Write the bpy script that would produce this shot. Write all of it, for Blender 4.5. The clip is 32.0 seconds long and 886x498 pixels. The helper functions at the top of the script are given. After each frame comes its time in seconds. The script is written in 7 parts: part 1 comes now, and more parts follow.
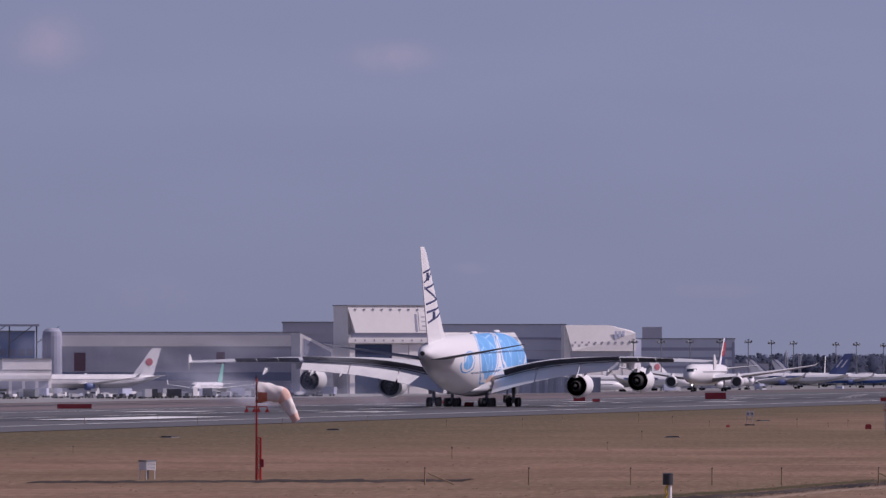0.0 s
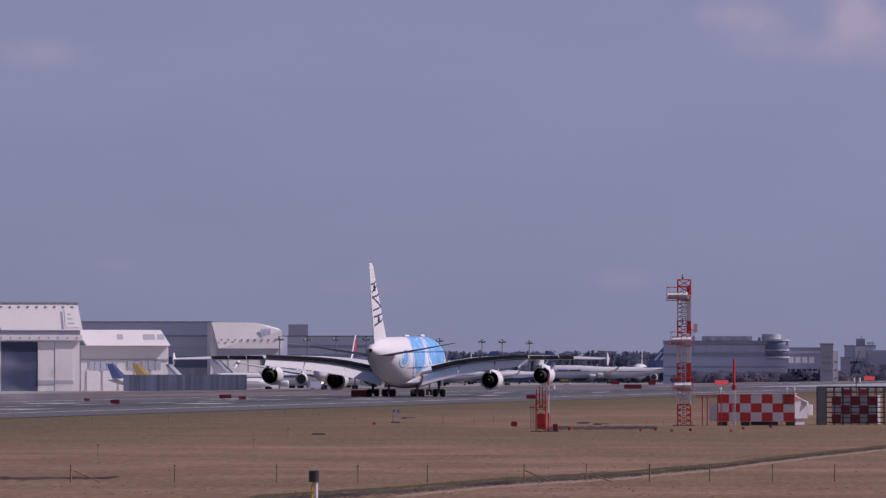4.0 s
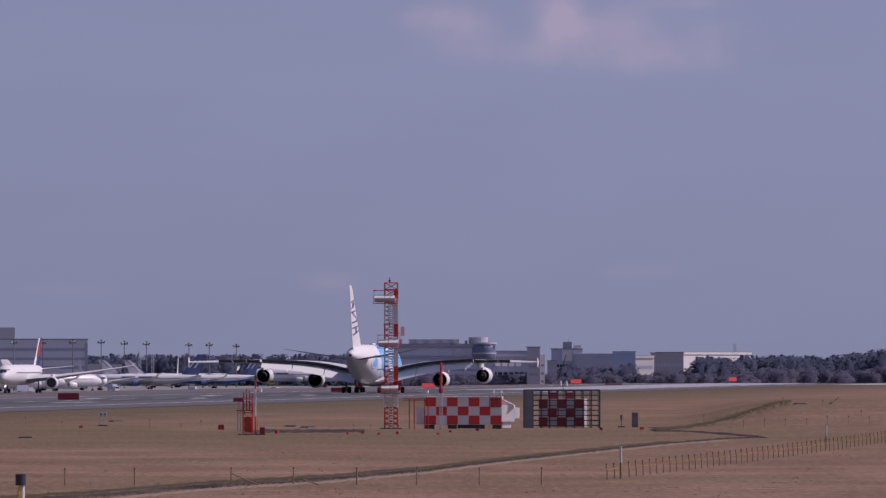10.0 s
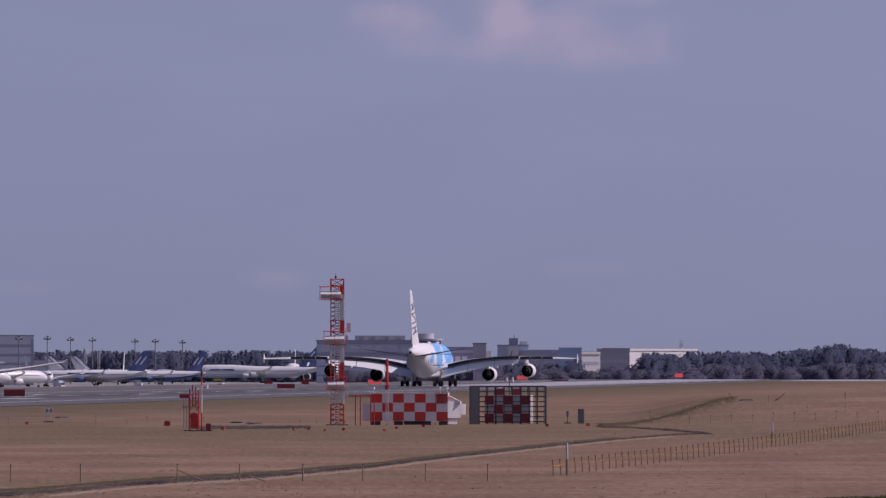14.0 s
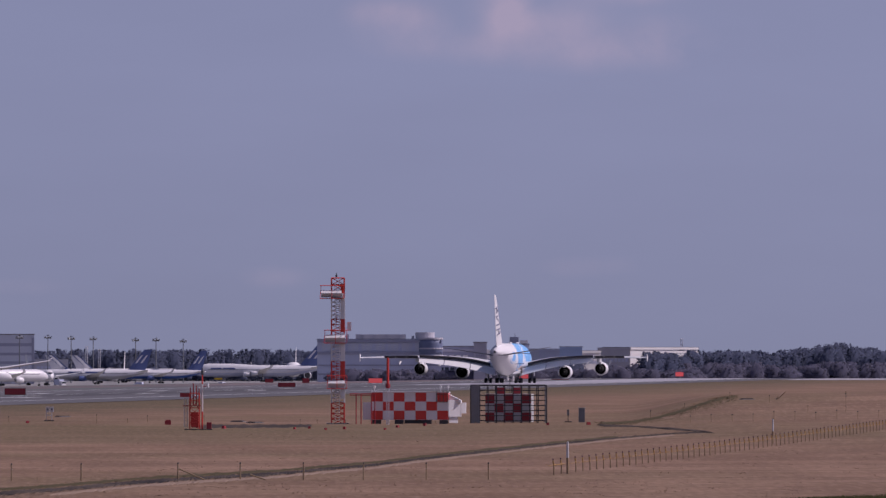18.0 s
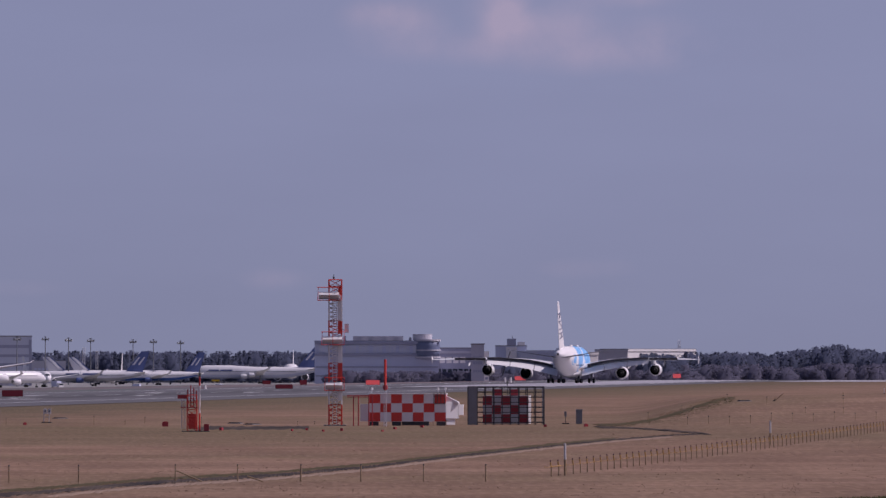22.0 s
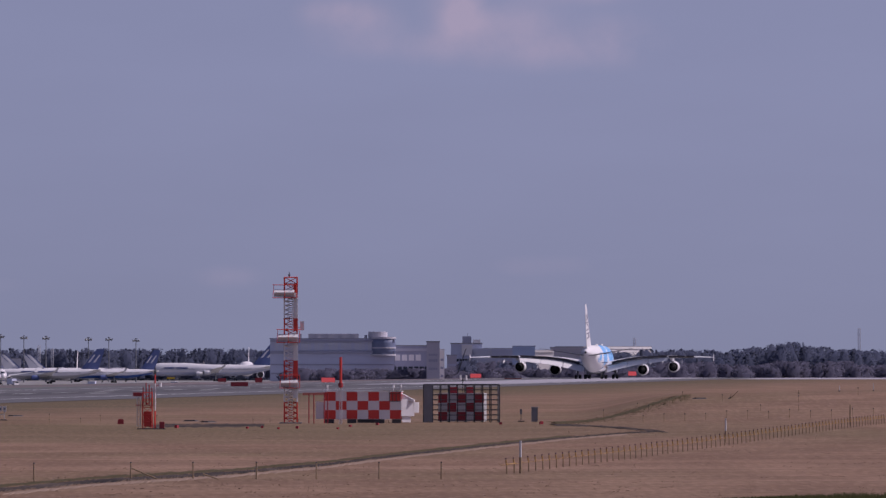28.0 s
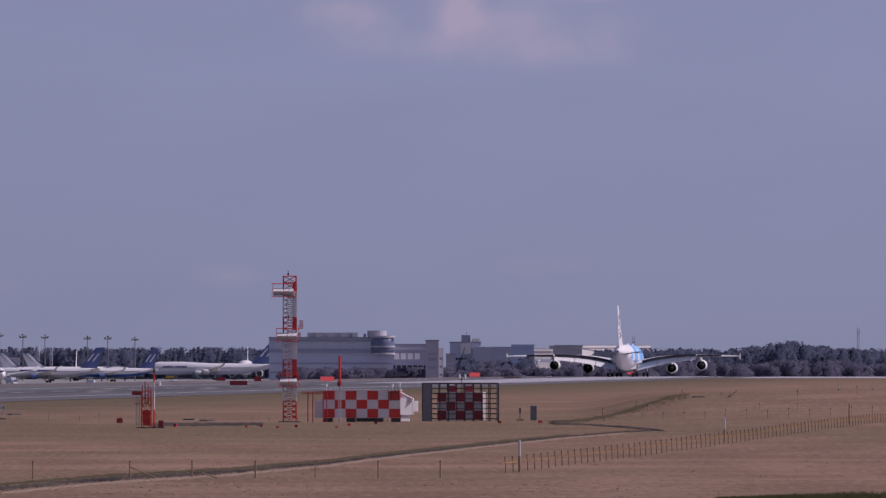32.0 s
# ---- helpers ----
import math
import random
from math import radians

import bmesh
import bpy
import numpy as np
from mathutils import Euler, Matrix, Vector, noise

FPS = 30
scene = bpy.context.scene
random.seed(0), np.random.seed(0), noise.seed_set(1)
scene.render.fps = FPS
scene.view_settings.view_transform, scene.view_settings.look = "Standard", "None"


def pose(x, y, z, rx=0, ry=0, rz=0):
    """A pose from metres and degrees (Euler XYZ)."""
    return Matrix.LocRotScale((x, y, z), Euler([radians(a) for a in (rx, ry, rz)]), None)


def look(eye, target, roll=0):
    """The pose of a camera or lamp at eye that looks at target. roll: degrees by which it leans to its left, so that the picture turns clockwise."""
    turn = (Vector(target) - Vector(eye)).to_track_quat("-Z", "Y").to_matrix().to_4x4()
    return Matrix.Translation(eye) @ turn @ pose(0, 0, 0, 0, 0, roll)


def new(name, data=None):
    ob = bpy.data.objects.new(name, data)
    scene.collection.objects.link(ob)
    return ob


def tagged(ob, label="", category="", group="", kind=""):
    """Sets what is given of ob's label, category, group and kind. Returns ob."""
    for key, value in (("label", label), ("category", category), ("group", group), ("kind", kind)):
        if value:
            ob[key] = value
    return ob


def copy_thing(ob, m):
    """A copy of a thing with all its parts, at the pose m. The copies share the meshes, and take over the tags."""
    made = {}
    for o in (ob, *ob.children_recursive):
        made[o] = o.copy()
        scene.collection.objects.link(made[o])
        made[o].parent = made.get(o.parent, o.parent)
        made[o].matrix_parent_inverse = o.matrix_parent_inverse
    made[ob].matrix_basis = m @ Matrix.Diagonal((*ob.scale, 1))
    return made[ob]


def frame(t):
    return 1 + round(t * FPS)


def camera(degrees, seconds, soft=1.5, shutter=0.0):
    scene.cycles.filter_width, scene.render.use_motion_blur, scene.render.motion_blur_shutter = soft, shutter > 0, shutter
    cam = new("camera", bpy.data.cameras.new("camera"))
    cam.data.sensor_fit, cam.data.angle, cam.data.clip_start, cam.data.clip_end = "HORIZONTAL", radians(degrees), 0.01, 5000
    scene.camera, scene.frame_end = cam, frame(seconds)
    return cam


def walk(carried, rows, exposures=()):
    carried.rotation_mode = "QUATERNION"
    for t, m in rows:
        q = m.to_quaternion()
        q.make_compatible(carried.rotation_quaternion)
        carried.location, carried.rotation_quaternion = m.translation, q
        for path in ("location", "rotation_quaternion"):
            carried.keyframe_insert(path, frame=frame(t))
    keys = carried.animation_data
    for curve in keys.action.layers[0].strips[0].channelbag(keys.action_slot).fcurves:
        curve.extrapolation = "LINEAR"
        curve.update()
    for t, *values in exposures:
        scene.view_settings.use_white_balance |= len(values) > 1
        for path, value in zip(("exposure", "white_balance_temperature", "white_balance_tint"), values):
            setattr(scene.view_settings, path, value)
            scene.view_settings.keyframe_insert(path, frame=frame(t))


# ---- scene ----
from math import sin, cos, pi, atan2, hypot, exp

# ------------------------------------------------------------------ camera
EYE = 6.5          # lens height over the runway's surface
STEP = 14500.0     # bearings below are counted in steps of 1/14500 radian from the antenna mast
cam = camera(6.19, 32.0, soft=1.4)
PATH = [           # seconds, pan to the right, tilt upwards (degrees)
    (0, -4.1333, 0.8045), (0.5, -3.7257, 0.8064), (1, -3.4023, 0.7943), (1.5, -3.0264, 0.7883), (2, -2.7185, 0.7801),
    (2.5, -2.4086, 0.7842), (3, -2.0862, 0.7904), (3.5, -1.8767, 0.7843), (4, -1.6591, 0.7863), (4.5, -1.3972, 0.7923),
    (6.5, -0.8823, 0.7934), (7, -0.7436, 0.7936), (7.5, -0.5545, 0.7934), (8, -0.4587, 0.7934), (8.5, -0.1844, 0.7945),
    (9, -0.0157, 0.7941), (9.5, 0.1969, 0.8045), (10, 0.3891, 0.8083), (10.5, 0.3929, 0.8090), (11, 0.5202, 0.8105),
    (11.5, 0.5442, 0.8105), (12, 0.6129, 0.8226), (12.5, 0.7846, 0.8208), (13, 0.7831, 0.8249), (13.5, 0.7823, 0.8128),
    (14, 0.7658, 0.7824), (14.5, 0.7673, 0.7561), (16.5, 0.7619, 0.7681), (17, 0.7725, 0.7658), (17.5, 0.7673, 0.7644),
    (18, 0.7611, 0.7742), (18.5, 0.7619, 0.7855), (19, 0.7543, 0.7886), (19.5, 0.7581, 0.7916), (20, 0.7665, 0.7863),
    (20.5, 0.7710, 0.7863), (21, 0.7710, 0.7863), (21.5, 0.7748, 0.7901), (22, 0.7793, 0.7863), (22.5, 0.7778, 0.7855),
    (23, 0.7785, 0.7840), (23.5, 0.7884, 0.7802), (24, 0.7717, 0.7728), (24.5, 0.7710, 0.7682), (25, 0.7627, 0.7682),
    (25.5, 0.7785, 0.7659), (26, 0.8096, 0.7682), (26.5, 0.9903, 0.7735), (28.5, 1.0924, 0.7689), (29, 1.0954, 0.7735),
    (29.5, 1.1120, 0.7795), (30, 1.1182, 0.7795), (30.5, 1.1233, 0.7651), (31, 1.0962, 0.7583), (31.5, 1.1030, 0.7613),
    (32, 1.0977, 0.7613),]
walk(cam, [(t, pose(0, 0, EYE, 90 + tilt, 0, -pan)) for t, pan, tilt in PATH],
     exposures=[(0.0, 0.0, 6500, 27), (32.0, 0.0, 6500, 27)])


def at(b, d):
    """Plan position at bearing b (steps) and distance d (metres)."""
    return d * sin(b / STEP), d * cos(b / STEP)


def rise(v, d):
    """Height of what stands v steps down from the zero line (horizon at 640) at distance d."""
    return EYE - (v - 640.0) * d / STEP


# ------------------------------------------------------------------ runway's line
RUN_X, RUN_Y, RUN_A = -85.16, 1228.85, 0.1283
DIR = (sin(RUN_A), cos(RUN_A))
SIDE = (cos(RUN_A), -sin(RUN_A))


def beyond(x, y):
    """Distance past the runway's centreline, away from the camera's side."""
    return -((x - RUN_X) * SIDE[0] + (y - RUN_Y) * SIDE[1])


def smooth(a, b, x):
    t = min(1.0, max(0.0, (x - a) / (b - a)))
    return t * t * (3 - 2 * t)


def ground_z(x, y):
    q = beyond(x, y)
    along = (x - RUN_X) * DIR[0] + (y - RUN_Y) * DIR[1]
    z = -0.0148 * min(400.0, max(0.0, q - 45.0)) - 0.0042 * max(0.0, along - 1640.0)   # the ground falls away past the runway's crest
    z = max(z, -5.92)
    d, b = hypot(x, y), atan2(x, y) * STEP
    if y > 300 and 250 < b < 2600:
        up = smooth(790, 960, d) * (1 - smooth(1000, 1700, d)) * (1 - smooth(-160, -60, q))
        edge = smooth(0, 210, b - 500)
        z += (2.25 + 0.4 * smooth(700, 1100, b)) * up * edge
        z += 0.35 * smooth(250, 1000, b) * smooth(500, 760, d) * (1 - smooth(760, 900, d))
    return z


# ------------------------------------------------------------------ light
SUN_EL, SUN_AZ = radians(45), radians(86)   # azimuth clockwise from the view's +Y
world = bpy.data.worlds.new("world")
scene.world = world
world.use_nodes = True
nt = world.node_tree
nt.nodes.clear()


def node(tree, kind):
    return tree.nodes.new(kind)


def colour_mix(tree, blend="MIX"):
    n = tree.nodes.new("ShaderNodeMix")
    n.data_type = "RGBA"
    n.blend_type = blend
    return n


def calc(tree, op, a, b=None, c=None):
    n = tree.nodes.new("ShaderNodeMath")
    n.operation = op
    for i, v in enumerate((a, b, c)):
        if v is None:
            continue
        if isinstance(v, (int, float)):
            n.inputs[i].default_value = v
        else:
            tree.links.new(v, n.inputs[i])
    return n.outputs[0]


sky = node(nt, "ShaderNodeTexSky")
sky.sky_type = "NISHITA"
sky.sun_disc = False
sky.sun_elevation, sky.sun_rotation = SUN_EL, SUN_AZ
sky.altitude, sky.air_density, sky.dust_density, sky.ozone_density = 0, 1.0, 0.6, 3.0
coord = node(nt, "ShaderNodeTexCoord")
split = node(nt, "ShaderNodeSeparateXYZ")
nt.links.new(coord.outputs["Generated"], split.inputs[0])
sx, sy, sz = split.outputs
ahead = calc(nt, "MAXIMUM", sy, 0.02)
az = calc(nt, "MULTIPLY", calc(nt, "DIVIDE", sx, ahead), 14.5)
el = calc(nt, "MULTIPLY", calc(nt, "DIVIDE", sz, ahead), 14.5)
high = node(nt, "ShaderNodeCombineXYZ")   # the sky's colour is taken from a little higher up, above the bright haze
for i, v in enumerate((sx, sy, calc(nt, "ADD", calc(nt, "MULTIPLY", calc(nt, "MAXIMUM", sz, 0.0), 0.85), 0.22))):
    nt.links.new(v, high.inputs[i])
nt.links.new(high.outputs[0], sky.inputs["Vector"])
wisp = node(nt, "ShaderNodeTexNoise")
wisp.inputs["Scale"].default_value = 90.0
wisp.inputs["Detail"].default_value = 6.0
wisp.inputs["Roughness"].default_value = 0.55
nt.links.new(coord.outputs["Generated"], wisp.inputs["Vector"])
cover = None
# clouds: bearing, height over the horizon, half width, half height (thousands of steps), strength
for b, h, wb, wh, s in ((0.125, 0.603, 0.075, 0.036, 0.85), (0.085, 0.618, 0.05, 0.022, 0.5), (0.205, 0.555, 0.12, 0.026, 0.5), (0.306, 0.622, 0.042, 0.048, 1.35),
                        (0.40, 0.590, 0.10, 0.045, 0.75), (0.445, 0.540, 0.15, 0.028, 0.55), (0.585, 0.565, 0.075, 0.040, 0.65), (0.52, 0.642, 0.08, 0.014, 0.5),
                        (-1.145, 0.545, 0.075, 0.026, 0.9), (-1.755, 0.575, 0.08, 0.042, 0.8),
                        (-1.0, 0.17, 0.035, 0.012, 0.45), (-0.1, 0.145, 0.08, 0.02, 0.3), (0.45, 0.165, 0.10, 0.02, 0.25),
                        (-1.6, 0.12, 0.15, 0.05, 0.25), (-0.56, 0.13, 0.12, 0.02, 0.2)):
    dx = calc(nt, "DIVIDE", calc(nt, "SUBTRACT", az, b), wb)
    dy = calc(nt, "DIVIDE", calc(nt, "SUBTRACT", el, h), wh)
    r2 = calc(nt, "ADD", calc(nt, "MULTIPLY", dx, dx), calc(nt, "MULTIPLY", dy, dy))
    g = calc(nt, "MULTIPLY", calc(nt, "EXPONENT", calc(nt, "MULTIPLY", r2, -1.0)), s)
    cover = g if cover is None else calc(nt, "ADD", cover, g)
lump = calc(nt, "ADD", calc(nt, "MULTIPLY", calc(nt, "SUBTRACT", wisp.outputs["Fac"], 0.5), 2.6), 0.72)
cover = calc(nt, "SUBTRACT", calc(nt, "MULTIPLY", cover, lump), 0.06)
cover = calc(nt, "MINIMUM", calc(nt, "MAXIMUM", cover, 0.0), 1.0)
cover = calc(nt, "MULTIPLY", cover, 0.52)
veil = node(nt, "ShaderNodeTexNoise")      # faint streaks of thin high cloud over the whole sky
veil.inputs["Scale"].default_value = 26.0
veil.inputs["Detail"].default_value = 5.0
flat = node(nt, "ShaderNodeMapping")
flat.inputs["Scale"].default_value = (1.0, 1.0, 4.0)
nt.links.new(coord.outputs["Generated"], flat.inputs["Vector"])
nt.links.new(flat.outputs[0], veil.inputs["Vector"])
deep = calc(nt, "MINIMUM", calc(nt, "MAXIMUM", calc(nt, "DIVIDE", el, 0.5), 0.0), 1.0)   # dusky haze low over the horizon
deep = calc(nt, "ADD", calc(nt, "MULTIPLY", deep, 0.17), 0.875)
deep = calc(nt, "ADD", deep, calc(nt, "MULTIPLY", calc(nt, "SUBTRACT", veil.outputs["Fac"], 0.5), 0.10))
tone = colour_mix(nt, "MULTIPLY")
tone.inputs["Factor"].default_value = 1.0
nt.links.new(sky.outputs[0], tone.inputs["A"])
tone.inputs["B"].default_value = (1.41, 1.03, 0.94, 1)
blend = colour_mix(nt)
nt.links.new(cover, blend.inputs["Factor"])
dusk = node(nt, "ShaderNodeVectorMath")
dusk.operation = "SCALE"
nt.links.new(tone.outputs["Result"], dusk.inputs[0])
nt.links.new(deep, dusk.inputs["Scale"])
nt.links.new(dusk.outputs[0], blend.inputs["A"])
blend.inputs["B"].default_value = (5.5, 4.7, 5.7, 1)
back = node(nt, "ShaderNodeBackground")
back.inputs["Strength"].default_value = 0.0815
nt.links.new(blend.outputs["Result"], back.inputs["Color"])
out = node(nt, "ShaderNodeOutputWorld")
nt.links.new(back.outputs[0], out.inputs["Surface"])

lamp = bpy.data.lights.new("sun", "SUN")
lamp.energy, lamp.angle, lamp.color = 3.25, radians(0.53), (1.0, 0.962, 0.95)
sun = new("sun", lamp)
sun.matrix_world = look((sin(SUN_AZ) * cos(SUN_EL) * 500, cos(SUN_AZ) * cos(SUN_EL) * 500, 500 * sin(SUN_EL)), (0, 0, 0))


# ------------------------------------------------------------------ materials
def surface(name, color, rough=0.6, metal=0.0, other=None, scale=1.0, amount=0.5, bump=0.0, fine=12.0, stretch=(1, 1, 1), random_tone=0.0, sheen=0.5, through_light=0.0):
    """Principled material; its colour wanders towards other at two scales, with a fine relief."""
    m = bpy.data.materials.new(name)
    m.use_nodes = True
    t = m.node_tree
    b = t.nodes["Principled BSDF"]
    b.inputs["Roughness"].default_value = rough
    b.inputs["Metallic"].default_value = metal
    b.inputs["Specular IOR Level"].default_value = sheen
    other = other or tuple(c * 0.72 for c in color)
    tc = node(t, "ShaderNodeTexCoord")
    mp = node(t, "ShaderNodeMapping")
    mp.inputs["Scale"].default_value = stretch
    t.links.new(tc.outputs["Object"], mp.inputs["Vector"])
    big = node(t, "ShaderNodeTexNoise")
    big.inputs["Scale"].default_value = scale
    big.inputs["Detail"].default_value = 4.0
    small = node(t, "ShaderNodeTexNoise")
    small.inputs["Scale"].default_value = scale * fine
    small.inputs["Detail"].default_value = 3.0
    for n in (big, small):
        t.links.new(mp.outputs[0], n.inputs["Vector"])
    f = calc(t, "ADD", calc(t, "MULTIPLY", big.outputs["Fac"], 0.65), calc(t, "MULTIPLY", small.outputs["Fac"], 0.35))
    f = calc(t, "MULTIPLY", calc(t, "SUBTRACT", f, 0.38), 4.0 * amount)
    f = calc(t, "MINIMUM", calc(t, "MAXIMUM", f, 0.0), 1.0)
    mix = colour_mix(t)
    t.links.new(f, mix.inputs["Factor"])
    mix.inputs["A"].default_value = (*color, 1)
    mix.inputs["B"].default_value = (*other, 1)
    col = mix.outputs["Result"]
    if random_tone:
        info = node(t, "ShaderNodeObjectInfo")
        hsv = node(t, "ShaderNodeHueSaturation")
        val = calc(t, "ADD", calc(t, "MULTIPLY", info.outputs["Random"], 2 * random_tone), 1 - random_tone)
        t.links.new(val, hsv.inputs["Value"])
        t.links.new(col, hsv.inputs["Color"])
        col = hsv.outputs["Color"]
    t.links.new(col, b.inputs["Base Color"])
    if through_light:
        tr = node(t, "ShaderNodeBsdfTranslucent")
        t.links.new(col, tr.inputs["Color"])
        both = node(t, "ShaderNodeMixShader")
        both.inputs[0].default_value = through_light
        t.links.new(b.outputs[0], both.inputs[1])
        t.links.new(tr.outputs[0], both.inputs[2])
        t.links.new(both.outputs[0], t.nodes["Material Output"].inputs["Surface"])
    if bump:
        bp = node(t, "ShaderNodeBump")
        bp.inputs["Strength"].default_value = bump
        bp.inputs["Distance"].default_value = 0.05
        t.links.new(small.outputs["Fac"], bp.inputs["Height"])
        t.links.new(bp.outputs[0], b.inputs["Normal"])
    return m


white_paint = surface("aircraft_white", (0.71, 0.70, 0.71), 0.4, other=(0.65, 0.64, 0.65), scale=0.15, sheen=0.25)
wing_grey = surface("wing_grey", (0.62, 0.62, 0.63), 0.4, other=(0.55, 0.55, 0.56), scale=0.2)
spoiler_dark = surface("spoiler_dark", (0.075, 0.072, 0.085), 0.7, other=(0.055, 0.053, 0.065), scale=0.5)
belly_grey = surface("belly_grey", (0.42, 0.42, 0.44), 0.4, other=(0.34, 0.34, 0.36), scale=0.2)
# dark grey that puts the tailplane's underside shade into its colour
tailplane_shade = surface("tailplane_shade", (0.15, 0.15, 0.165), 0.6, other=(0.11, 0.11, 0.125), scale=0.2, sheen=0.2)
navy = surface("navy_paint", (0.012, 0.022, 0.11), 0.4, scale=0.3)
mid_blue = surface("blue_paint", (0.03, 0.10, 0.36), 0.35, scale=0.3)
red_paint = surface("red_paint", (0.64, 0.045, 0.032), 0.5, other=(0.54, 0.05, 0.035), scale=1.5, bump=0.1)
orange_red = surface("orange_red", (0.62, 0.10, 0.045), 0.6, other=(0.55, 0.12, 0.07), scale=1.5)
white_metal = surface("white_metal", (0.74, 0.73, 0.74), 0.5, other=(0.6, 0.58, 0.57), scale=1.2, amount=0.4)
tyre_black = surface("tyre", (0.018, 0.018, 0.02), 0.85, scale=3)
dark_metal = surface("dark_metal", (0.06, 0.06, 0.065), 0.5, 0.3, scale=2)
steel = surface("steel", (0.33, 0.33, 0.34), 0.45, 0.6, scale=2)
chrome = surface("bright_metal", (0.7, 0.7, 0.72), 0.25, 0.9, scale=2)
grey_metal = surface("grey_metal", (0.20, 0.21, 0.23), 0.55, 0.3, other=(0.14, 0.15, 0.16), scale=1.5)
cage_dark = surface("cage_dark", (0.055, 0.055, 0.06), 0.6, 0.2, scale=1.5)
# dull red and white, on the caged hut also darkened for its shade
dull_red = surface("dull_red", (0.34, 0.026, 0.036), 0.6, other=(0.27, 0.035, 0.04), scale=1.5)
dull_white = surface("dull_white", (0.52, 0.52, 0.53), 0.6, other=(0.42, 0.42, 0.43), scale=1.2)
wood_grey = surface("weathered_wood", (0.33, 0.245, 0.16), 0.9, other=(0.17, 0.125, 0.085), scale=3, bump=0.3, sheen=0.06)
wood_ochre = surface("ochre_stake", (0.42, 0.26, 0.11), 0.85, other=(0.13, 0.09, 0.05), scale=3, bump=0.3, sheen=0.06)
yellow_paint = surface("yellow_paint", (0.70, 0.48, 0.03), 0.5, scale=2)
asphalt = surface("asphalt", (0.098, 0.094, 0.102), 0.75, other=(0.066, 0.064, 0.07), scale=0.02, fine=25, amount=0.7, stretch=(1, 0.15, 1))
rubbered = surface("rubbered_asphalt", (0.055, 0.053, 0.057), 0.78, other=(0.08, 0.077, 0.082), scale=0.03, fine=20, stretch=(1, 0.1, 1))
concrete = surface("apron_concrete", (0.24, 0.235, 0.23), 0.85, other=(0.17, 0.168, 0.166), scale=0.015, fine=20)
# pale paving: grazing glare and a sky mirage put into the colour
glare_paving = surface("glare_paving", (0.36, 0.345, 0.375), 0.65, other=(0.26, 0.25, 0.275), scale=0.02, fine=20, stretch=(1, 0.15, 1))
line_white = surface("line_white", (0.78, 0.78, 0.77), 0.7, other=(0.5, 0.5, 0.5), scale=0.08, fine=20)
plaster_mid = surface("mid_cladding", (0.47, 0.45, 0.45), 0.7, other=(0.41, 0.39, 0.40), scale=0.06, fine=10)
far_white = surface("white_cladding", (0.84, 0.81, 0.80), 0.7, other=(0.77, 0.74, 0.73), scale=0.06, fine=10)
plaster = surface("pale_cladding", (0.80, 0.765, 0.745), 0.7, other=(0.71, 0.675, 0.66), scale=0.06, fine=10)
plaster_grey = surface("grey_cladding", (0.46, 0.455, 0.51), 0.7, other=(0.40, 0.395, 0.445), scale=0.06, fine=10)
# the next three tints carry distance haze, paler and bluer than the walls
hazy_dark = surface("hazy_dark_cladding", (0.33, 0.34, 0.43), 0.7, other=(0.28, 0.29, 0.375), scale=0.06, fine=10)
hazy_blue = surface("hazy_blue_cladding", (0.51, 0.54, 0.67), 0.6, other=(0.455, 0.485, 0.61), scale=0.06, fine=10)
hazy_pale_blue = surface("hazy_pale_cladding", (0.54, 0.56, 0.64), 0.7, other=(0.48, 0.50, 0.58), scale=0.06, fine=10)
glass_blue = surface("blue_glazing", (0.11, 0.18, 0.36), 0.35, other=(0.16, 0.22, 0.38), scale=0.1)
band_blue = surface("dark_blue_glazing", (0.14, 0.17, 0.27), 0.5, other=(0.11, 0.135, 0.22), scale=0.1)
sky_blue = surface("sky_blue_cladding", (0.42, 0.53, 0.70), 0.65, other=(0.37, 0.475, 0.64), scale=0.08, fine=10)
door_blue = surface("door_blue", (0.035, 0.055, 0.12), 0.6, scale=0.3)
maroon = surface("maroon_door", (0.13, 0.055, 0.075), 0.6, scale=0.3)
roofing = surface("roofing", (0.25, 0.25, 0.27), 0.8, scale=0.1)
fresh_grass = surface("fresh_grass", (0.075, 0.085, 0.035), 0.9, other=(0.11, 0.105, 0.05), scale=2, sheen=0.06, through_light=0.45)
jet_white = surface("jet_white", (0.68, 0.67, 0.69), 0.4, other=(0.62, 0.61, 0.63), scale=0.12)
# navy and red of the far jets, lightened in colour for distance haze
hazed_navy = surface("hazed_navy", (0.085, 0.12, 0.28), 0.5, other=(0.10, 0.14, 0.30), scale=0.2)
hazed_red = surface("hazed_red", (0.42, 0.12, 0.15), 0.5, other=(0.40, 0.15, 0.17), scale=0.2)
lit_red = surface("lit_board_red", (0.75, 0.12, 0.12), 0.5, other=(0.68, 0.12, 0.12), scale=0.6)   # boards lit from inside
lit_red.node_tree.nodes["Principled BSDF"].inputs["Emission Color"].default_value = (1.0, 0.13, 0.13, 1)
lit_red.node_tree.nodes["Principled BSDF"].inputs["Emission Strength"].default_value = 0.3
lamp_glow = surface("lamp_glow", (0.9, 0.9, 0.88), 0.3, scale=2)
lamp_glow.node_tree.nodes["Principled BSDF"].inputs["Emission Color"].default_value = (1.0, 0.98, 0.92, 1)
lamp_glow.node_tree.nodes["Principled BSDF"].inputs["Emission Strength"].default_value = 4.0
fence_blue = surface("fence_blue", (0.22, 0.25, 0.345), 0.6, other=(0.25, 0.28, 0.37), scale=0.2, random_tone=0.3)
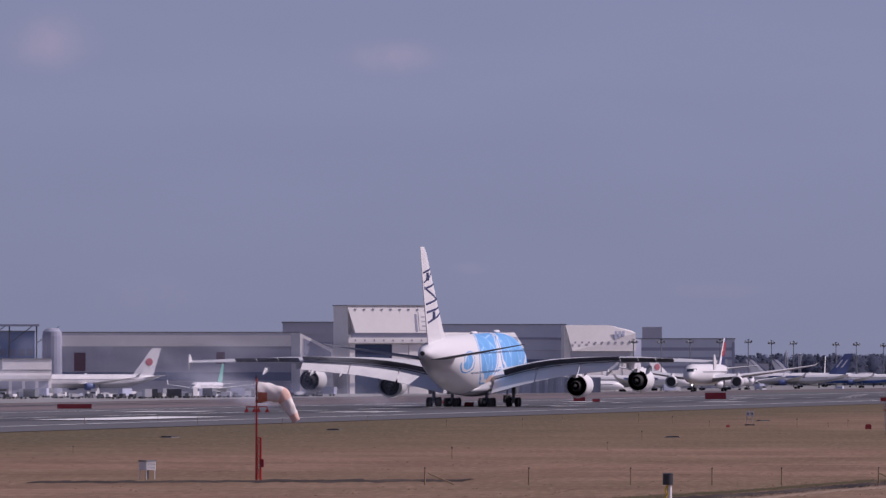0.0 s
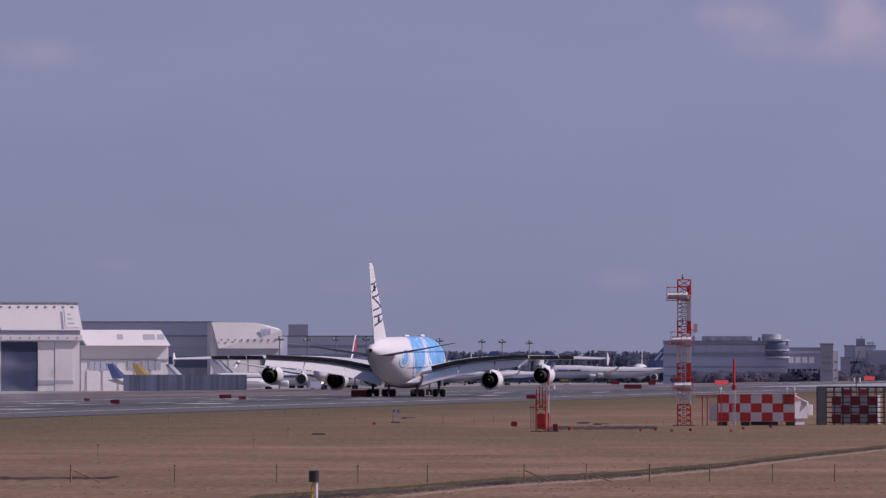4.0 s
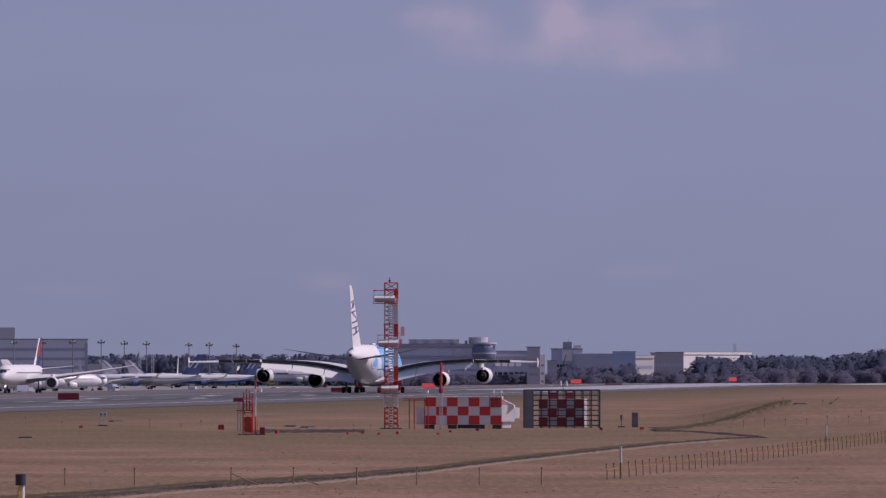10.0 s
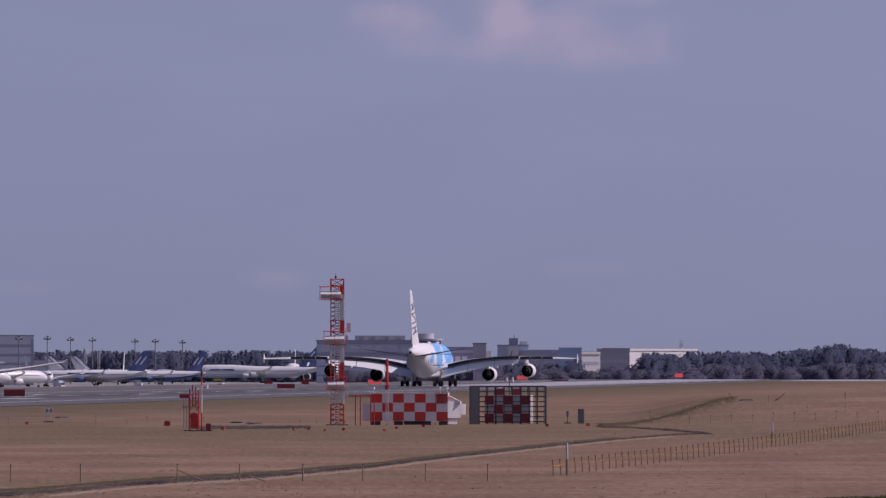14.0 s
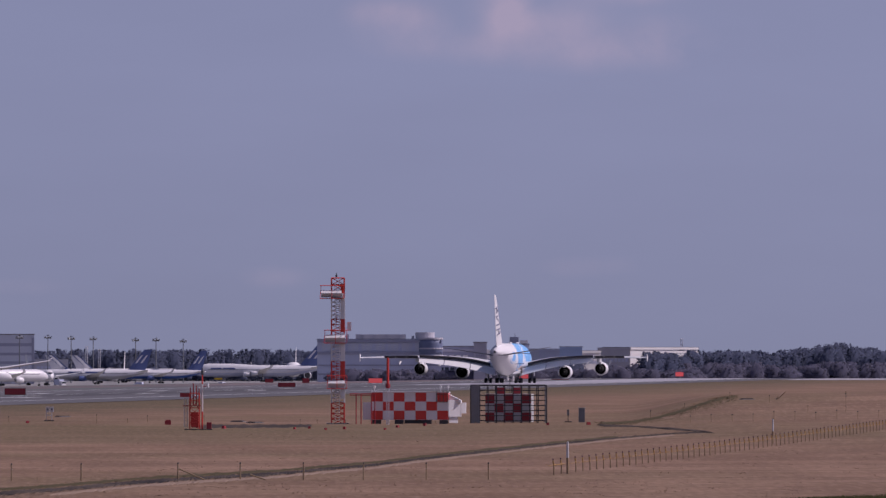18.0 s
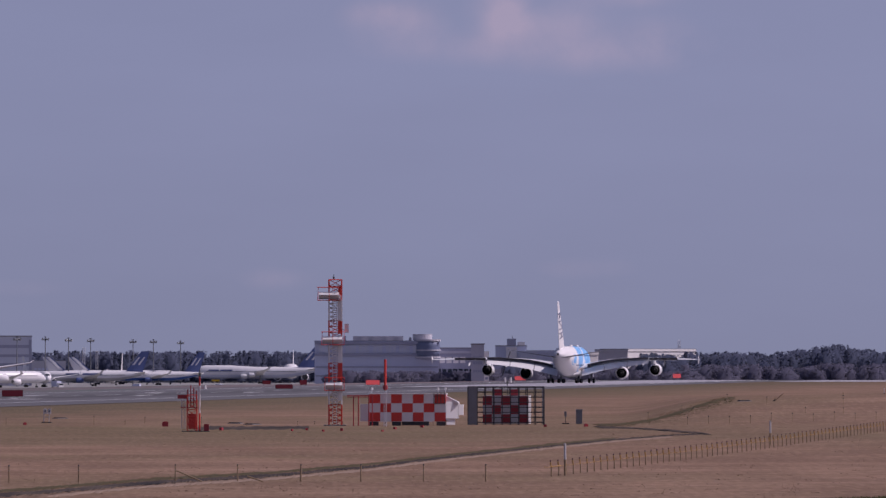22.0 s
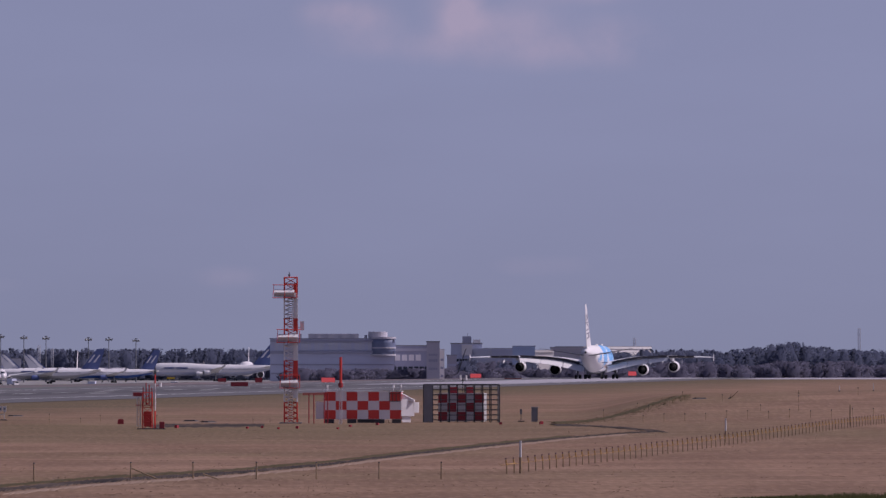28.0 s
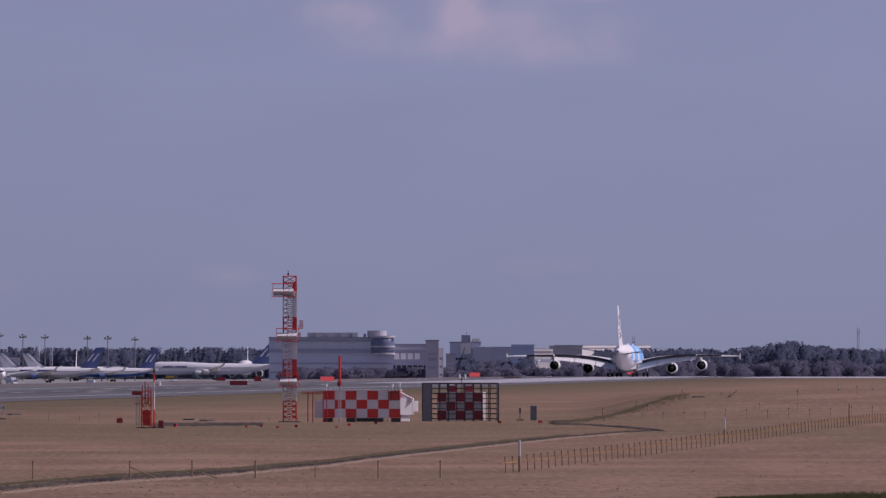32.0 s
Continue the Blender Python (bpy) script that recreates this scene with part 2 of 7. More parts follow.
# grass past the runway, its colour greyed to hold the haze
infield = surface("hazed_infield", (0.19, 0.155, 0.158), 0.95, other=(0.15, 0.126, 0.135), scale=0.02, fine=14, amount=0.8, sheen=0.06, stretch=(1, 0.5, 1))
glass_dark = surface("window_glass", (0.03, 0.04, 0.055), 0.12, scale=0.5)
bark = surface("bark", (0.07, 0.05, 0.035), 0.95, scale=3, bump=0.4, sheen=0.06)
# far woods and scrub: the blue-grey of distance haze is in these colours
leaf = surface("hazed_foliage", (0.15, 0.172, 0.26), 0.95, other=(0.13, 0.15, 0.23), scale=0.12, fine=5, amount=0.7, sheen=0.3, through_light=0.5)
twigs_hazed = surface("hazed_twigs", (0.20, 0.195, 0.27), 0.95, other=(0.17, 0.17, 0.24), scale=0.12, fine=5, sheen=0.06, through_light=0.5)
grass_green = surface("green_grass", (0.135, 0.118, 0.068), 0.9, other=(0.185, 0.145, 0.10), scale=0.4, sheen=0.06, through_light=0.45)
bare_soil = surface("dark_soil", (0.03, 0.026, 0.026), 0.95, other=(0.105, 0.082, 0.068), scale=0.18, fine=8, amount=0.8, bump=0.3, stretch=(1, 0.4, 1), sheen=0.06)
pale_bank = surface("pale_bank", (0.275, 0.2, 0.152), 0.95, other=(0.22, 0.16, 0.12), scale=0.3, fine=8, amount=0.7, sheen=0.06)
dry_dark = surface("dead_grass_dark", (0.19, 0.13, 0.08), 0.95, other=(0.15, 0.105, 0.068), scale=0.3, fine=8, amount=0.8, sheen=0.06)
sock_white = surface("sock_white", (0.80, 0.74, 0.72), 0.9, other=(0.7, 0.6, 0.57), scale=2)
sock_pale = surface("sock_pale", (0.78, 0.52, 0.44), 0.9, other=(0.74, 0.46, 0.38), scale=2)
sock_shade_orange = surface("sock_shade_orange", (0.58, 0.20, 0.13), 0.9, other=(0.5, 0.16, 0.10), scale=2)


def grass_material():
    """Winter turf: straw and brown, in broad drifts with greener and darker patches."""
    m = bpy.data.materials.new("winter_turf")
    m.use_nodes = True
    t = m.node_tree
    b = t.nodes["Principled BSDF"]
    b.inputs["Roughness"].default_value = 0.95
    b.inputs["Specular IOR Level"].default_value = 0.06
    tc = node(t, "ShaderNodeTexCoord")

    def wander(scale, detail, squash):
        mp = node(t, "ShaderNodeMapping")
        mp.inputs["Scale"].default_value = squash
        n = node(t, "ShaderNodeTexNoise")
        n.inputs["Scale"].default_value = scale
        n.inputs["Detail"].default_value = detail
        t.links.new(tc.outputs["Object"], mp.inputs["Vector"])
        t.links.new(mp.outputs[0], n.inputs["Vector"])
        return n.outputs["Fac"]

    def ramp(v, lo, hi):
        return calc(t, "MINIMUM", calc(t, "MAXIMUM", calc(t, "DIVIDE", calc(t, "SUBTRACT", v, lo), hi - lo), 0.0), 1.0)

    def mix(f, a, c):
        n = colour_mix(t)
        t.links.new(f, n.inputs["Factor"])
        for key, v in (("A", a), ("B", c)):
            if isinstance(v, tuple):
                n.inputs[key].default_value = (*v, 1)
            else:
                t.links.new(v, n.inputs[key])
        return n.outputs["Result"]

    mown = wander(0.05, 5, (0.3, 1, 1))
    drift = wander(0.09, 6, (1, 0.4, 1))
    patch = wander(0.012, 5, (1, 0.7, 1))
    tuft = wander(2.2, 4, (1, 0.10, 1))
    clod = wander(0.16, 6, (1, 0.6, 1))
    streak = wander(0.35, 5, (0.10, 0.4, 1))
    col = mix(ramp(mown, 0.36, 0.64), (0.204, 0.126, 0.088), (0.261, 0.170, 0.121))
    col = mix(calc(t, "MULTIPLY", ramp(patch, 0.47, 0.60), 0.7), col, (0.148, 0.112, 0.065))
    place = node(t, "ShaderNodeSeparateXYZ")
    t.links.new(tc.outputs["Object"], place.inputs[0])
    away = calc(t, "ADD", calc(t, "MULTIPLY", calc(t, "SUBTRACT", place.outputs[0], RUN_X), SIDE[0]), calc(t, "MULTIPLY", calc(t, "SUBTRACT", place.outputs[1], RUN_Y), SIDE[1]))
    away = calc(t, "ADD", away, calc(t, "MULTIPLY", calc(t, "SUBTRACT", clod, 0.5), 90.0))
    worn = wander(0.02, 4, (0.5, 1.6, 1))
    mid = calc(t, "ADD", place.outputs[1], calc(t, "MULTIPLY", calc(t, "SUBTRACT", worn, 0.5), 420.0))
    green = calc(t, "MULTIPLY", calc(t, "MULTIPLY", ramp(mid, 610.0, 690.0), ramp(mid, 860.0, 800.0)), ramp(place.outputs[0], 60.0, 5.0))
    swath = node(t, "ShaderNodeTexWave")                                                        # mowing lines
    swath.bands_direction = "Y"
    swath.inputs["Scale"].default_value = 0.035
    swath.inputs["Distortion"].default_value = 3.0
    swath.inputs["Detail"].default_value = 3.0
    swath.inputs["Detail Scale"].default_value = 0.6
    t.links.new(tc.outputs["Object"], swath.inputs["Vector"])
    col = mix(calc(t, "MULTIPLY", ramp(swath.outputs["Fac"], 0.62, 0.95), 0.28), col, (0.135, 0.093, 0.062))
    col = mix(calc(t, "MULTIPLY", ramp(drift, 0.46, 0.62), 0.62), col, (0.148, 0.093, 0.064))
    col = mix(calc(t, "MULTIPLY", ramp(drift, 0.44, 0.28), 0.35), col, (0.306, 0.202, 0.140))
    col = mix(calc(t, "MULTIPLY", ramp(streak, 0.50, 0.68), 0.42), col, (0.152, 0.100, 0.070))
    col = mix(calc(t, "MULTIPLY", ramp(clod, 0.52, 0.70), 0.42), col, (0.152, 0.102, 0.069))
    col = mix(calc(t, "MULTIPLY", green, 0.6), col, (0.118, 0.096, 0.055))                       # olive turf round the landing aids
    col = mix(calc(t, "MULTIPLY", ramp(away, 108.0, 64.0), 0.85), col, (0.094, 0.080, 0.050))   # greener mown verge beside the runway
    col = mix(calc(t, "MULTIPLY", ramp(tuft, 0.50, 0.72), 0.40), col, (0.332, 0.227, 0.164))
    col = mix(calc(t, "MULTIPLY", ramp(tuft, 0.48, 0.30), 0.45), col, (0.147, 0.096, 0.066))
    t.links.new(col, b.inputs["Base Color"])
    bp = node(t, "ShaderNodeBump")
    bp.inputs["Strength"].default_value = 0.6
    bp.inputs["Distance"].default_value = 0.08
    t.links.new(tuft, bp.inputs["Height"])
    t.links.new(bp.outputs[0], b.inputs["Normal"])
    return m


turf = grass_material()


# ------------------------------------------------------------------ mesh helpers
def thing(name, place, label, category, group="", kind="", turn=0.0):
    ob = new(name)
    ob.matrix_basis = pose(*place, 0, 0, turn)
    ob.empty_display_size = 0.2
    return tagged(ob, label, category, group, kind)


def finish(bm, name, material, smooth_faces=False):
    me = bpy.data.meshes.new(name)
    bmesh.ops.recalc_face_normals(bm, faces=bm.faces)
    bm.to_mesh(me)
    bm.free()
    for m in (material if isinstance(material, (list, tuple)) else [material]):
        me.materials.append(m)
    if smooth_faces:
        me.polygons.foreach_set("use_smooth", [True] * len(me.polygons))
    return me


def part(name, bm, material, parent, label="", smooth_faces=False):
    ob = new(name, finish(bm, name, material, smooth_faces))
    ob.parent = parent
    return tagged(ob, label)


def single(name, bm, material, label, category, place=(0, 0, 0), turn=0.0, group="", kind="", smooth_faces=False):
    ob = new(name, finish(bm, name, material, smooth_faces))
    ob.matrix_basis = pose(*place, 0, 0, turn)
    return tagged(ob, label, category, group, kind)


def box(bm, x0, x1, y0, y1, z0, z1, mi=0):
    v = [bm.verts.new(p) for p in ((x0, y0, z0), (x1, y0, z0), (x1, y1, z0), (x0, y1, z0),
                                   (x0, y0, z1), (x1, y0, z1), (x1, y1, z1), (x0, y1, z1))]
    for f in ((3, 2, 1, 0), (4, 5, 6, 7), (0, 1, 5, 4), (1, 2, 6, 5), (2, 3, 7, 6), (3, 0, 4, 7)):
        bm.faces.new([v[i] for i in f]).material_index = mi
    return bm


def bar(bm, a, b, r, r2=None, n=6, mi=0):
    """A round bar from a to b."""
    a, b = Vector(a), Vector(b)
    q = (b - a).to_track_quat("Z", "Y").to_matrix()
    r2 = r if r2 is None else r2
    rings = []
    for p, s in ((a, r), (b, r2)):
        rings.append([bm.verts.new(p + q @ Vector((s * cos(2 * pi * i / n), s * sin(2 * pi * i / n), 0))) for i in range(n)])
    for i in range(n):
        bm.faces.new((rings[0][i], rings[0][(i + 1) % n], rings[1][(i + 1) % n], rings[1][i])).material_index = mi
    bm.faces.new(rings[0][::-1]).material_index = mi
    bm.faces.new(rings[1]).material_index = mi
    return bm


def loft(bm, rings, caps=True, mi=0, closed=True):
    """Skin over rings of equal point counts."""
    vs = [[bm.verts.new(p) for p in ring] for ring in rings]
    n = len(vs[0])
    for a, b in zip(vs, vs[1:]):
        for i in range(n if closed else n - 1):
            bm.faces.new((a[i], a[(i + 1) % n], b[(i + 1) % n], b[i])).material_index = mi
    if caps and closed:
        bm.faces.new(vs[0][::-1]).material_index = mi
        bm.faces.new(vs[-1]).material_index = mi
    return bm


def fresh():
    return bmesh.new()


# ------------------------------------------------------------------ ground, runway, taxiways, apron
def ground_sheet():
    inner = [(-2300 + 26 * i) / STEP for i in range(0, 170)]
    outer = [inner[-1] + (2 * pi - (inner[-1] - inner[0])) * i / 60 for i in range(1, 60)]
    angles = inner + outer
    radii = [3.0]
    while radii[-1] < 6500:
        radii.append(radii[-1] * (1.018 if 330 < radii[-1] < 1300 else 1.06))
    verts, faces = [(0.0, 0.0, 0.0)], []
    n = len(angles)
    for r in radii:
        for a in angles:
            x, y = r * sin(a), r * cos(a)
            verts.append((x, y, ground_z(x, y)))
    for i in range(n):
        faces.append((0, 1 + (i + 1) % n, 1 + i))
    for k in range(len(radii) - 1):
        for i in range(n):
            j = (i + 1) % n
            faces.append((1 + k * n + i, 1 + k * n + j, 1 + (k + 1) * n + j, 1 + (k + 1) * n + i))
    me = bpy.data.meshes.new("ground")
    me.from_pydata(verts, [], faces)
    me.materials.append(turf)
    me.polygons.foreach_set("use_smooth", [True] * len(me.polygons))
    return tagged(new("ground", me), "flat airfield ground of dry brown winter grass", "ground", kind="structure")


ground_sheet()


def on_run(s, q):
    """Plan position s metres along the runway (from the aircraft's first place) and q beyond its centreline."""
    return RUN_X + DIR[0] * s - SIDE[0] * q, RUN_Y + DIR[1] * s - SIDE[1] * q


def strip(name, s0, s1, q0, q1, lift, material, label, category, kind="structure", parent=None, step=60.0):
    """A paved band along the runway that follows the ground."""
    bm = fresh()
    ns, nq = max(1, int((s1 - s0) / step)), max(1, int(abs(q1 - q0) / 25))
    grid = []
    for i in range(ns + 1):
        row = []
        for j in range(nq + 1):
            x, y = on_run(s0 + (s1 - s0) * i / ns, q0 + (q1 - q0) * j / nq)
            row.append(bm.verts.new((x, y, ground_z(x, y) + lift)))
        grid.append(row)
    for i in range(ns):
        for j in range(nq):
            bm.faces.new((grid[i][j], grid[i + 1][j], grid[i + 1][j + 1], grid[i][j + 1]))
    if parent:
        return part(name, bm, material, parent)
    return single(name, bm, material, label, category, kind=kind)


road = strip("runway", -900, 3300, -46, 42, 0.05, asphalt, "long grey asphalt runway with white markings and paved shoulders", "runway")
strip("rubber_marks", -420, 850, -10, 10, 0.09, rubbered, "", "", parent=road)
# the far runway's glare, painted as a paler band
strip("glare_section", 860, 3300, -25, 9, 0.07, glare_paving, "", "", parent=road)
for q in (-29.5, 29.5):
    strip("edge_line", -900, 3300, q - 0.45, q + 0.45, 0.10, line_white, "", "", parent=road)
for i in range(52):
    strip("centre_dash", -880 + i * 50, -850 + i * 50, -0.5, 0.5, 0.14, line_white, "", "", parent=road, step=40)
for side in (-1, 1):
    strip("aiming_block", -300, -240, side * 9, side * 19, 0.14, line_white, "", "", parent=road, step=60)
    for s, k in ((-600, 3), (-150, 3), (0, 2), (150, 2), (300, 1), (450, 1)):
        for i in range(k):
            strip("touchdown_bar", s, s + 23, side * (9 + 3.4 * i), side * (11 + 3.4 * i), 0.14, line_white, "", "", parent=road, step=30)
strip("infield", -900, 3300, 43, 154.5, 0.03, infield, "brown grass between the runway and the taxiway, greyed for haze", "grass", step=40)
strip("infield", -900, 3300, 191, 261, 0.03, infield, "brown grass between the taxiway and the apron, greyed for haze", "grass", step=40)
green_turf = surface("green_painted_turf", (0.115, 0.165, 0.155), 0.9, other=(0.15, 0.15, 0.145), scale=0.05, fine=12, sheen=0.06)
strip("green_verge", 540, 760, 43.5, 66, 0.06, green_turf, "dull green painted turf beside the runway", "grass", step=30)
taxi = strip("taxiway", -900, 3300, 155, 190, 0.08, asphalt, "grey asphalt taxiway parallel to the runway", "taxiway")
strip("taxi_line", -900, 3300, 172, 172.6, 0.13, yellow_paint, "", "", parent=taxi)
strip("apron", -400, 3600, 262, 900, 0.10, concrete, "wide pale concrete parking apron before the hangars", "apron", step=120)
# added pale band that imitates the mirage past the runway's edge
strip("mirage_band", 1400, 1760, -118, -47, 0.06, glare_paving, "pale band beside the runway's far end, imitating a mirage of sky", "pavement", step=80)
for s in (250, 900, 1700):
    strip("link_road", s, s + 60, 42, 155, 0.07, asphalt, "short asphalt link between runway and taxiway", "taxiway")


# ------------------------------------------------------------------ the large airliner that lands
def fuselage_rings(table, n=36):
    rings = []
    for x, zb, zt, hw in table:
        zc, hh = (zb + zt) / 2, (zt - zb) / 2
        rings.append([(hw * sin(2 * pi * i / n), 35 - x, zc - hh * cos(2 * pi * i / n)) for i in range(n)])
    return rings


def livery():
    """White paint; blue shell plates with pale seams on the flanks, and a peach patch below."""
    m = bpy.data.materials.new("patterned_livery")
    m.use_nodes = True
    t = m.node_tree
    b = t.nodes["Principled BSDF"]
    b.inputs["Roughness"].default_value = 0.5
    b.inputs["Specular IOR Level"].default_value = 0.1
    tc = node(t, "ShaderNodeTexCoord")
    sp = node(t, "ShaderNodeSeparateXYZ")
    wob = node(t, "ShaderNodeTexNoise")
    wob.inputs["Scale"].default_value = 0.35
    wob.inputs["Detail"].default_value = 1.0
    t.links.new(tc.outputs["Object"], wob.inputs["Vector"])
    t.links.new(tc.outputs["Object"], sp.inputs[0])
    across, y, z = sp.outputs
    lean = calc(t, "MULTIPLY", calc(t, "SUBTRACT", 3.57, calc(t, "ABSOLUTE", across)), 3.4)   # the shell's plates run forward over the roof
    y = calc(t, "SUBTRACT", y, calc(t, "MULTIPLY", lean, calc(t, "GREATER_THAN", z, 7.0)))
    shift = calc(t, "MULTIPLY", calc(t, "SUBTRACT", wob.outputs["Fac"], 0.5), 0.7)

    def blob(y0, z0, a, h):
        dy = calc(t, "DIVIDE", calc(t, "SUBTRACT", y, y0), a)
        dz = calc(t, "DIVIDE", calc(t, "SUBTRACT", z, z0), h)
        return calc(t, "ADD", calc(t, "ADD", calc(t, "POWER", calc(t, "ABSOLUTE", dy), 2.6), calc(t, "POWER", calc(t, "ABSOLUTE", dz), 2.6)), shift)

    head = blob(-18.2, 7.0, 3.6, 1.45)
    near = blob(-3.4, 10.4, 6.6, 6.0)
    for y0, z0, a, h in ((17.2, 10.8, 10.4, 5.6), (5.4, 4.0, 1.7, 1.6), (32.0, 8.0, 4.0, 4.0)):
        near = calc(t, "MINIMUM", near, blob(y0, z0, a, h))
    inside = calc(t, "MAXIMUM", calc(t, "LESS_THAN", near, 1.0), calc(t, "LESS_THAN", head, 0.42))
    rim = calc(t, "MULTIPLY", calc(t, "LESS_THAN", near, 1.50), calc(t, "GREATER_THAN", near, 1.30))
    rim = calc(t, "MAXIMUM", rim, calc(t, "MULTIPLY", calc(t, "LESS_THAN", head, 1.25), calc(t, "GREATER_THAN", head, 0.92)))
    seam = node(t, "ShaderNodeTexVoronoi")
    seam.feature = "DISTANCE_TO_EDGE"
    seam.inputs["Scale"].default_value = 0.21
    t.links.new(tc.outputs["Object"], seam.inputs["Vector"])
    line = calc(t, "LESS_THAN", seam.outputs["Distance"], 0.026)
    wash = node(t, "ShaderNodeTexNoise")
    wash.inputs["Scale"].default_value = 0.5
    t.links.new(tc.outputs["Object"], wash.inputs["Vector"])

    def mix(f, a, c):
        n = colour_mix(t)
        t.links.new(f, n.inputs["Factor"])
        for key, v in (("A", a), ("B", c)):
            if isinstance(v, tuple):
                n.inputs[key].default_value = (*v, 1)
            else:
                t.links.new(v, n.inputs[key])
        return n.outputs["Result"]

    blue = mix(wash.outputs["Fac"], (0.09, 0.29, 0.60), (0.20, 0.46, 0.77))
    blue = mix(line, blue, (0.33, 0.56, 0.82))
    col = mix(inside, (0.67, 0.66, 0.675), blue)
    col = mix(rim, col, (0.10, 0.30, 0.60))
    peach = calc(t, "LESS_THAN", calc(t, "MINIMUM", blob(0.2, 4.1, 2.8, 0.7), blob(10.5, 4.3, 3.2, 0.7)), 0.8)
    col = mix(peach, col, (0.72, 0.50, 0.40))
    t.links.new(col, b.inputs["Base Color"])
    return m


def wing_station(y):
    """Leading edge, trailing edge (aft of the nose) and rear spar height at span y."""
    ys = (3.0, 8.0, 11.0, 15.5, 22.0, 26.0, 33.0, 39.5)
    le = (19.0, 22.6, 24.9, 28.4, 33.4, 36.6, 42.2, 47.2)
    te = (39.2, 39.4, 39.7, 40.9, 43.5, 45.3, 48.4, 51.0)
    zr = (3.9, 5.2, 5.85, 6.4, 6.8, 6.95, 6.95, 6.9)
    return tuple(float(np.interp(y, ys, v)) for v in (le, te, zr))


def wing_box(bm, side, y0, y1, cut, n=10, thick=0.105):
    rings = []
    for k in range(n + 1):
        y = y0 + (y1 - y0) * k / n
        le, te, zr = wing_station(y)
        c = te - le
        th = c * thick * (1.1 - 0.35 * y / 40)
        ring = []
        for fx, up, lo in ((0.0, 0.0, 0.0), (0.06, 0.42, -0.3), (0.25, 0.62, -0.45), (0.5, 0.55, -0.4), (cut, max(0.1, 0.30 * (1.15 - cut) * 2), -0.16 * (1.1 - cut) * 3)):
            ring.append((side * y, 35 - (le + fx * c), zr + 0.035 * c * (cut - fx) + th * up))
        for fx, up, lo in ((cut, 0, -0.16), (0.5, 0, -0.4), (0.25, 0, -0.45), (0.06, 0, -0.3)):
            ring.append((side * y, 35 - (le + fx * c), zr + 0.035 * c * (cut - fx) + th * lo))
        rings.append(ring)
    return loft(bm, rings)


def panel(bm, side, y0, y1, start, drop, angle, chord0, chord1, thick=0.14, n=4, mi=0):
    """A hinged surface along the rear spar: starts at part `start` of the chord, tilts down by angle (up if negative)."""
    rings = []
    for k in range(n + 1):
        f = k / n
        y = y0 + (y1 - y0) * f
        le, te, zr = wing_station(y)
        x, z = le + start * (te - le), zr - drop
        c = chord0 + (chord1 - chord0) * f
        dx, dz = c * cos(angle), -c * sin(angle)
        nx, nz = sin(angle), cos(angle)
        ring = []
        for g, h in ((0.0, 0.3), (0.25, 0.5), (1.0, 0.06), (1.0, -0.06), (0.25, -0.5), (0.0, -0.3)):
            ring.append((side * y, 35 - (x + g * dx + h * thick * nx), z + g * dz + h * thick * nz))
        rings.append(ring)
    return loft(bm, rings, mi=mi)


def engine(parent, side, y, x_front, zc, scale=1.0, opened=False):
    """A turbofan: cowl, lip, exhaust ring, core cone and pylon."""
    def tube(profile, n=28):
        return [[(side * y + r * scale * sin(2 * pi * i / n), 35 - (x_front + px), zc + r * scale * cos(2 * pi * i / n)) for i in range(n)] for px, r in profile]
    cowl = part("engine", loft(fresh(), tube([(0.5, 1.45), (0.1, 1.52), (0.0, 1.62), (0.25, 1.78), (1.2, 1.92), (2.6, 1.95), (4.0, 1.85), (5.2, 1.62), (5.25, 1.58)]), caps=False), white_paint, parent, "white engine cowling", True)
    part("duct_lining", loft(fresh(), tube([(5.24, 1.585), (4.6, 1.57), (3.5, 1.57), (0.5, 1.45)]), caps=False), tyre_black, cowl, "near-black duct lining", True)
    part("intake_lip", loft(fresh(), tube([(0.12, 1.525), (-0.02, 1.60), (0.22, 1.80), (0.30, 1.79), (0.3, 1.60)]), caps=False), chrome, cowl, "polished intake lip", True)
    part("fan", loft(fresh(), tube([(2.2, 1.5), (2.1, 0.9), (1.5, 0.05)]), caps=True), dark_metal, cowl, "dark fan disc", True)
    part("exhaust_duct", loft(fresh(), tube([(3.6, 1.57), (3.4, 1.0), (5.2, 0.98), (6.6, 0.72), (6.65, 0.66), (5.6, 0.6)]), caps=True), tyre_black, cowl, "near-black exhaust duct", True)
    part("exhaust_cone", loft(fresh(), tube([(5.6, 0.46), (6.6, 0.34), (7.5, 0.04)]), caps=True), tyre_black, cowl, "dark exhaust cone", True)
    if opened:
        part("reverser_sleeve", loft(fresh(), tube([(4.3, 1.93), (4.5, 2.0), (5.9, 1.78), (5.95, 1.70), (4.6, 1.84)]), caps=False), white_paint, cowl, "white reverser sleeve slid back", True)
    bm = fresh()
    le, te, zr = wing_station(y)
    box(bm, side * y - 0.28, side * y + 0.28, 35 - (x_front + 7.2), 35 - (x_front + 1.8), zc + 1.3 * scale, zc + 2.1 * scale)
    box(bm, side * y - 0.22, side * y + 0.22, 35 - (le + 5.5), 35 - (x_front + 4.0), zc + 1.9 * scale, max(zr + 0.2, zc + 2.4 * scale))
    part("pylon", bm, wing_grey, parent)


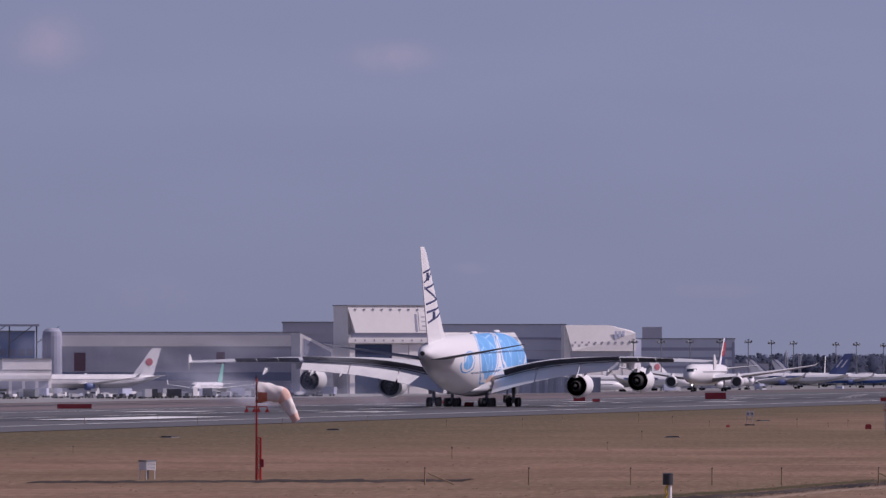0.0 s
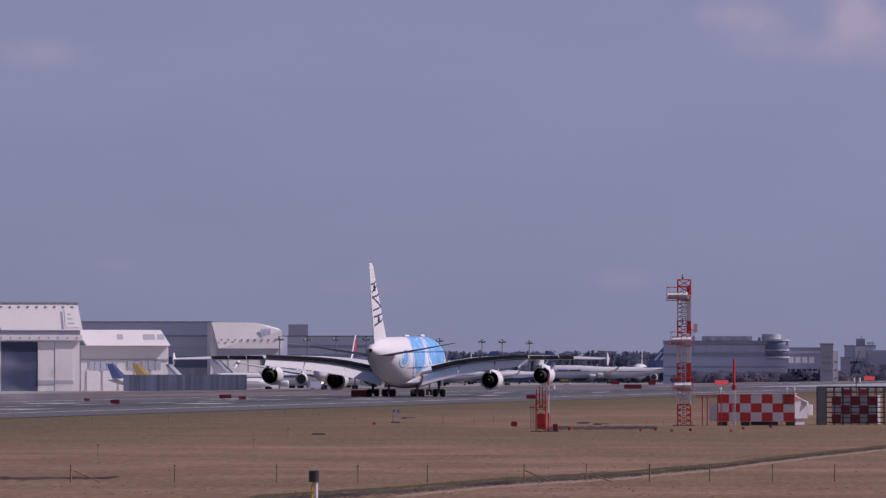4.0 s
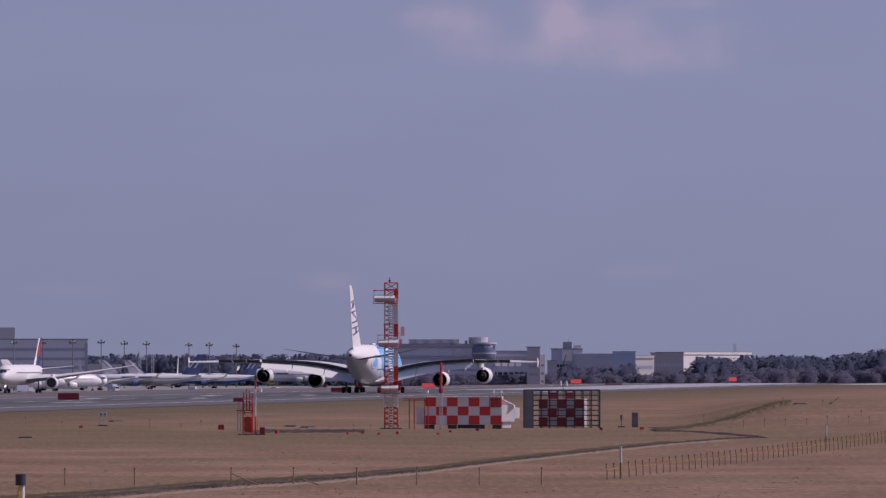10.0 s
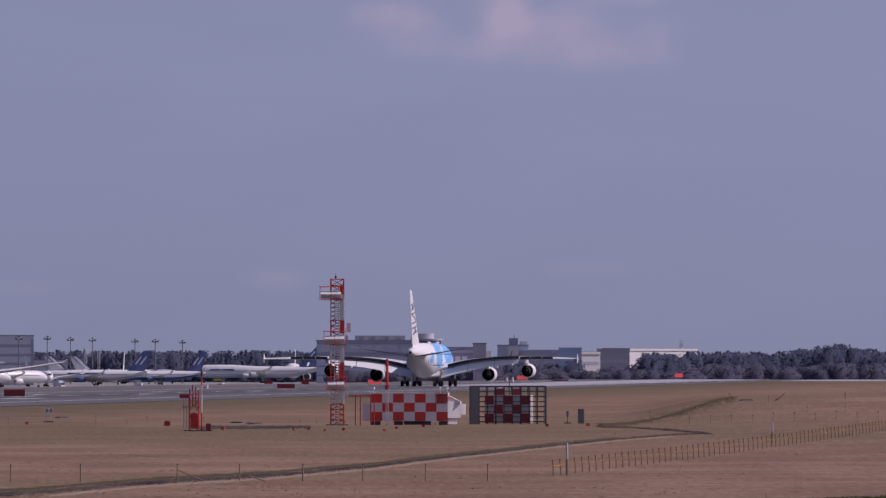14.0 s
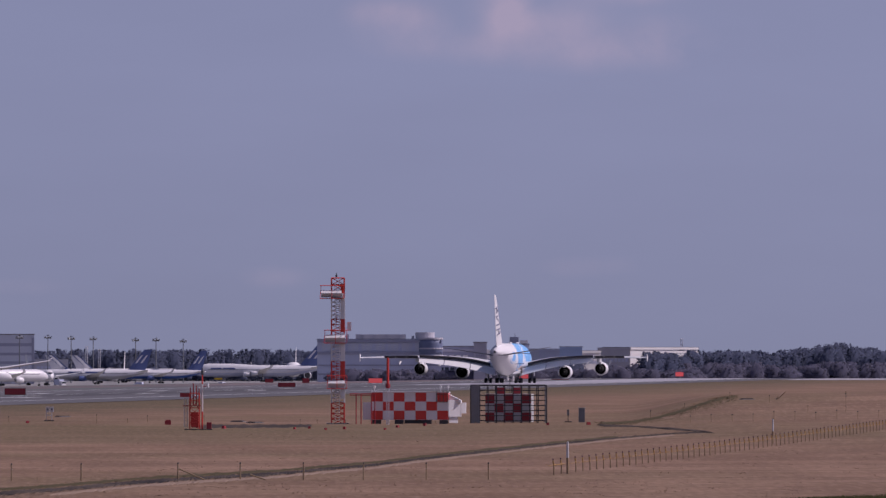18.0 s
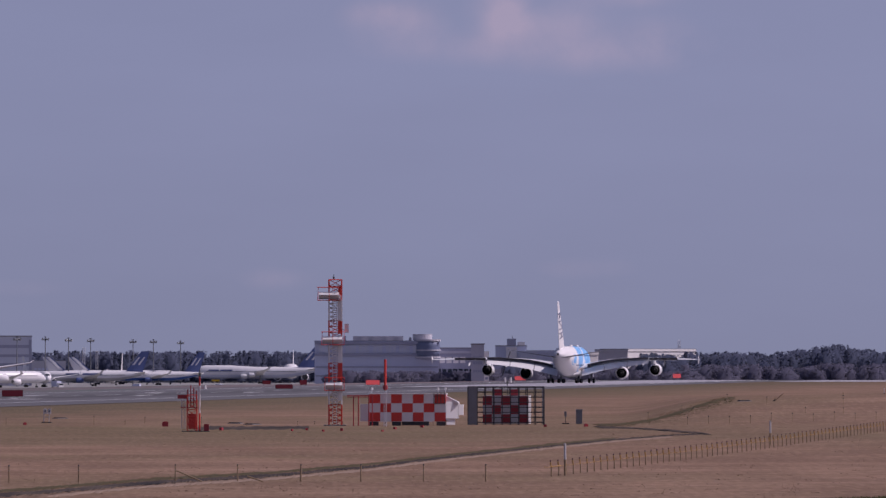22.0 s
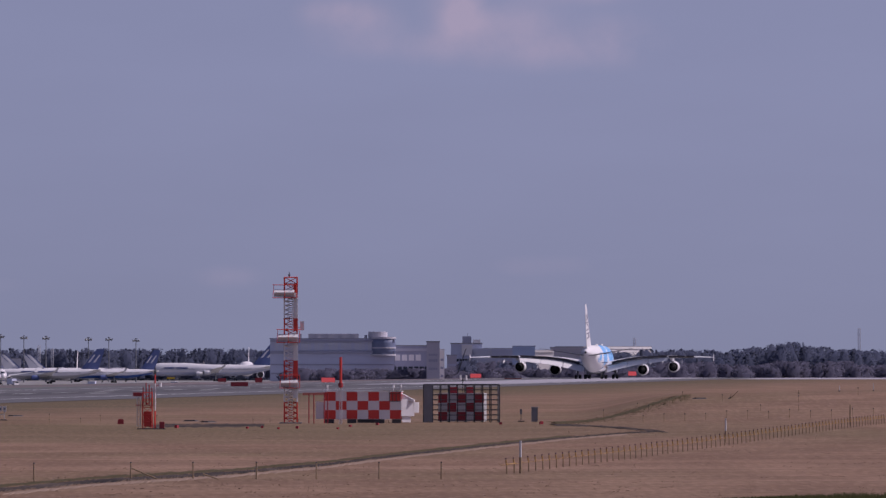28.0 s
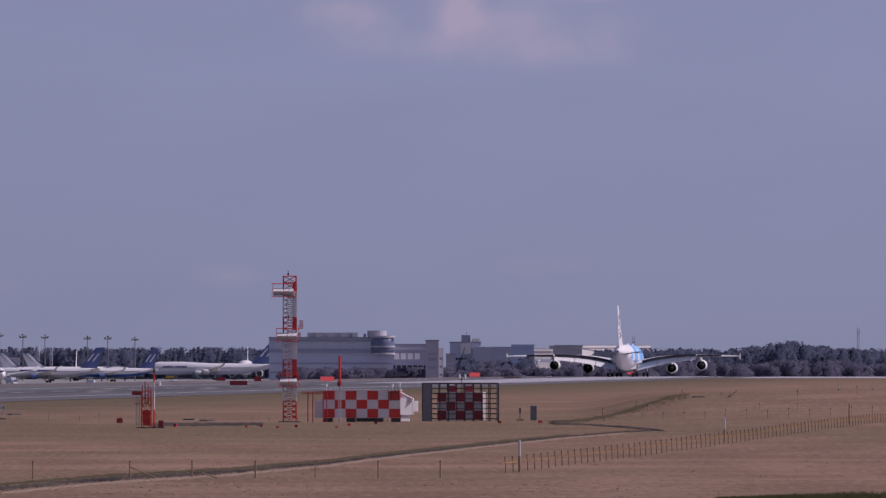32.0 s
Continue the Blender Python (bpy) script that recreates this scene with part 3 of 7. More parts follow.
def bogie(parent, x, y, axles, top):
    gear = part("landing_gear", bar(bar(fresh(), (y, 35 - x, 0.9), (y, 35 - x, top), 0.24, 0.3, 10), (y, 35 - x + 0.3, 2.2), (y * 0.8, 35 - x + 1.6, top), 0.1), grey_metal, parent, "grey landing gear strut")
    box_bm = bar(fresh(), (y, 35 - x - 0.9 * (axles - 1) - 0.2, 0.75), (y, 35 - x + 0.9 * (axles - 1) + 0.2, 0.75), 0.2, n=8)
    part("bogie_beam", box_bm, grey_metal, gear)
    for k in range(axles):
        ya = 35 - x + 1.72 * (k - (axles - 1) / 2)
        for w in (-0.68, 0.68):
            bm = fresh()
            prof = ((-0.27, 0.42), (-0.265, 0.58), (-0.2, 0.68), (0.0, 0.70), (0.2, 0.68), (0.265, 0.58), (0.27, 0.42))
            loft(bm, [[(y + w + px, ya + r * cos(2 * pi * i / 20), 0.70 + r * sin(2 * pi * i / 20)) for i in range(20)] for px, r in prof])
            part("wheel", bm, tyre_black, gear, "black tyre", True)
    bm = box(fresh(), y + (0.5 if y > 0 else -0.62), y + (0.62 if y > 0 else -0.5), 35 - x - 1.3, 35 - x + 1.3, 1.9, top - 0.2)
    part("gear_door", bm, white_paint, parent)


def big_airliner():
    a = thing("airliner", (*on_run(0, 0), 0), "white double-deck four-engined airliner with blue shell-pattern livery, rolling on the runway", "airplane", turn=-math.degrees(RUN_A))
    table = ((0.0, 4.7, 4.9, 0.08), (0.5, 3.9, 6.0, 1.1), (1.5, 3.2, 7.3, 1.9), (3.0, 2.7, 8.6, 2.6), (5.0, 2.35, 9.7, 3.1), (8.0, 2.15, 10.5, 3.45),
             (12.0, 2.1, 10.85, 3.57), (20, 2.05, 10.95, 3.57), (30, 2.05, 10.95, 3.57), (40, 2.05, 10.95, 3.57), (45, 2.15, 10.95, 3.56), (50, 2.75, 10.93, 3.48),
             (54, 3.6, 10.85, 3.27), (58, 4.6, 10.7, 2.9), (62, 5.7, 10.4, 2.4), (65, 6.5, 10.1, 1.92), (68, 7.25, 9.65, 1.35), (70, 7.8, 9.25, 0.85), (71.3, 8.15, 8.95, 0.42))
    body = part("fuselage", loft(fresh(), fuselage_rings(table)), livery(), a, "white fuselage with blue patterned flanks", True)
    part("exhaust_port", bar(fresh(), (0, 35 - 71.25, 8.55), (0, 35 - 71.45, 8.55), 0.36, 0.33, 16), dark_metal, body, "dark auxiliary exhaust at the tail's tip")
    for yy in (-12.0, 6.0):
        part("antenna_dome", loft(fresh(), [[(0.55 * s * cos(2 * pi * i / 12), 35 - 20 + yy + 1.6 * s * sin(2 * pi * i / 12), 10.9 + h) for i in range(12)] for s, h in ((1, 0), (0.9, 0.28), (0.5, 0.42))]), white_paint, body, "", True)
    # belly fairing
    fair = ((17, 2.4, 3.6, 2.6), (20, 1.75, 4.4, 3.4), (26, 1.55, 4.6, 3.62), (34, 1.55, 4.5, 3.6), (39, 1.8, 3.8, 3.0), (43, 2.12, 3.0, 1.8))
    part("belly_fairing", loft(fresh(), fuselage_rings(fair, 24)), belly_grey, a, "grey belly fairing", True)
    # cabin windows, two decks
    pane = finish(box(fresh(), -0.03, 0.03, -0.10, 0.10, -0.14, 0.14), "cabin_window", band_blue)
    for z, hw in ((5.35, 3.5), (8.15, 3.36)):
        for side in (-1, 1):
            for i in range(44):
                w = new("cabin_window", pane)
                w.parent = body
                w.location = (side * hw, 35 - (9.0 + i * 1.0), z)
    # fin
    bm = fresh()
    rings = []
    for z, le, te, th in ((9.6, 52.5, 67.0, 0.55), (11.2, 55.6, 67.9, 0.55), (17.5, 62.4, 70.6, 0.38), (23.2, 68.4, 72.5, 0.2), (24.1, 69.9, 72.7, 0.08)):
        c = te - le
        rings.append([(th * w, 35 - (le + g * c), z) for g, w in ((0, 0), (0.12, 0.75), (0.4, 1), (1, 0.12), (1, -0.12), (0.4, -1), (0.12, -0.75))])
    fin = part("fin", loft(bm, rings), white_paint, a, "tall white tail fin with dark blue strokes")
    # plain dark strokes on both faces of the fin
    for side in (-1, 1):
        for z, f0, f1, z2, w in ((20.9, 0.10, 0.92, 20.3, 0.17), (20.3, 0.10, 0.92, 18.9, 0.17), (19.9, 0.55, 0.55, 19.6, 0.5), (18.6, 0.12, 0.92, 18.0, 0.17),
                                 (18.2, 0.92, 0.12, 16.4, 0.18), (16.4, 0.12, 0.92, 15.7, 0.17), (15.2, 0.10, 0.92, 14.5, 0.18), (14.3, 0.10, 0.92, 13.0, 0.18),
                                 (14.2, 0.55, 0.55, 13.9, 0.5)):
            w *= 0.8
            bm = fresh()
            rings = []
            for k in range(9):
                g = k / 8
                zz, f = z + (z2 - z) * g, f0 + (f1 - f0) * g
                le, te = np.interp(zz, (11.2, 17.5, 23.2), (55.6, 62.4, 68.4)), np.interp(zz, (11.2, 17.5, 23.2), (67.9, 70.6, 72.5))
                th = np.interp(zz, (11.2, 17.5, 23.2), (0.55, 0.38, 0.2)) * np.interp(f, (0, 0.12, 0.4, 1), (0, 0.75, 1, 0.12))
                xo, xi, yy = side * float(th + 0.05), side * float(th - 0.03), 35 - float(le + f * (te - le))
                rings.append([(xo, yy, zz + w), (xo, yy, zz - w), (xi, yy, zz - w), (xi, yy, zz + w)])
            if abs(f0 - f1) < 0.01:
                rings = [[(x, y + (0.5 if k == 0 else -0.5) * 1.6, z + (w * 0.4 if z > zz else -w * 0.4)) for x, y, z in rings[4]] for k in range(2)]
            loft(bm, rings)
            part("stroke", bm, navy, fin, "dark blue stroke")
    for side in (-1, 1):
        # tailplane
        rings = []
        for y, le, te, z, th in ((0.8, 58.3, 69.0, 7.6, 0.30), (2.2, 59.6, 69.3, 7.8, 0.27), (8.5, 63.9, 70.2, 8.8, 0.17), (15.0, 68.3, 71.0, 9.9, 0.07)):
            c = te - le
            rings.append([(side * y, 35 - (le + g * c), z + th * w) for g, w in ((0, 0), (0.1, 0.6), (0.4, 0.8), (1, 0.12), (1, -0.12), (0.4, -0.8), (0.1, -0.6))])
        part("tailplane", loft(fresh(), rings), tailplane_shade, a, "tailplane coloured dark grey for its shaded underside")
        wing = part("wing", wing_box(wing_box(fresh(), side, 2.8, 24.2, 0.74), side, 24.2, 33.2, 0.78, 4), wing_grey, a, "grey swept wing")
        part("wing_tip", wing_box(fresh(), side, 33.2, 39.6, 0.99, 4), wing_grey, wing)
        for y0, y1, c0, c1 in ((3.7, 10.4, 3.5, 3.4), (10.6, 17.4, 3.3, 2.6), (17.6, 24.1, 2.6, 1.9)):
            part("flap", panel(fresh(), side, y0, y1, 0.762, 0.1, radians(33), c0, c1, 0.34), white_paint, wing, "white trailing edge flap, lowered")
        for i in range(8):
            y0 = 5.2 + i * 2.36
            part("spoiler", panel(fresh(), side, y0, y0 + 2.355, 0.735, -0.22, radians(-33), 1.6 - 0.07 * i, 1.55 - 0.07 * i, 0.09, 1), spoiler_dark, wing, "dark underside of a raised spoiler")
        # solid dark sheet painted as the shade between wing box and flaps
        part("cove", panel(fresh(), side, 3.6, 24.1, 0.742, 0.2, radians(-88), 0.35, 0.32, 0.05, 6), spoiler_dark, wing, "dark sheet for the shade in the gap behind the wing box")
        for i in range(3):
            y0 = 24.4 + i * 2.95
            part("aileron", panel(fresh(), side, y0, y0 + 2.85, 0.78, 0.02, radians(-22), 1.75 - 0.1 * i, 1.65 - 0.1 * i, 0.12, 1), spoiler_dark, wing, "dark underside of a raised aileron")
        for y in (7.0, 12.5, 18.5, 22.5, 29.0):
            le, te, zr = wing_station(y)
            x = le + 0.7 * (te - le)
            prof = ((0, 0.05), (1.2, 0.28), (3.0, 0.34), (4.6, 0.2), (5.6, 0.03))
            rr = [[(side * y + r * sin(2 * pi * i / 10), 35 - (x - 1.2 + px * 0.9), zr - 0.75 - 0.10 * px - 0.02 * px * px + 1.35 * r * cos(2 * pi * i / 10)) for i in range(10)] for px, r in prof]
            part("flap_fairing", loft(fresh(), rr), wing_grey, wing, "", True)
        le, te, zr = wing_station(39.5)
        bm = fresh()
        rings = []
        for z, o, c in ((-1.05, 1.5, 2.6), (0.0, 0.0, 2.9), (1.2, 1.7, 2.6)):
            rings.append([(side * 39.56, 35 - (te - 2.6 + o), zr + z), (side * 39.70, 35 - (te - 2.6 + o), zr + z), (side * 39.70, 35 - (te - 2.6 + c), zr + z), (side * 39.56, 35 - (te - 2.6 + c), zr + z)])
        part("wing_fence", loft(bm, rings), white_paint, wing, "white wing fence")
        engine(a, side, 14.4, 19.5, 3.0, 0.95, True)
        engine(a, side, 25.15, 27.5, 3.95, 0.95)
        bogie(a, 32.2, side * 6.1, 2, 4.2)
        bogie(a, 35.4, side * 2.65, 3, 2.6)
    nose = part("nose_gear", bar(fresh(), (0, 35 - 5, 0.6), (0, 35 - 5, 2.8), 0.16, n=8), grey_metal, a, "grey nose gear")
    for w in (-0.4, 0.4):
        bm = fresh()
        loft(bm, [[(w + px, 30 + r * cos(2 * pi * i / 18), 0.62 + r * sin(2 * pi * i / 18)) for i in range(18)] for px, r in ((-0.2, 0.35), (-0.18, 0.56), (0, 0.62), (0.18, 0.56), (0.2, 0.35))])
        part("wheel", bm, tyre_black, nose, "black tyre", True)
    return a


airliner = big_airliner()


# ------------------------------------------------------------------ landing aids in the grass
def lattice(name, parent, x0, x1, y0, y1, z0, z1, bays, material, r=0.035, label=""):
    """One section of a braced lattice tower."""
    bm = fresh()
    corners = ((x0, y0), (x1, y0), (x1, y1), (x0, y1))
    for x, y in corners:
        bar(bm, (x, y, z0), (x, y, z1), r * 1.55, n=5)
    for k in range(bays + 1):
        z = z0 + (z1 - z0) * k / bays
        for (xa, ya), (xb, yb) in zip(corners, corners[1:] + corners[:1]):
            bar(bm, (xa, ya, z), (xb, yb, z), r * 0.9, n=4)
            if k < bays:
                zn = z0 + (z1 - z0) * (k + 1) / bays
                if k % 2:
                    (xa, ya), (xb, yb) = (xb, yb), (xa, ya)
                bar(bm, (xa, ya, z), (xb, yb, zn), r * 0.65, n=4)
    return part(name, bm, material, parent, label)


def glide_mast():
    x, y = at(4, 827)
    m = thing("antenna_mast", (x, y, 0), "red and white lattice mast with three boxed antennas standing in grass", "antenna mast")
    for z0, z1, mat, n in ((0.0, 2.15, red_paint, 4), (2.15, 3.65, white_metal, 3), (3.65, 6.35, red_paint, 5), (6.35, 8.3, white_metal, 4),
                           (8.3, 10.6, red_paint, 4), (10.6, 12.75, white_metal, 5), (12.75, 14.75, red_paint, 3)):
        lattice("lattice_section", m, -0.48, 0.80, -0.55, 0.55, z0, z1, n, mat, 0.055)
    part("ladder", ladder(0.08, -0.62, 0.42, 14.2), white_metal, m, "pale climbing ladder")
    # cable duct at the side, painted in bands
    for z0, z1, mat in ((2.6, 4.4, white_metal), (4.8, 6.35, red_paint), (6.35, 9.2, white_metal), (9.3, 10.6, red_paint), (10.6, 13.2, white_metal), (13.2, 14.1, red_paint)):
        part("cable_duct", box(fresh(), 0.42, 0.86, -0.62, -0.1, z0, z1), mat, m)
    for z, left, right in ((4.2, -0.95, 0.95), (8.8, -1.25, 0.95), (13.3, -1.65, 0.62)):
        part("antenna_unit", fresh_antenna(left + 0.12, right - 0.1, z), white_metal, m, "white reflector antenna with angled face")
        for yy in (-0.95, 0.5):
            for zz in ((z - 0.62, z + 0.68) if yy < 0 else (z - 0.62, z + 0.02, z + 0.68)):
                part("gallery_rail", bar(fresh(), (left, yy, zz), (right + 0.1, yy, zz), 0.035 if zz != z + 0.02 else 0.025, n=4), red_paint, m, "red gallery rail")
            for k in range(3):
                xx = left + (right + 0.1 - left) * k / 2
                part("gallery_post", bar(fresh(), (xx, yy, z - 0.62), (xx + (0.1 if k == 0 else 0), yy, z + 0.68), 0.024, n=4), red_paint, m)
        for xx in (left, right + 0.1):
            for zz in (z - 0.62, z + 0.68):
                part("end_rail", bar(fresh(), (xx, -0.95, zz), (xx, 0.5, zz), 0.04, n=4), red_paint, m)
        part("gallery_floor", box(fresh(), left, right, -0.9, 0.5, z - 0.66, z - 0.61), cage_dark, m)
    part("top_rod", bar(bar(fresh(), (0, 0, 14.75), (0, 0, 15.3), 0.035, n=5), (0, 0, 14.85), (0, 0, 15.05), 0.1, n=8), dark_metal, m)
    for zz in (10.3, 5.6):
        for xx in (-0.5, 0.0):
            part("obstruction_lamp", bar(bar(fresh(), (xx, -0.5, zz), (xx, -0.5, zz + 0.2), 0.03, n=5), (xx, -0.5, zz + 0.2), (xx, -0.5, zz + 0.45), 0.1, 0.06, n=8), dull_red, m)
    part("junction_box", box(fresh(), 1.1, 1.5, -0.3, 0.2, 9.4, 10.3), white_metal, m)
    part("junction_arm", bar(fresh(), (0.7, -0.1, 9.7), (1.15, -0.1, 9.7), 0.03, n=4), grey_metal, m)
    part("footing", box(fresh(), -1.0, 1.25, -0.9, 0.9, -0.2, 0.12), concrete, m)
    # red cable frame beside the mast
    fx, fy = at(66, 828)
    f = thing("cable_frame", (fx, fy, 0), "rust-red pipe frame carrying cables between mast and shelter", "pipe frame")
    for k, xx in enumerate((-1.55, -1.05, 0.0, 0.35)):
        part("post", bar(fresh(), (xx, 0.1 * k, -0.1), (xx, 0.1 * k, 3.05), 0.055, n=6), dull_red, f)
    part("rail", bar(bar(fresh(), (-2.2, 0, 3.05), (0.4, 0, 3.05), 0.05, n=5), (-2.2, 0.3, 2.9), (0.4, 0.3, 2.9), 0.04, n=5), dull_red, f)


def ladder(x, y, w, h):
    bm = fresh()
    for xx in (x - w / 2, x + w / 2):
        bar(bm, (xx, y, 0.2), (xx, y, h), 0.022, n=4)
    for k in range(int(h / 0.33)):
        bar(bm, (x - w / 2, y, 0.4 + 0.33 * k), (x + w / 2, y, 0.4 + 0.33 * k), 0.014, n=4)
    return bm


def fresh_antenna(x0, x1, z):
    """Reflector antenna: a long housing with a keeled front."""
    bm = fresh()
    prof = ((-0.60, 0.22), (-0.92, -0.08), (-0.90, -0.16), (-0.60, -0.52), (-0.05, -0.46), (-0.05, 0.22))
    loft(bm, [[(x, y, z + h) for y, h in prof] for x in (x0, (x0 + x1) / 2 - 0.04, (x0 + x1) / 2 + 0.04, x1)])
    return bm


glide_mast()


def checker(parent, x0, z0, cols, rows, w, h, y, dark, light, skip=()):
    """Painted cladding panels in a chequered pattern, each with its own edge."""
    for c in range(cols):
        for r in range(rows):
            if (c, r) in skip:
                continue
            bm = box(fresh(), x0 + c * w + 0.01, x0 + (c + 1) * w - 0.01, y - 0.03, y, z0 + r * h + 0.01, z0 + (r + 1) * h - 0.01)
            part("panel", bm, dark if (c + r) % 2 == 0 else light, parent)


def shelter_a():
    x, y = at(67, 830)
    s = thing("equipment_shelter", (x, y, 0), "equipment shelter chequered in red and white panels, on short feet", "shelter", turn=-4)
    s.scale = (0.995, 0.975, 0.97)
    W = 7.75
    part("body", box(fresh(), 0, W, 0, 3.0, 0.42, 3.28), white_metal, s)
    checker(s, 0, 0.44, 7, 3, W / 7, 0.945, 0, red_paint, white_metal)
    for r in range(3):
        for c in range(3):
            part("panel", box(fresh(), W, W + 0.03, c + 0.01, c + 0.99, 0.45 + r * 0.945, 0.43 + (r + 1) * 0.945), white_metal if (r + c) % 2 else red_paint, s)
    part("roof", box(fresh(), -0.1, W + 0.1, -0.12, 3.1, 3.28, 3.36), white_metal, s)
    for xx in (0.45, 2.75, 5.6, 7.3):
        part("foot", box(fresh(), xx - 0.45, xx + 0.45, 0.05, 0.7, -0.1, 0.42), dark_metal, s)
    part("cross_beam", box(fresh(), 3.3, 5.2, 0.3, 0.6, 0.05, 0.42), dark_metal, s)
    annex = part("side_annex", box(fresh(), -0.95, -0.02, 0.3, 2.4, 0.45, 2.25), white_metal, s, "pale side cabinet")
    for a, b, c, d, e, f in ((W + 0.05, W + 1.25, 0.0, 2.3, 0.75, 2.5), (W + 1.28, W + 1.75, 0.75, 1.9, 1.1, 2.2), (W + 0.1, W + 0.9, 0.2, 2.0, 0.1, 0.74)):
        slant = [(a, c), (b, c + 0.6 * (b - a)), (b, d), (a, d)]
        part("air_unit", loft(fresh(), [[(px, py, e) for px, py in slant], [(px, py, f) for px, py in slant]]), white_metal, s, "white air conditioning unit")
    part("duct_hood", loft(fresh(), [[(W + 0.05, 0.4, 2.5), (W + 0.05, 2.2, 2.5), (W + 0.05, 2.2, 3.1), (W + 0.05, 0.4, 3.1)], [(W + 1.3, 0.4, 2.2), (W + 1.3, 2.2, 2.2), (W + 1.3, 2.2, 2.45), (W + 1.3, 0.4, 2.45)]]), white_metal, s)
    bm = fresh()
    for zz in (2.3, 3.1):
        bar(bm, (6.6, -0.4, zz), (7.7, -0.4, zz), 0.035, n=4)
    for xx in (6.6, 6.95, 7.3, 7.7):
        bar(bm, (xx, -0.4, 2.3), (xx, -0.4, 3.45), 0.035, n=4)
        bar(bm, (xx, -0.4, 2.3), (xx, 0.0, 2.3), 0.03, n=4)
    part("balcony_rail", bm, cage_dark, s, "dark access gallery rail")
    for xx in (0.25, 7.0, 7.75):
        part("roof_lamp", bar(bar(fresh(), (xx, 0.2, 3.36), (xx, 0.2, 3.8), 0.03, n=5), (xx, 0.2, 3.75), (xx, 0.2, 4.0), 0.12, 0.08, n=8), white_metal, s)
    # monitor pole before the shelter
    px, py = at(95, 822)
    p = thing("monitor_pole", (px, py, 0), "slim lattice pole, white below and red above", "pole")
    lattice("lower_lattice", p, -0.12, 0.12, -0.12, 0.12, 0, 3.6, 9, white_metal, 0.022)
    part("upper_tube", bar(fresh(), (0, 0, 3.6), (0, 0, 6.7), 0.13, n=8), red_paint, p, "red upper tube")
    part("collar", bar(fresh(), (0, 0, 3.7), (0, 0, 4.1), 0.24, n=8), dull_red, p)


shelter_a()


def shelter_b():
    x, y = at(243, 840)
    s = thing("caged_shelter", (x, y, 0), "chequered shelter standing inside a dark steel mesh cage", "shelter")
    s.scale = (0.975, 0.975, 0.98)
    W = 4.85
    # duller paints than the other shelter's: the cage's shade is in the colour
    part("body", box(fresh(), 1.5, 1.5 + W, 2.2, 5.0, 0.1, 3.05), dull_white, s)
    checker(s, 1.5, 0.15, 5, 3, W / 5, 0.95, 2.2, dull_red, dull_white)
    swing = Matrix.Translation((1.5, 2.2, 0)) @ Matrix.Rotation(radians(-7), 4, "Z") @ Matrix.Translation((-1.5, -2.2, 0))   # the hut stands askew in its cage
    for ob in s.children:
        ob.matrix_basis = swing
    for xx in (2.75, 4.4):
        part("roof_box", box(fresh(), xx, xx + 0.8, 2.4, 3.2, 3.05, 3.7), dull_red, s, "small red roof box")
    part("roof_rail", bar(bar(fresh(), (4.1, 2.5, 3.0), (4.1, 2.5, 4.55), 0.04, n=5), (3.8, 2.5, 4.4), (4.5, 2.5, 4.4), 0.03, n=5), dark_metal, s)
    for xx in (3.85, 4.45):
        part("roof_lamp", bar(fresh(), (xx, 2.5, 4.4), (xx, 2.5, 4.95), 0.13, 0.09, n=8), white_metal, s)
    L, H, D = 7.9, 3.95, 6.2
    n = 9
    for k in range(n + 1):
        xx = L * k / n
        part("cage_post", bar(fresh(), (xx, 0, -0.1), (xx, 0, H), 0.06 if k % 3 else 0.085, n=5), cage_dark, s)
        part("cage_post", bar(fresh(), (xx, D, -0.1), (xx, D, H), 0.05, n=5), cage_dark, s)
    for k in range(8):
        zz = 0.25 + (H - 0.25) * k / 7
        for yy in (0, D):
            part("cage_rail", bar(fresh(), (0, yy, zz), (L, yy, zz), 0.045 if k < 7 else 0.08, n=5), cage_dark, s)
        for xx in (0, L):
            part("cage_rail", bar(fresh(), (xx, 0, zz), (xx, D, zz), 0.045, n=5), cage_dark, s)
    for k in range(1, 6):
        part("cage_post", bar(fresh(), (L, D * k / 6, 0), (L, D * k / 6, H), 0.05, n=5), steel, s)
    # solid corner sheets
    part("corner_sheet", box(fresh(), -0.05, 0.85, -0.08, -0.03, 0, H), grey_metal, s, "grey solid corner sheet")
    part("corner_sheet", box(fresh(), L, L + 0.05, 0.2, 0.9, 0, H), steel, s)
    part("mesh_top", box(fresh(), 0, L, 0, 0.12, H, H + 0.08), cage_dark, s)


shelter_b()


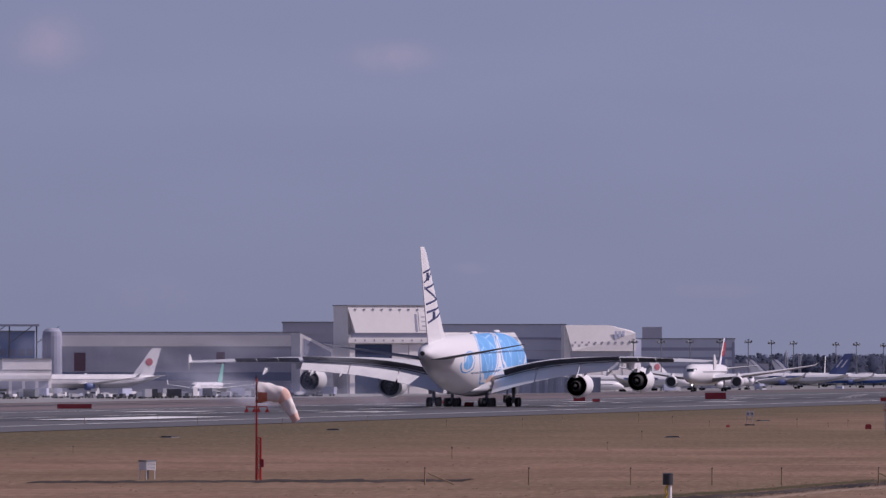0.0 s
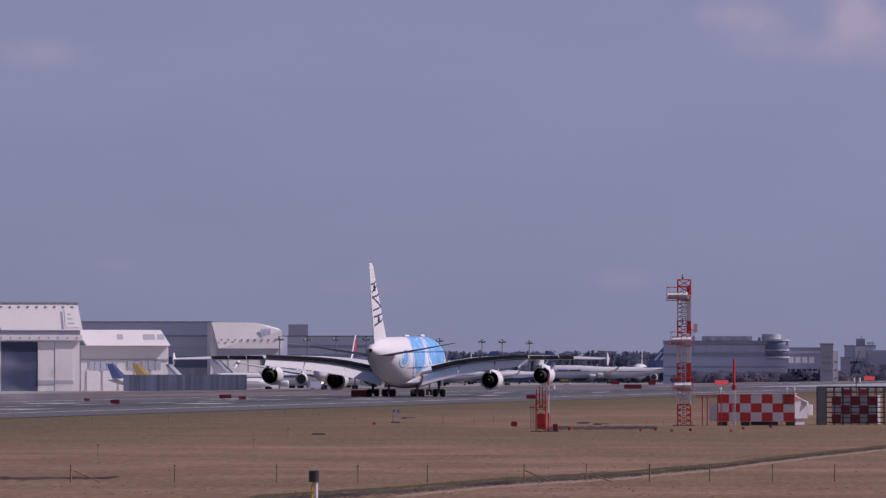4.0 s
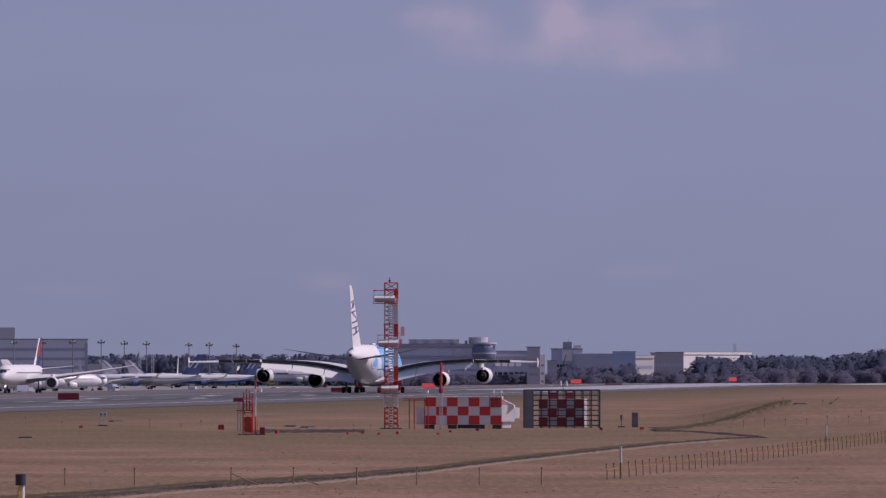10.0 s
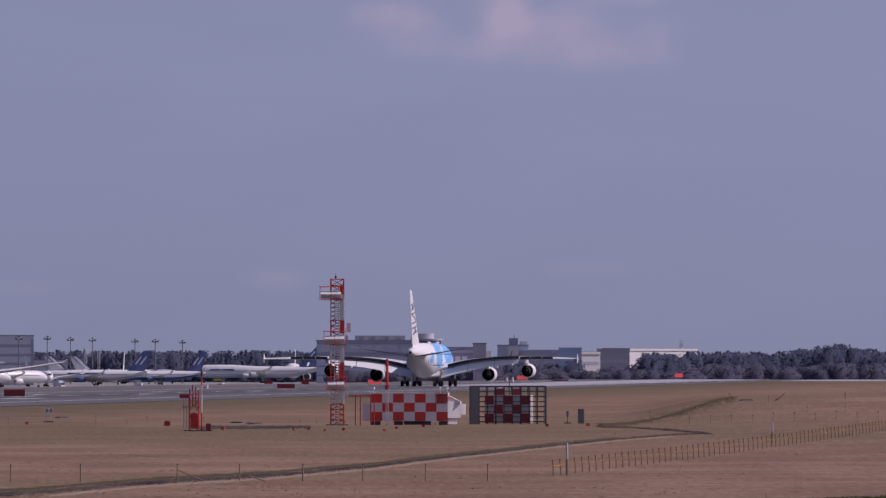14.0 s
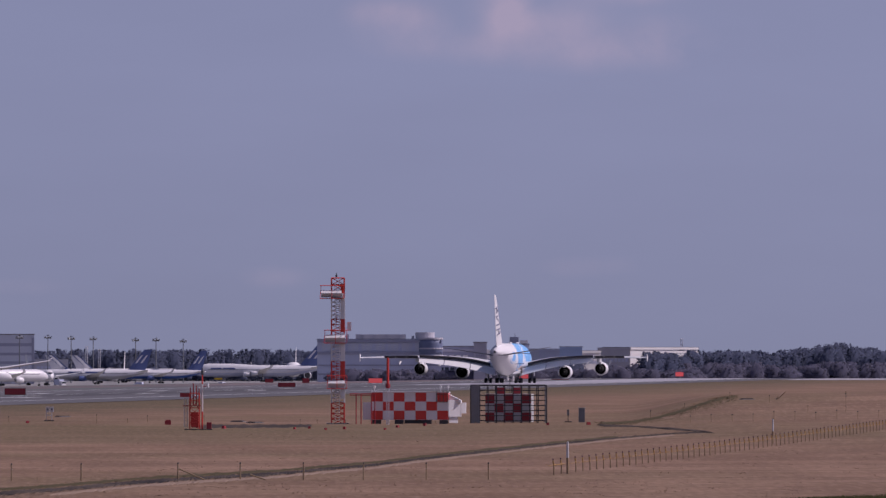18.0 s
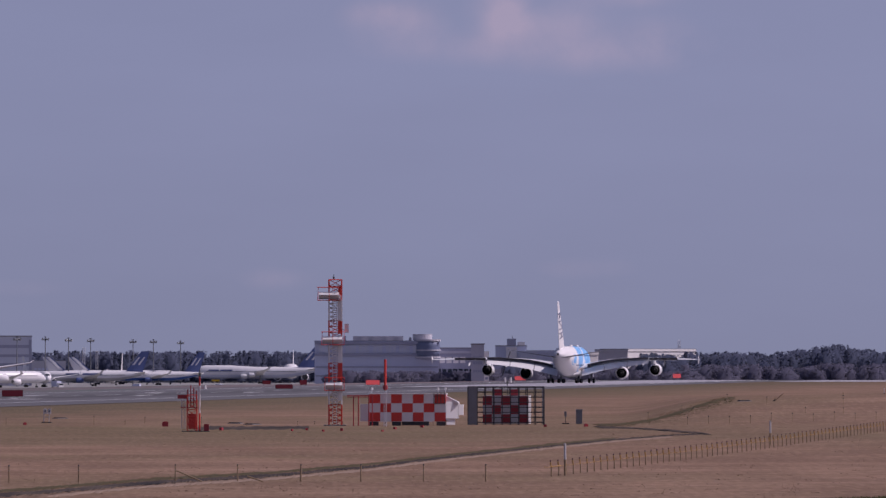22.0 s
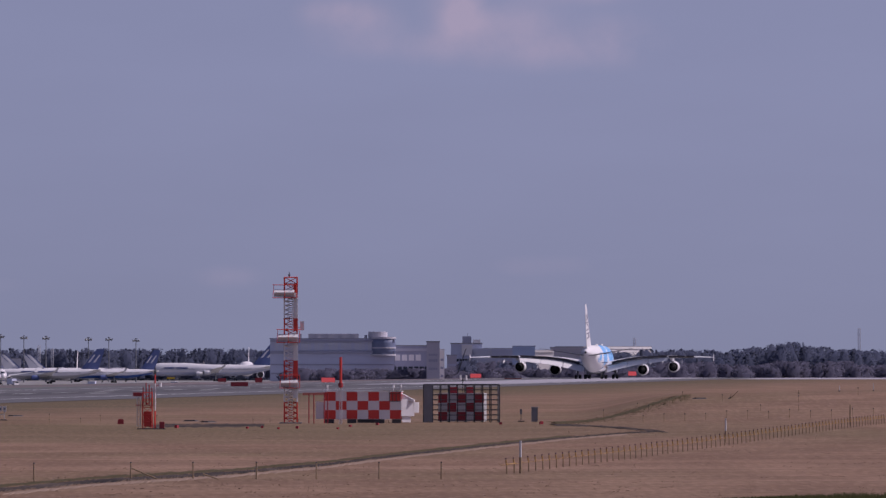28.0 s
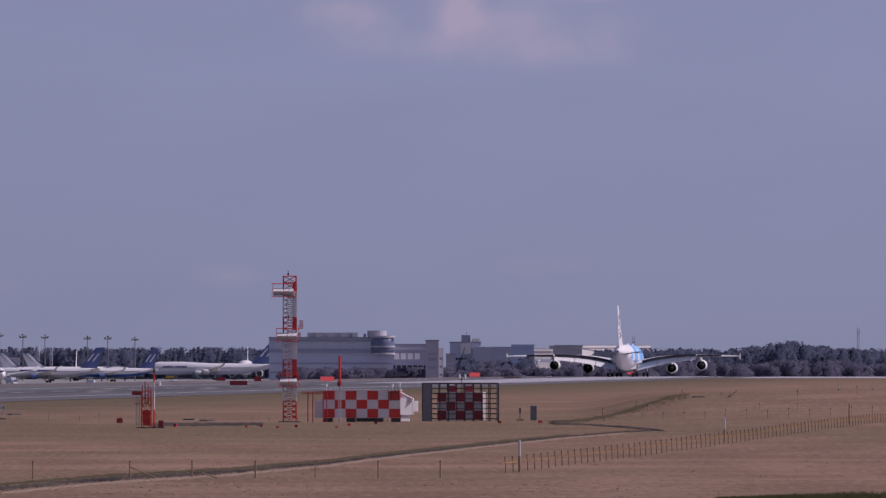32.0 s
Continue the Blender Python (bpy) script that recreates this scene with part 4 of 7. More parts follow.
def red_station():
    x, y = at(-257, 760)
    s = thing("monitor_station", (x, y, 0), "small red lattice stand with cabinet and striped antenna pole", "antenna stand")
    lattice("stand_frame", s, 0.1, 0.98, -0.45, 0.45, 0, 3.4, 5, red_paint, 0.036, "red lattice frame")
    for xx, zz in ((0.15, 3.9), (0.42, 4.3), (0.7, 4.1), (0.95, 3.8)):
        part("riser_tube", bar(fresh(), (xx, -0.2, 2.3), (xx, -0.2, zz), 0.05, n=6), dull_red, s)
    lattice("side_frame", s, -0.42, -0.12, -0.3, 0.3, 0.3, 3.0, 4, dull_white, 0.018)
    part("cabinet", box(fresh(), 0.2, 0.9, -0.4, 0.4, 0.25, 1.65), red_paint, s, "red cabinet")
    part("top_box", box(fresh(), -0.8, 0.05, -0.3, 0.3, 3.05, 3.4), dull_red, s)
    part("platform", box(fresh(), -0.55, 1.15, -0.55, 0.55, 2.2, 2.27), dull_red, s)
    for k in range(6):
        part("pole_section", bar(fresh(), (1.25, 0, k * 0.85), (1.25, 0, (k + 1) * 0.85), 0.075, n=7), white_metal if 2 <= k <= 4 else red_paint, s)
    part("pole_head", bar(bar(fresh(), (1.25, 0, 5.1), (1.25, 0, 5.75), 0.05, n=6), (1.25, 0, 5.1), (1.25, 0, 5.45), 0.14, 0.1, n=8), dark_metal, s)
    part("arm", bar(fresh(), (1.25, 0, 4.0), (1.75, 0, 4.05), 0.03, n=5), dull_red, s)
    part("lamp", bar(fresh(), (1.75, -0.1, 3.95), (1.75, -0.1, 4.3), 0.13, 0.1, n=8), white_metal, s)
    part("base_box", box(fresh(), 1.65, 2.1, -0.3, 0.3, -0.1, 0.7), dull_red, s)
    part("base_plate", box(fresh(), -0.4, 2.2, -0.8, 0.8, -0.15, 0.08), dark_metal, s)


red_station()


def windsock():
    x, y = at(-1376, 457)
    s = thing("windsock", (x, y, 0), "drooping white and orange windsock on a red pole", "windsock")
    part("pole", bar(fresh(), (0, 0, -0.1), (0, 0, 5.75), 0.07, 0.045, n=8), red_paint, s, "red steel pole")
    lattice("brace", s, 0.02, 0.24, -0.14, 0.14, 0, 2.4, 6, red_paint, 0.03, "red lattice brace")
    part("meter_box", box(fresh(), 0.22, 0.42, -0.2, 0.1, 0.75, 1.2), dull_red, s)
    part("finial", bar(bar(fresh(), (0, 0, 5.6), (0, 0, 5.9), 0.03, n=6), (0, 0, 5.7), (0, 0, 5.78), 0.09, n=8), dark_metal, s)
    part("lamp_arm", bar(fresh(), (-0.6, 0, 4.12), (0.6, 0, 4.12), 0.03, n=5), red_paint, s)
    for xx in (-0.55, -0.12, 0.12, 0.6):
        part("flood_lamp", bar(bar(fresh(), (xx, 0, 4.12), (xx, 0, 3.98), 0.03, n=5), (xx, 0, 4.0), (xx, 0, 3.82), 0.05, 0.14, n=8), red_paint, s, "red lamp hood")
    rings = [[(0.08 + 0.025 * cos(2 * pi * j / 5), (0.62 + 0.025 * sin(2 * pi * j / 5)) * cos(2 * pi * i / 20), 4.95 + (0.62 + 0.025 * sin(2 * pi * j / 5)) * sin(2 * pi * i / 20)) for j in range(5)] for i in range(21)]
    bm = loft(fresh(), rings, caps=False)
    part("hoop", bm, dark_metal, s)
    # the sock: a sagging tapered tube in coloured bands
    spine = []
    px, pz, ang = 0.1, 4.93, 0.0
    for k in range(29):
        spine.append((px, pz, ang, 0.58 - 0.17 * k / 14 if k < 14 else 0.41 - 0.2 * (k - 14) / 14))
        ang = 0.015 * k if k < 10 else 0.15 + 0.92 * min(1.0, (k - 10) / 3.5)
        px += 0.108 * cos(ang)
        pz -= 0.108 * sin(ang)
    # the mouth's lower half takes dark orange for its shaded inside
    bands = ((0, 5, sock_white, 1), (0, 5, sock_shade_orange, -1), (5, 12, sock_white, 0), (12, 16, sock_pale, 0), (16, 24, sock_white, 0), (24, 28, sock_pale, 0))
    for a, b, mat, half in bands:
        rings = []
        for k in range(a, b + 1):
            cx, cz, an, r = spine[k]
            ring = []
            span = [i / 22 for i in range(22)] if not half else [(0.52 if half < 0 else 0.02) + 0.46 * i / 11 + (0.02 * (i / 11 - 0.5)) * 2 for i in range(12)]
            for f in span:
                th = 2 * pi * f
                rr = r * (1 + 0.05 * sin(3 * th + k * 0.7) + 0.04 * sin(5 * th - k))
                u, v = rr * cos(th), rr * sin(th)
                ring.append((cx + v * sin(an), 0.75 * u, cz + v * cos(an)))
            rings.append(ring)
        part("sock_band", loft(fresh(), rings, caps=False, closed=not half), mat, s, "orange cloth band" if mat is not sock_white else "white cloth band", True)


windsock()


def small_things():
    # white instrument box on legs
    x, y = at(-1569, 463)
    s = thing("instrument_box", (x, y, 0), "white louvred instrument box on four legs", "instrument box", turn=52)
    s.scale = (0.86, 0.86, 1.0)
    part("body", box(fresh(), -0.42, 0.42, -0.35, 0.35, 0.52, 1.0), white_metal, s)
    part("lid", box(fresh(), -0.47, 0.47, -0.4, 0.4, 1.0, 1.07), grey_metal, s)
    for xx in (-0.38, 0.38):
        for yy in (-0.3, 0.3):
            part("leg", bar(fresh(), (xx, yy, -0.05), (xx, yy, 0.52), 0.035, n=5), white_metal, s)
    part("cable_post", bar(fresh(), (0, 0, -0.05), (0, 0, 0.52), 0.1, n=7), dark_metal, s)
    for k in range(5):
        part("louvre", box(fresh(), -0.36, 0.36, -0.375, -0.35, 0.57 + k * 0.08, 0.60 + k * 0.08), grey_metal, s)
    # black-topped sensor post
    x, y = at(-648, 384)
    s = thing("sensor_post", (x, y, 0), "short yellow and white post with a dark round cap", "sensor post")
    part("post", bar(fresh(), (0.06, 0, -0.1), (0.06, 0, 0.9), 0.12, n=10), white_metal, s)
    part("cap", bar(bar(fresh(), (0, 0, 0.85), (0, 0, 1.36), 0.25, n=18), (0, 0, 1.36), (0, 0, 1.4), 0.27, 0.2, n=18), dark_metal, s, "dark round cap")
    for k in range(4):
        part("chain_link", bar(fresh(), (-0.1, -0.14, 0.05 + 0.2 * k), (-0.1 + 0.08 * (k % 2), -0.14, 0.25 + 0.2 * k), 0.05, n=6), yellow_paint, s, "yellow cable cover")
    # grey cabinet and meter beside the caged shelter
    x, y = at(438, 850)
    s = thing("grey_cabinet", (x, y, ground_z(x, y)), "grey steel cabinet standing in grass", "cabinet")
    part("body", box(fresh(), -0.32, 0.32, -0.3, 0.3, -0.1, 1.45), grey_metal, s)
    part("hood", box(fresh(), -0.36, 0.36, -0.34, 0.34, 1.45, 1.52), steel, s)
    part("door", box(fresh(), -0.27, 0.27, -0.325, -0.3, 0.1, 1.38), grey_metal, s)
    x, y = at(414, 850)
    s = thing("meter_post", (x, y, ground_z(x, y)), "dark post with a small meter box", "post")
    part("post", bar(fresh(), (0, 0, -0.1), (0, 0, 1.3), 0.035, n=6), dark_metal, s)
    part("meter", box(fresh(), -0.11, 0.11, -0.1, 0.1, 0.75, 1.3), grey_metal, s)
    part("foot", box(fresh(), -0.35, 0.35, -0.25, 0.25, -0.1, 0.1), dark_metal, s)
    # white sign box in the middle field
    x, y = at(-504, 870)
    s = thing("field_sign", (x, y, 0), "small white notice box on two posts", "sign")
    for xx in (-0.3, 0.14):
        part("board", box(fresh(), xx, xx + 0.34, -0.1, 0.1, 0.95, 1.5), white_metal, s, "white notice plate")
        part("plate_mark", box(fresh(), xx + 0.06, xx + 0.27, -0.12, -0.1, 1.1, 1.35), grey_metal, s)
    for xx in (-0.28, 0.3):
        part("post", bar(fresh(), (xx, 0, -0.1), (xx, 0, 1.4), 0.04, n=5), dull_white, s)
    part("cross_bar", bar(fresh(), (-0.28, 0, 0.6), (0.3, 0, 0.6), 0.03, n=5), dull_white, s)
    part("foot", box(fresh(), -0.5, 0.55, -0.3, 0.3, -0.1, 0.1), dark_metal, s)


small_things()


# fence posts along the ditch
def fence_posts():
    first = None
    for i, b in enumerate((-1380, -1225, -1078, -894, -714, -570, -447, -276, -166, -54, 52, 163, 273)):
        if b < -1100:
            continue
        d = 440 if b < -400 else 443
        x, y = at(b, d)
        if first is None:
            first = thing("fence_post", (x, y, 0), "weathered wooden fence post in dry grass", "post", "posts along the ditch")
            part("post", bar(fresh(), (0, 0, -0.2), (0, 0, 0.88), 0.045, 0.04, n=6), wood_grey, first)
            part("cap", bar(fresh(), (0, 0, 0.88), (0, 0, 0.95), 0.05, 0.03, n=6), dark_metal, first)
            part("wire_clip", bar(fresh(), (-0.06, 0, 0.62), (0.06, 0, 0.66), 0.02, n=4), steel, first)
        else:
            copy_thing(first, pose(x, y, 0, 0, 0, 40 * i))
    for b, dx in ((-1074, 1.45), (-276, 1.45), (-150, 0.9)):
        x, y = at(b, 442)
        bm = bar(fresh(), (0.05, 0, 0.62 if dx > 1 else 0.3), (dx, 0, 0.02), 0.045, n=6)
        single("brace_pole", bm, wood_grey, "weathered wooden pole leaning on a fence post", "pole", (x, y, 0))


fence_posts()


def stake_fence():
    ax, ay = at(389, 463)
    bx, by = at(1070, 795)
    n, first = 88, None
    for i in range(n + 30):
        f = i / n
        x, y = ax + (bx - ax) * f, ay + (by - ay) * f
        m = pose(x, y, ground_z(x, y))
        if first is None:
            first = thing("stake", (x, y, ground_z(x, y)), "short ochre wooden stake in a long row", "stake", "row of stakes")
            part("shaft", bar(fresh(), (0, 0, -0.15), (0, 0, 0.52), 0.042, 0.04, n=6), wood_grey, first, "dark weathered shaft")
            part("painted_top", bar(fresh(), (-0.01, 0, 0.50), (-0.05, -0.01, 0.80), 0.042, 0.05, n=6), wood_ochre, first, "bent ochre top")
            part("cap", bar(fresh(), (-0.05, -0.01, 0.84), (-0.05, -0.01, 0.91), 0.042, n=6), maroon, first)
            part("pin", bar(fresh(), (-0.05, -0.01, 0.79), (-0.05, -0.01, 0.85), 0.012, n=4), dark_metal, first)
            rope, sx, sy = fresh(), (ax - bx) / n, (ay - by) / n
            for f0, f1 in ((0.0, 0.25), (0.25, 0.5), (0.5, 0.75), (0.75, 1.0)):
                bar(rope, (sx * f0, sy * f0, 0.62 - 0.35 * f0 * (1 - f0)), (sx * f1, sy * f1, 0.62 - 0.35 * f1 * (1 - f1)), 0.013, n=4)
            part("rope", rope, wood_ochre, first, "sagging ochre rope to the next stake")
        else:
            copy_thing(first, m)
    bm = fresh()
    bar(bm, (ax, ay, 0.55), (ax + (bx - ax) * 1.3 / n * 1.0, ay + (by - ay) * 1.3 / n, 0.55), 0.03, n=4)
    single("stake_rail", bm, wood_ochre, "short wooden rail between two stakes", "rail")
    for b, d, h in ((413, 466, 1.85), (776, 625, 1.85), (996, 760, 1.9)):
        x, y = at(b, d)
        s = thing("marker_pole", (x, y, ground_z(x, y)), "tall wooden marker pole with a white upper half", "pole", "marker poles")
        part("lower_pole", bar(fresh(), (0, 0, -0.2), (0, 0, h * 0.5), 0.07, n=6), wood_grey, s)
        part("upper_pole", bar(fresh(), (0, 0, h * 0.5), (0, 0, h), 0.075, 0.06, n=6), dull_white if d < 700 else wood_grey, s)


stake_fence()


# scattered field markers: bearing, distance, height, kind
def field_markers():
    rnd = random.Random(11)
    short, red, pin = None, None, None
    spots = [(-1030, 560, .62), (-755, 620, .62), (-694, 700, .8), (-1830 + 130, 600, .5)]
    for b in (-1680, -1550, -1480, -1330, -1180, -1040, -905, -835, -700, -640, -575, -420, -330, -230, 120, 330, 560, 640, 700, 770, 838, 905):
        spots.append((b, 860 + rnd.uniform(-20, 60), rnd.uniform(0.6, 0.95)))
    for b in (-420, -290, -365, -150, -60, -30, 20, 70, 95, 130, 180, 250, 300, 360):
        spots.append((b, 835 + rnd.uniform(-6, 6), rnd.uniform(0.25, 0.5)))
    for b, d in [(905, 900), (1010, 930), (620, 900), (560, 870)] + [(630 + 37 * k, 815 + 2 * k) for k in range(13)]:
        spots.append((b, d, rnd.uniform(0.7, 1.0)))
    for i, (b, d, h) in enumerate(spots):
        x, y = at(b, d)
        z = ground_z(x, y)
        if pin is None:
            pin = thing("marker_stake", (x, y, z), "thin dark survey stake in the grass", "stake", "survey stakes")
            part("shaft", bar(fresh(), (0, 0, -0.2), (0, 0, 0.78), 0.026, n=5), wood_grey, pin)
            part("tip", bar(fresh(), (0, 0, 0.72), (0, 0, 0.84), 0.045, n=5), dark_metal, pin)
        else:
            c = copy_thing(pin, pose(x, y, z, 0, 0, 30 * i))
            c.scale = (1, 1, h / 0.84)
    for i, (b, v, w) in enumerate(((-294, 755, .36), (-292 - 250, 752, .3), (-240, 760, .3), (-195, 762, .34), (18, 763, .3), (-44, 762, .26), (-15, 764, .22), (112, 760, .26), (160, 757, .3), (378, 756, .3), (450, 756, .35), (90, 764, .2), (-70, 763, .22))):
        d = 94250.0 / (v - 640)
        x, y = at(b, d)
        if red is None:
            red = thing("red_marker", (x, y, ground_z(x, y)), "small red marker block in the grass", "marker", "red marker blocks")
            part("block", box(fresh(), -0.3, 0.3, -0.25, 0.25, -0.05, 0.42), dull_red, red)
            part("cap", box(fresh(), -0.22, 0.22, -0.2, 0.2, 0.42, 0.5), dull_red, red)
        else:
            c = copy_thing(red, pose(x, y, ground_z(x, y), 0, 0, 20 * i))
            c.scale = (w / 0.6, w / 0.6, w / 0.6)
    for i, (b, v) in enumerate(((-1240, 757), (-480, 741), (-1530, 770), (-640, 770), (-140, 752), (-170, 750), (730, 711))):
        d = 94250.0 / (v - 640) if v > 730 else 925
        x, y = at(b, d)
        if short is None:
            short = thing("ground_lid", (x, y, ground_z(x, y)), "low dark drain cover in the grass", "drain cover", "drain covers")
            part("slab", box(fresh(), -0.55, 0.55, -0.5, 0.5, -0.05, 0.14), dark_metal, short)
            part("rim", box(fresh(), -0.7, 0.7, -0.62, 0.62, -0.06, 0.06), concrete, short)
        else:
            copy_thing(short, pose(x, y, ground_z(x, y), 0, 0, 33 * i))


field_markers()


def ribbon(name, pts, widths, lift, material, label, category):
    """A strip of soil that lies on the ground along a line."""
    bm = fresh()
    rnd = random.Random(len(pts))
    prev = None
    for i, (b, d) in enumerate(pts):
        x, y = at(b, d)
        w = widths[i] if isinstance(widths, (list, tuple)) else widths
        w *= rnd.uniform(0.6, 1.35)
        row = []
        for s in (-1, -0.4, 0.4, 1):
            xx, yy = x, y + s * w / 2 * rnd.uniform(0.75, 1.3)
            row.append(bm.verts.new((xx, yy, ground_z(xx, yy) + lift * (1 - 0.9 * abs(s)))))
        if prev:
            for k in range(3):
                bm.faces.new((prev[k], row[k], row[k + 1], prev[k + 1]))
        prev = row
    return single(name, bm, material, label, category, kind="structure")


def fine_line(points, n):
    """Points spread evenly along a polyline of (bearing, distance), with a slight wander."""
    rnd = random.Random(n)
    bs = [p[0] for p in points]
    return [(b, float(np.interp(b, bs, [p[1] for p in points])) * (1 + rnd.uniform(-0.0025, 0.0025))) for b in np.linspace(bs[0], bs[-1], n)]


DITCH = [(-760, 380), (-500, 408), (-330, 437), (-100, 467), (70, 505), (300, 590), (500, 672), (600, 705), (655, 715)]
# near-black flat ribbons on the grass mark the ditch; no channel is cut
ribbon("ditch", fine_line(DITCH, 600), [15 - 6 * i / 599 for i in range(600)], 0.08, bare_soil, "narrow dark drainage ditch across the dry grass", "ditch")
ribbon("ditch_bank", fine_line([(b, d - 13) for b, d in DITCH[1:-1]], 200), 9.0, 0.07, pale_bank, "pale bank along the drainage ditch", "bank")
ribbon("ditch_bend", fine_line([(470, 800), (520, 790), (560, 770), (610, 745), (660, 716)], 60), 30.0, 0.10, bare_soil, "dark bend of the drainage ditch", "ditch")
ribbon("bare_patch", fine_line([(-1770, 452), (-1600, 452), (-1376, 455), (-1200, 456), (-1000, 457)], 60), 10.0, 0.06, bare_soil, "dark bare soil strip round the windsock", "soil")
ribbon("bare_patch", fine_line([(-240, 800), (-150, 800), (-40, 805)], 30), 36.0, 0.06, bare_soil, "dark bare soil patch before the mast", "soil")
ribbon("green_bank", fine_line([(470, 830), (505, 842), (560, 870), (620, 900), (680, 935), (712, 958)], 70), [26 - 18 * i / 69 for i in range(70)], 0.10, grass_green, "green grass on the edge of the low bank", "grass")

ribbon("ditch_fringe", fine_line([(b, d + 13) for b, d in DITCH[:-2]], 200), 12.0, 0.06, grass_green, "olive grass fringe along the drainage ditch", "grass")


def field_tufts():
    """Thin scattered tufts of dead grass in the mown field."""
    rnd = random.Random(17)
    for name, material, count, label in (("straw_tufts", pale_bank, 1200, "pale straw tufts scattered over the mown field"), ("dead_tufts", dry_dark, 160, "brown dead grass tufts scattered over the mown field")):
        verts, faces = [], []
        for i in range(count):
            d = 372 * (2.1 ** (rnd.random() ** 1.5))
            b = rnd.uniform(-1900, 1150)
            x, y = at(b, d)
            z = ground_z(x, y)
            for k in range(4):
                a, l, w = rnd.uniform(0, 2 * pi), rnd.uniform(0.01, 0.03), rnd.uniform(0.04, 0.12)
                n0 = len(verts)
                ox, oy = rnd.uniform(-0.4, 0.4), rnd.uniform(-0.8, 0.8)
                verts += [(x + ox - w, y + oy, z - 0.02), (x + ox + w, y + oy + 0.02, z - 0.02), (x + ox + 0.3 * l * cos(a), y + oy + 0.3 * l * sin(a), z + l)]
                faces.append((n0, n0 + 1, n0 + 2))
        me = bpy.data.meshes.new(name)
        me.from_pydata(verts, [], faces)
        me.materials.append(material)
        tagged(new(name, me), label, "grass", kind="stuff")


field_tufts()


def edge_tufts(name, line, spread, count, tall, material, label, seed):
    """Ragged tufts of grass strewn along a line of (bearing, distance)."""
    rnd = random.Random(seed)
    bs, ds = [p[0] for p in line], [p[1] for p in line]
    verts, faces = [], []
    for i in range(count):
        b = rnd.uniform(bs[0], bs[-1])
        d = float(np.interp(b, bs, ds)) + rnd.gauss(0, spread)
        x, y = at(b, d)
        z = ground_z(x, y)
        for k in range(4):
            l, w = tall * rnd.uniform(0.3, 1.0), rnd.uniform(0.03, 0.10)
            ox, oy, a = rnd.uniform(-0.25, 0.25), rnd.uniform(-0.25, 0.25), rnd.uniform(0, 2 * pi)
            n0 = len(verts)
            verts += [(x + ox - w, y + oy, z - 0.02), (x + ox + w, y + oy + 0.02, z - 0.02), (x + ox + 0.5 * l * cos(a), y + oy + 0.5 * l * sin(a), z + l)]
            faces.append((n0, n0 + 1, n0 + 2))
    me = bpy.data.meshes.new(name)
    me.from_pydata(verts, [], faces)
    me.materials.append(material)
    me.polygons.foreach_set("use_smooth", [True] * len(me.polygons))
    me.normals_split_custom_set_from_vertices([Vector((0, -0.2, 0.98))] * len(verts))
    tagged(new(name, me), label, "grass", kind="stuff")


edge_tufts("ditch_tufts", [(b, d - 8) for b, d in DITCH], 5.0, 1000, 0.05, pale_bank, "dry straw tufts hanging over the ditch's near edge", 31)
edge_tufts("ditch_tufts", [(b, d + 9) for b, d in DITCH], 6.0, 700, 0.05, dry_dark, "brown dead tufts along the ditch's far edge", 32)
BANK = [(470, 830), (505, 842), (560, 870), (620, 900), (680, 935), (712, 958)]
edge_tufts("bank_tufts", [(b, d - 16) for b, d in BANK], 14.0, 700, 0.045, grass_green, "olive grass tufts on the slope of the low bank", 33)
edge_tufts("bank_tufts", [(b, d + 14) for b, d in BANK], 9.0, 300, 0.05, dry_dark, "dead brown tufts on the crest of the low bank", 34)


def bank_pegs():
    for b, d, h, lean, mat in ((977, 1000, 0.7, 0, dull_white), (1037, 1005, 0.9, 0, dull_white), (790, 925, 0.8, 0.5, wood_grey), (785, 930, 0.35, 0, wood_grey), (905, 965, 0.4, 0, wood_grey)):
        x, y = at(b, d)
        z = ground_z(x, y)
        s = thing("bank_peg", (x, y, z), "white painted peg on the low bank" if mat is dull_white else "leaning wooden peg on the low bank" if lean else "dark wooden peg on the low bank", "peg", "pegs on the bank")
        part("shaft", bar(fresh(), (-lean, 0, -0.1), (lean, 0, h), 0.045, 0.04, n=6), mat, s)
        part("foot", bar(fresh(), (-lean, 0, -0.1), (-lean, 0, 0.08), 0.12, n=6), dark_metal, s)


bank_pegs()


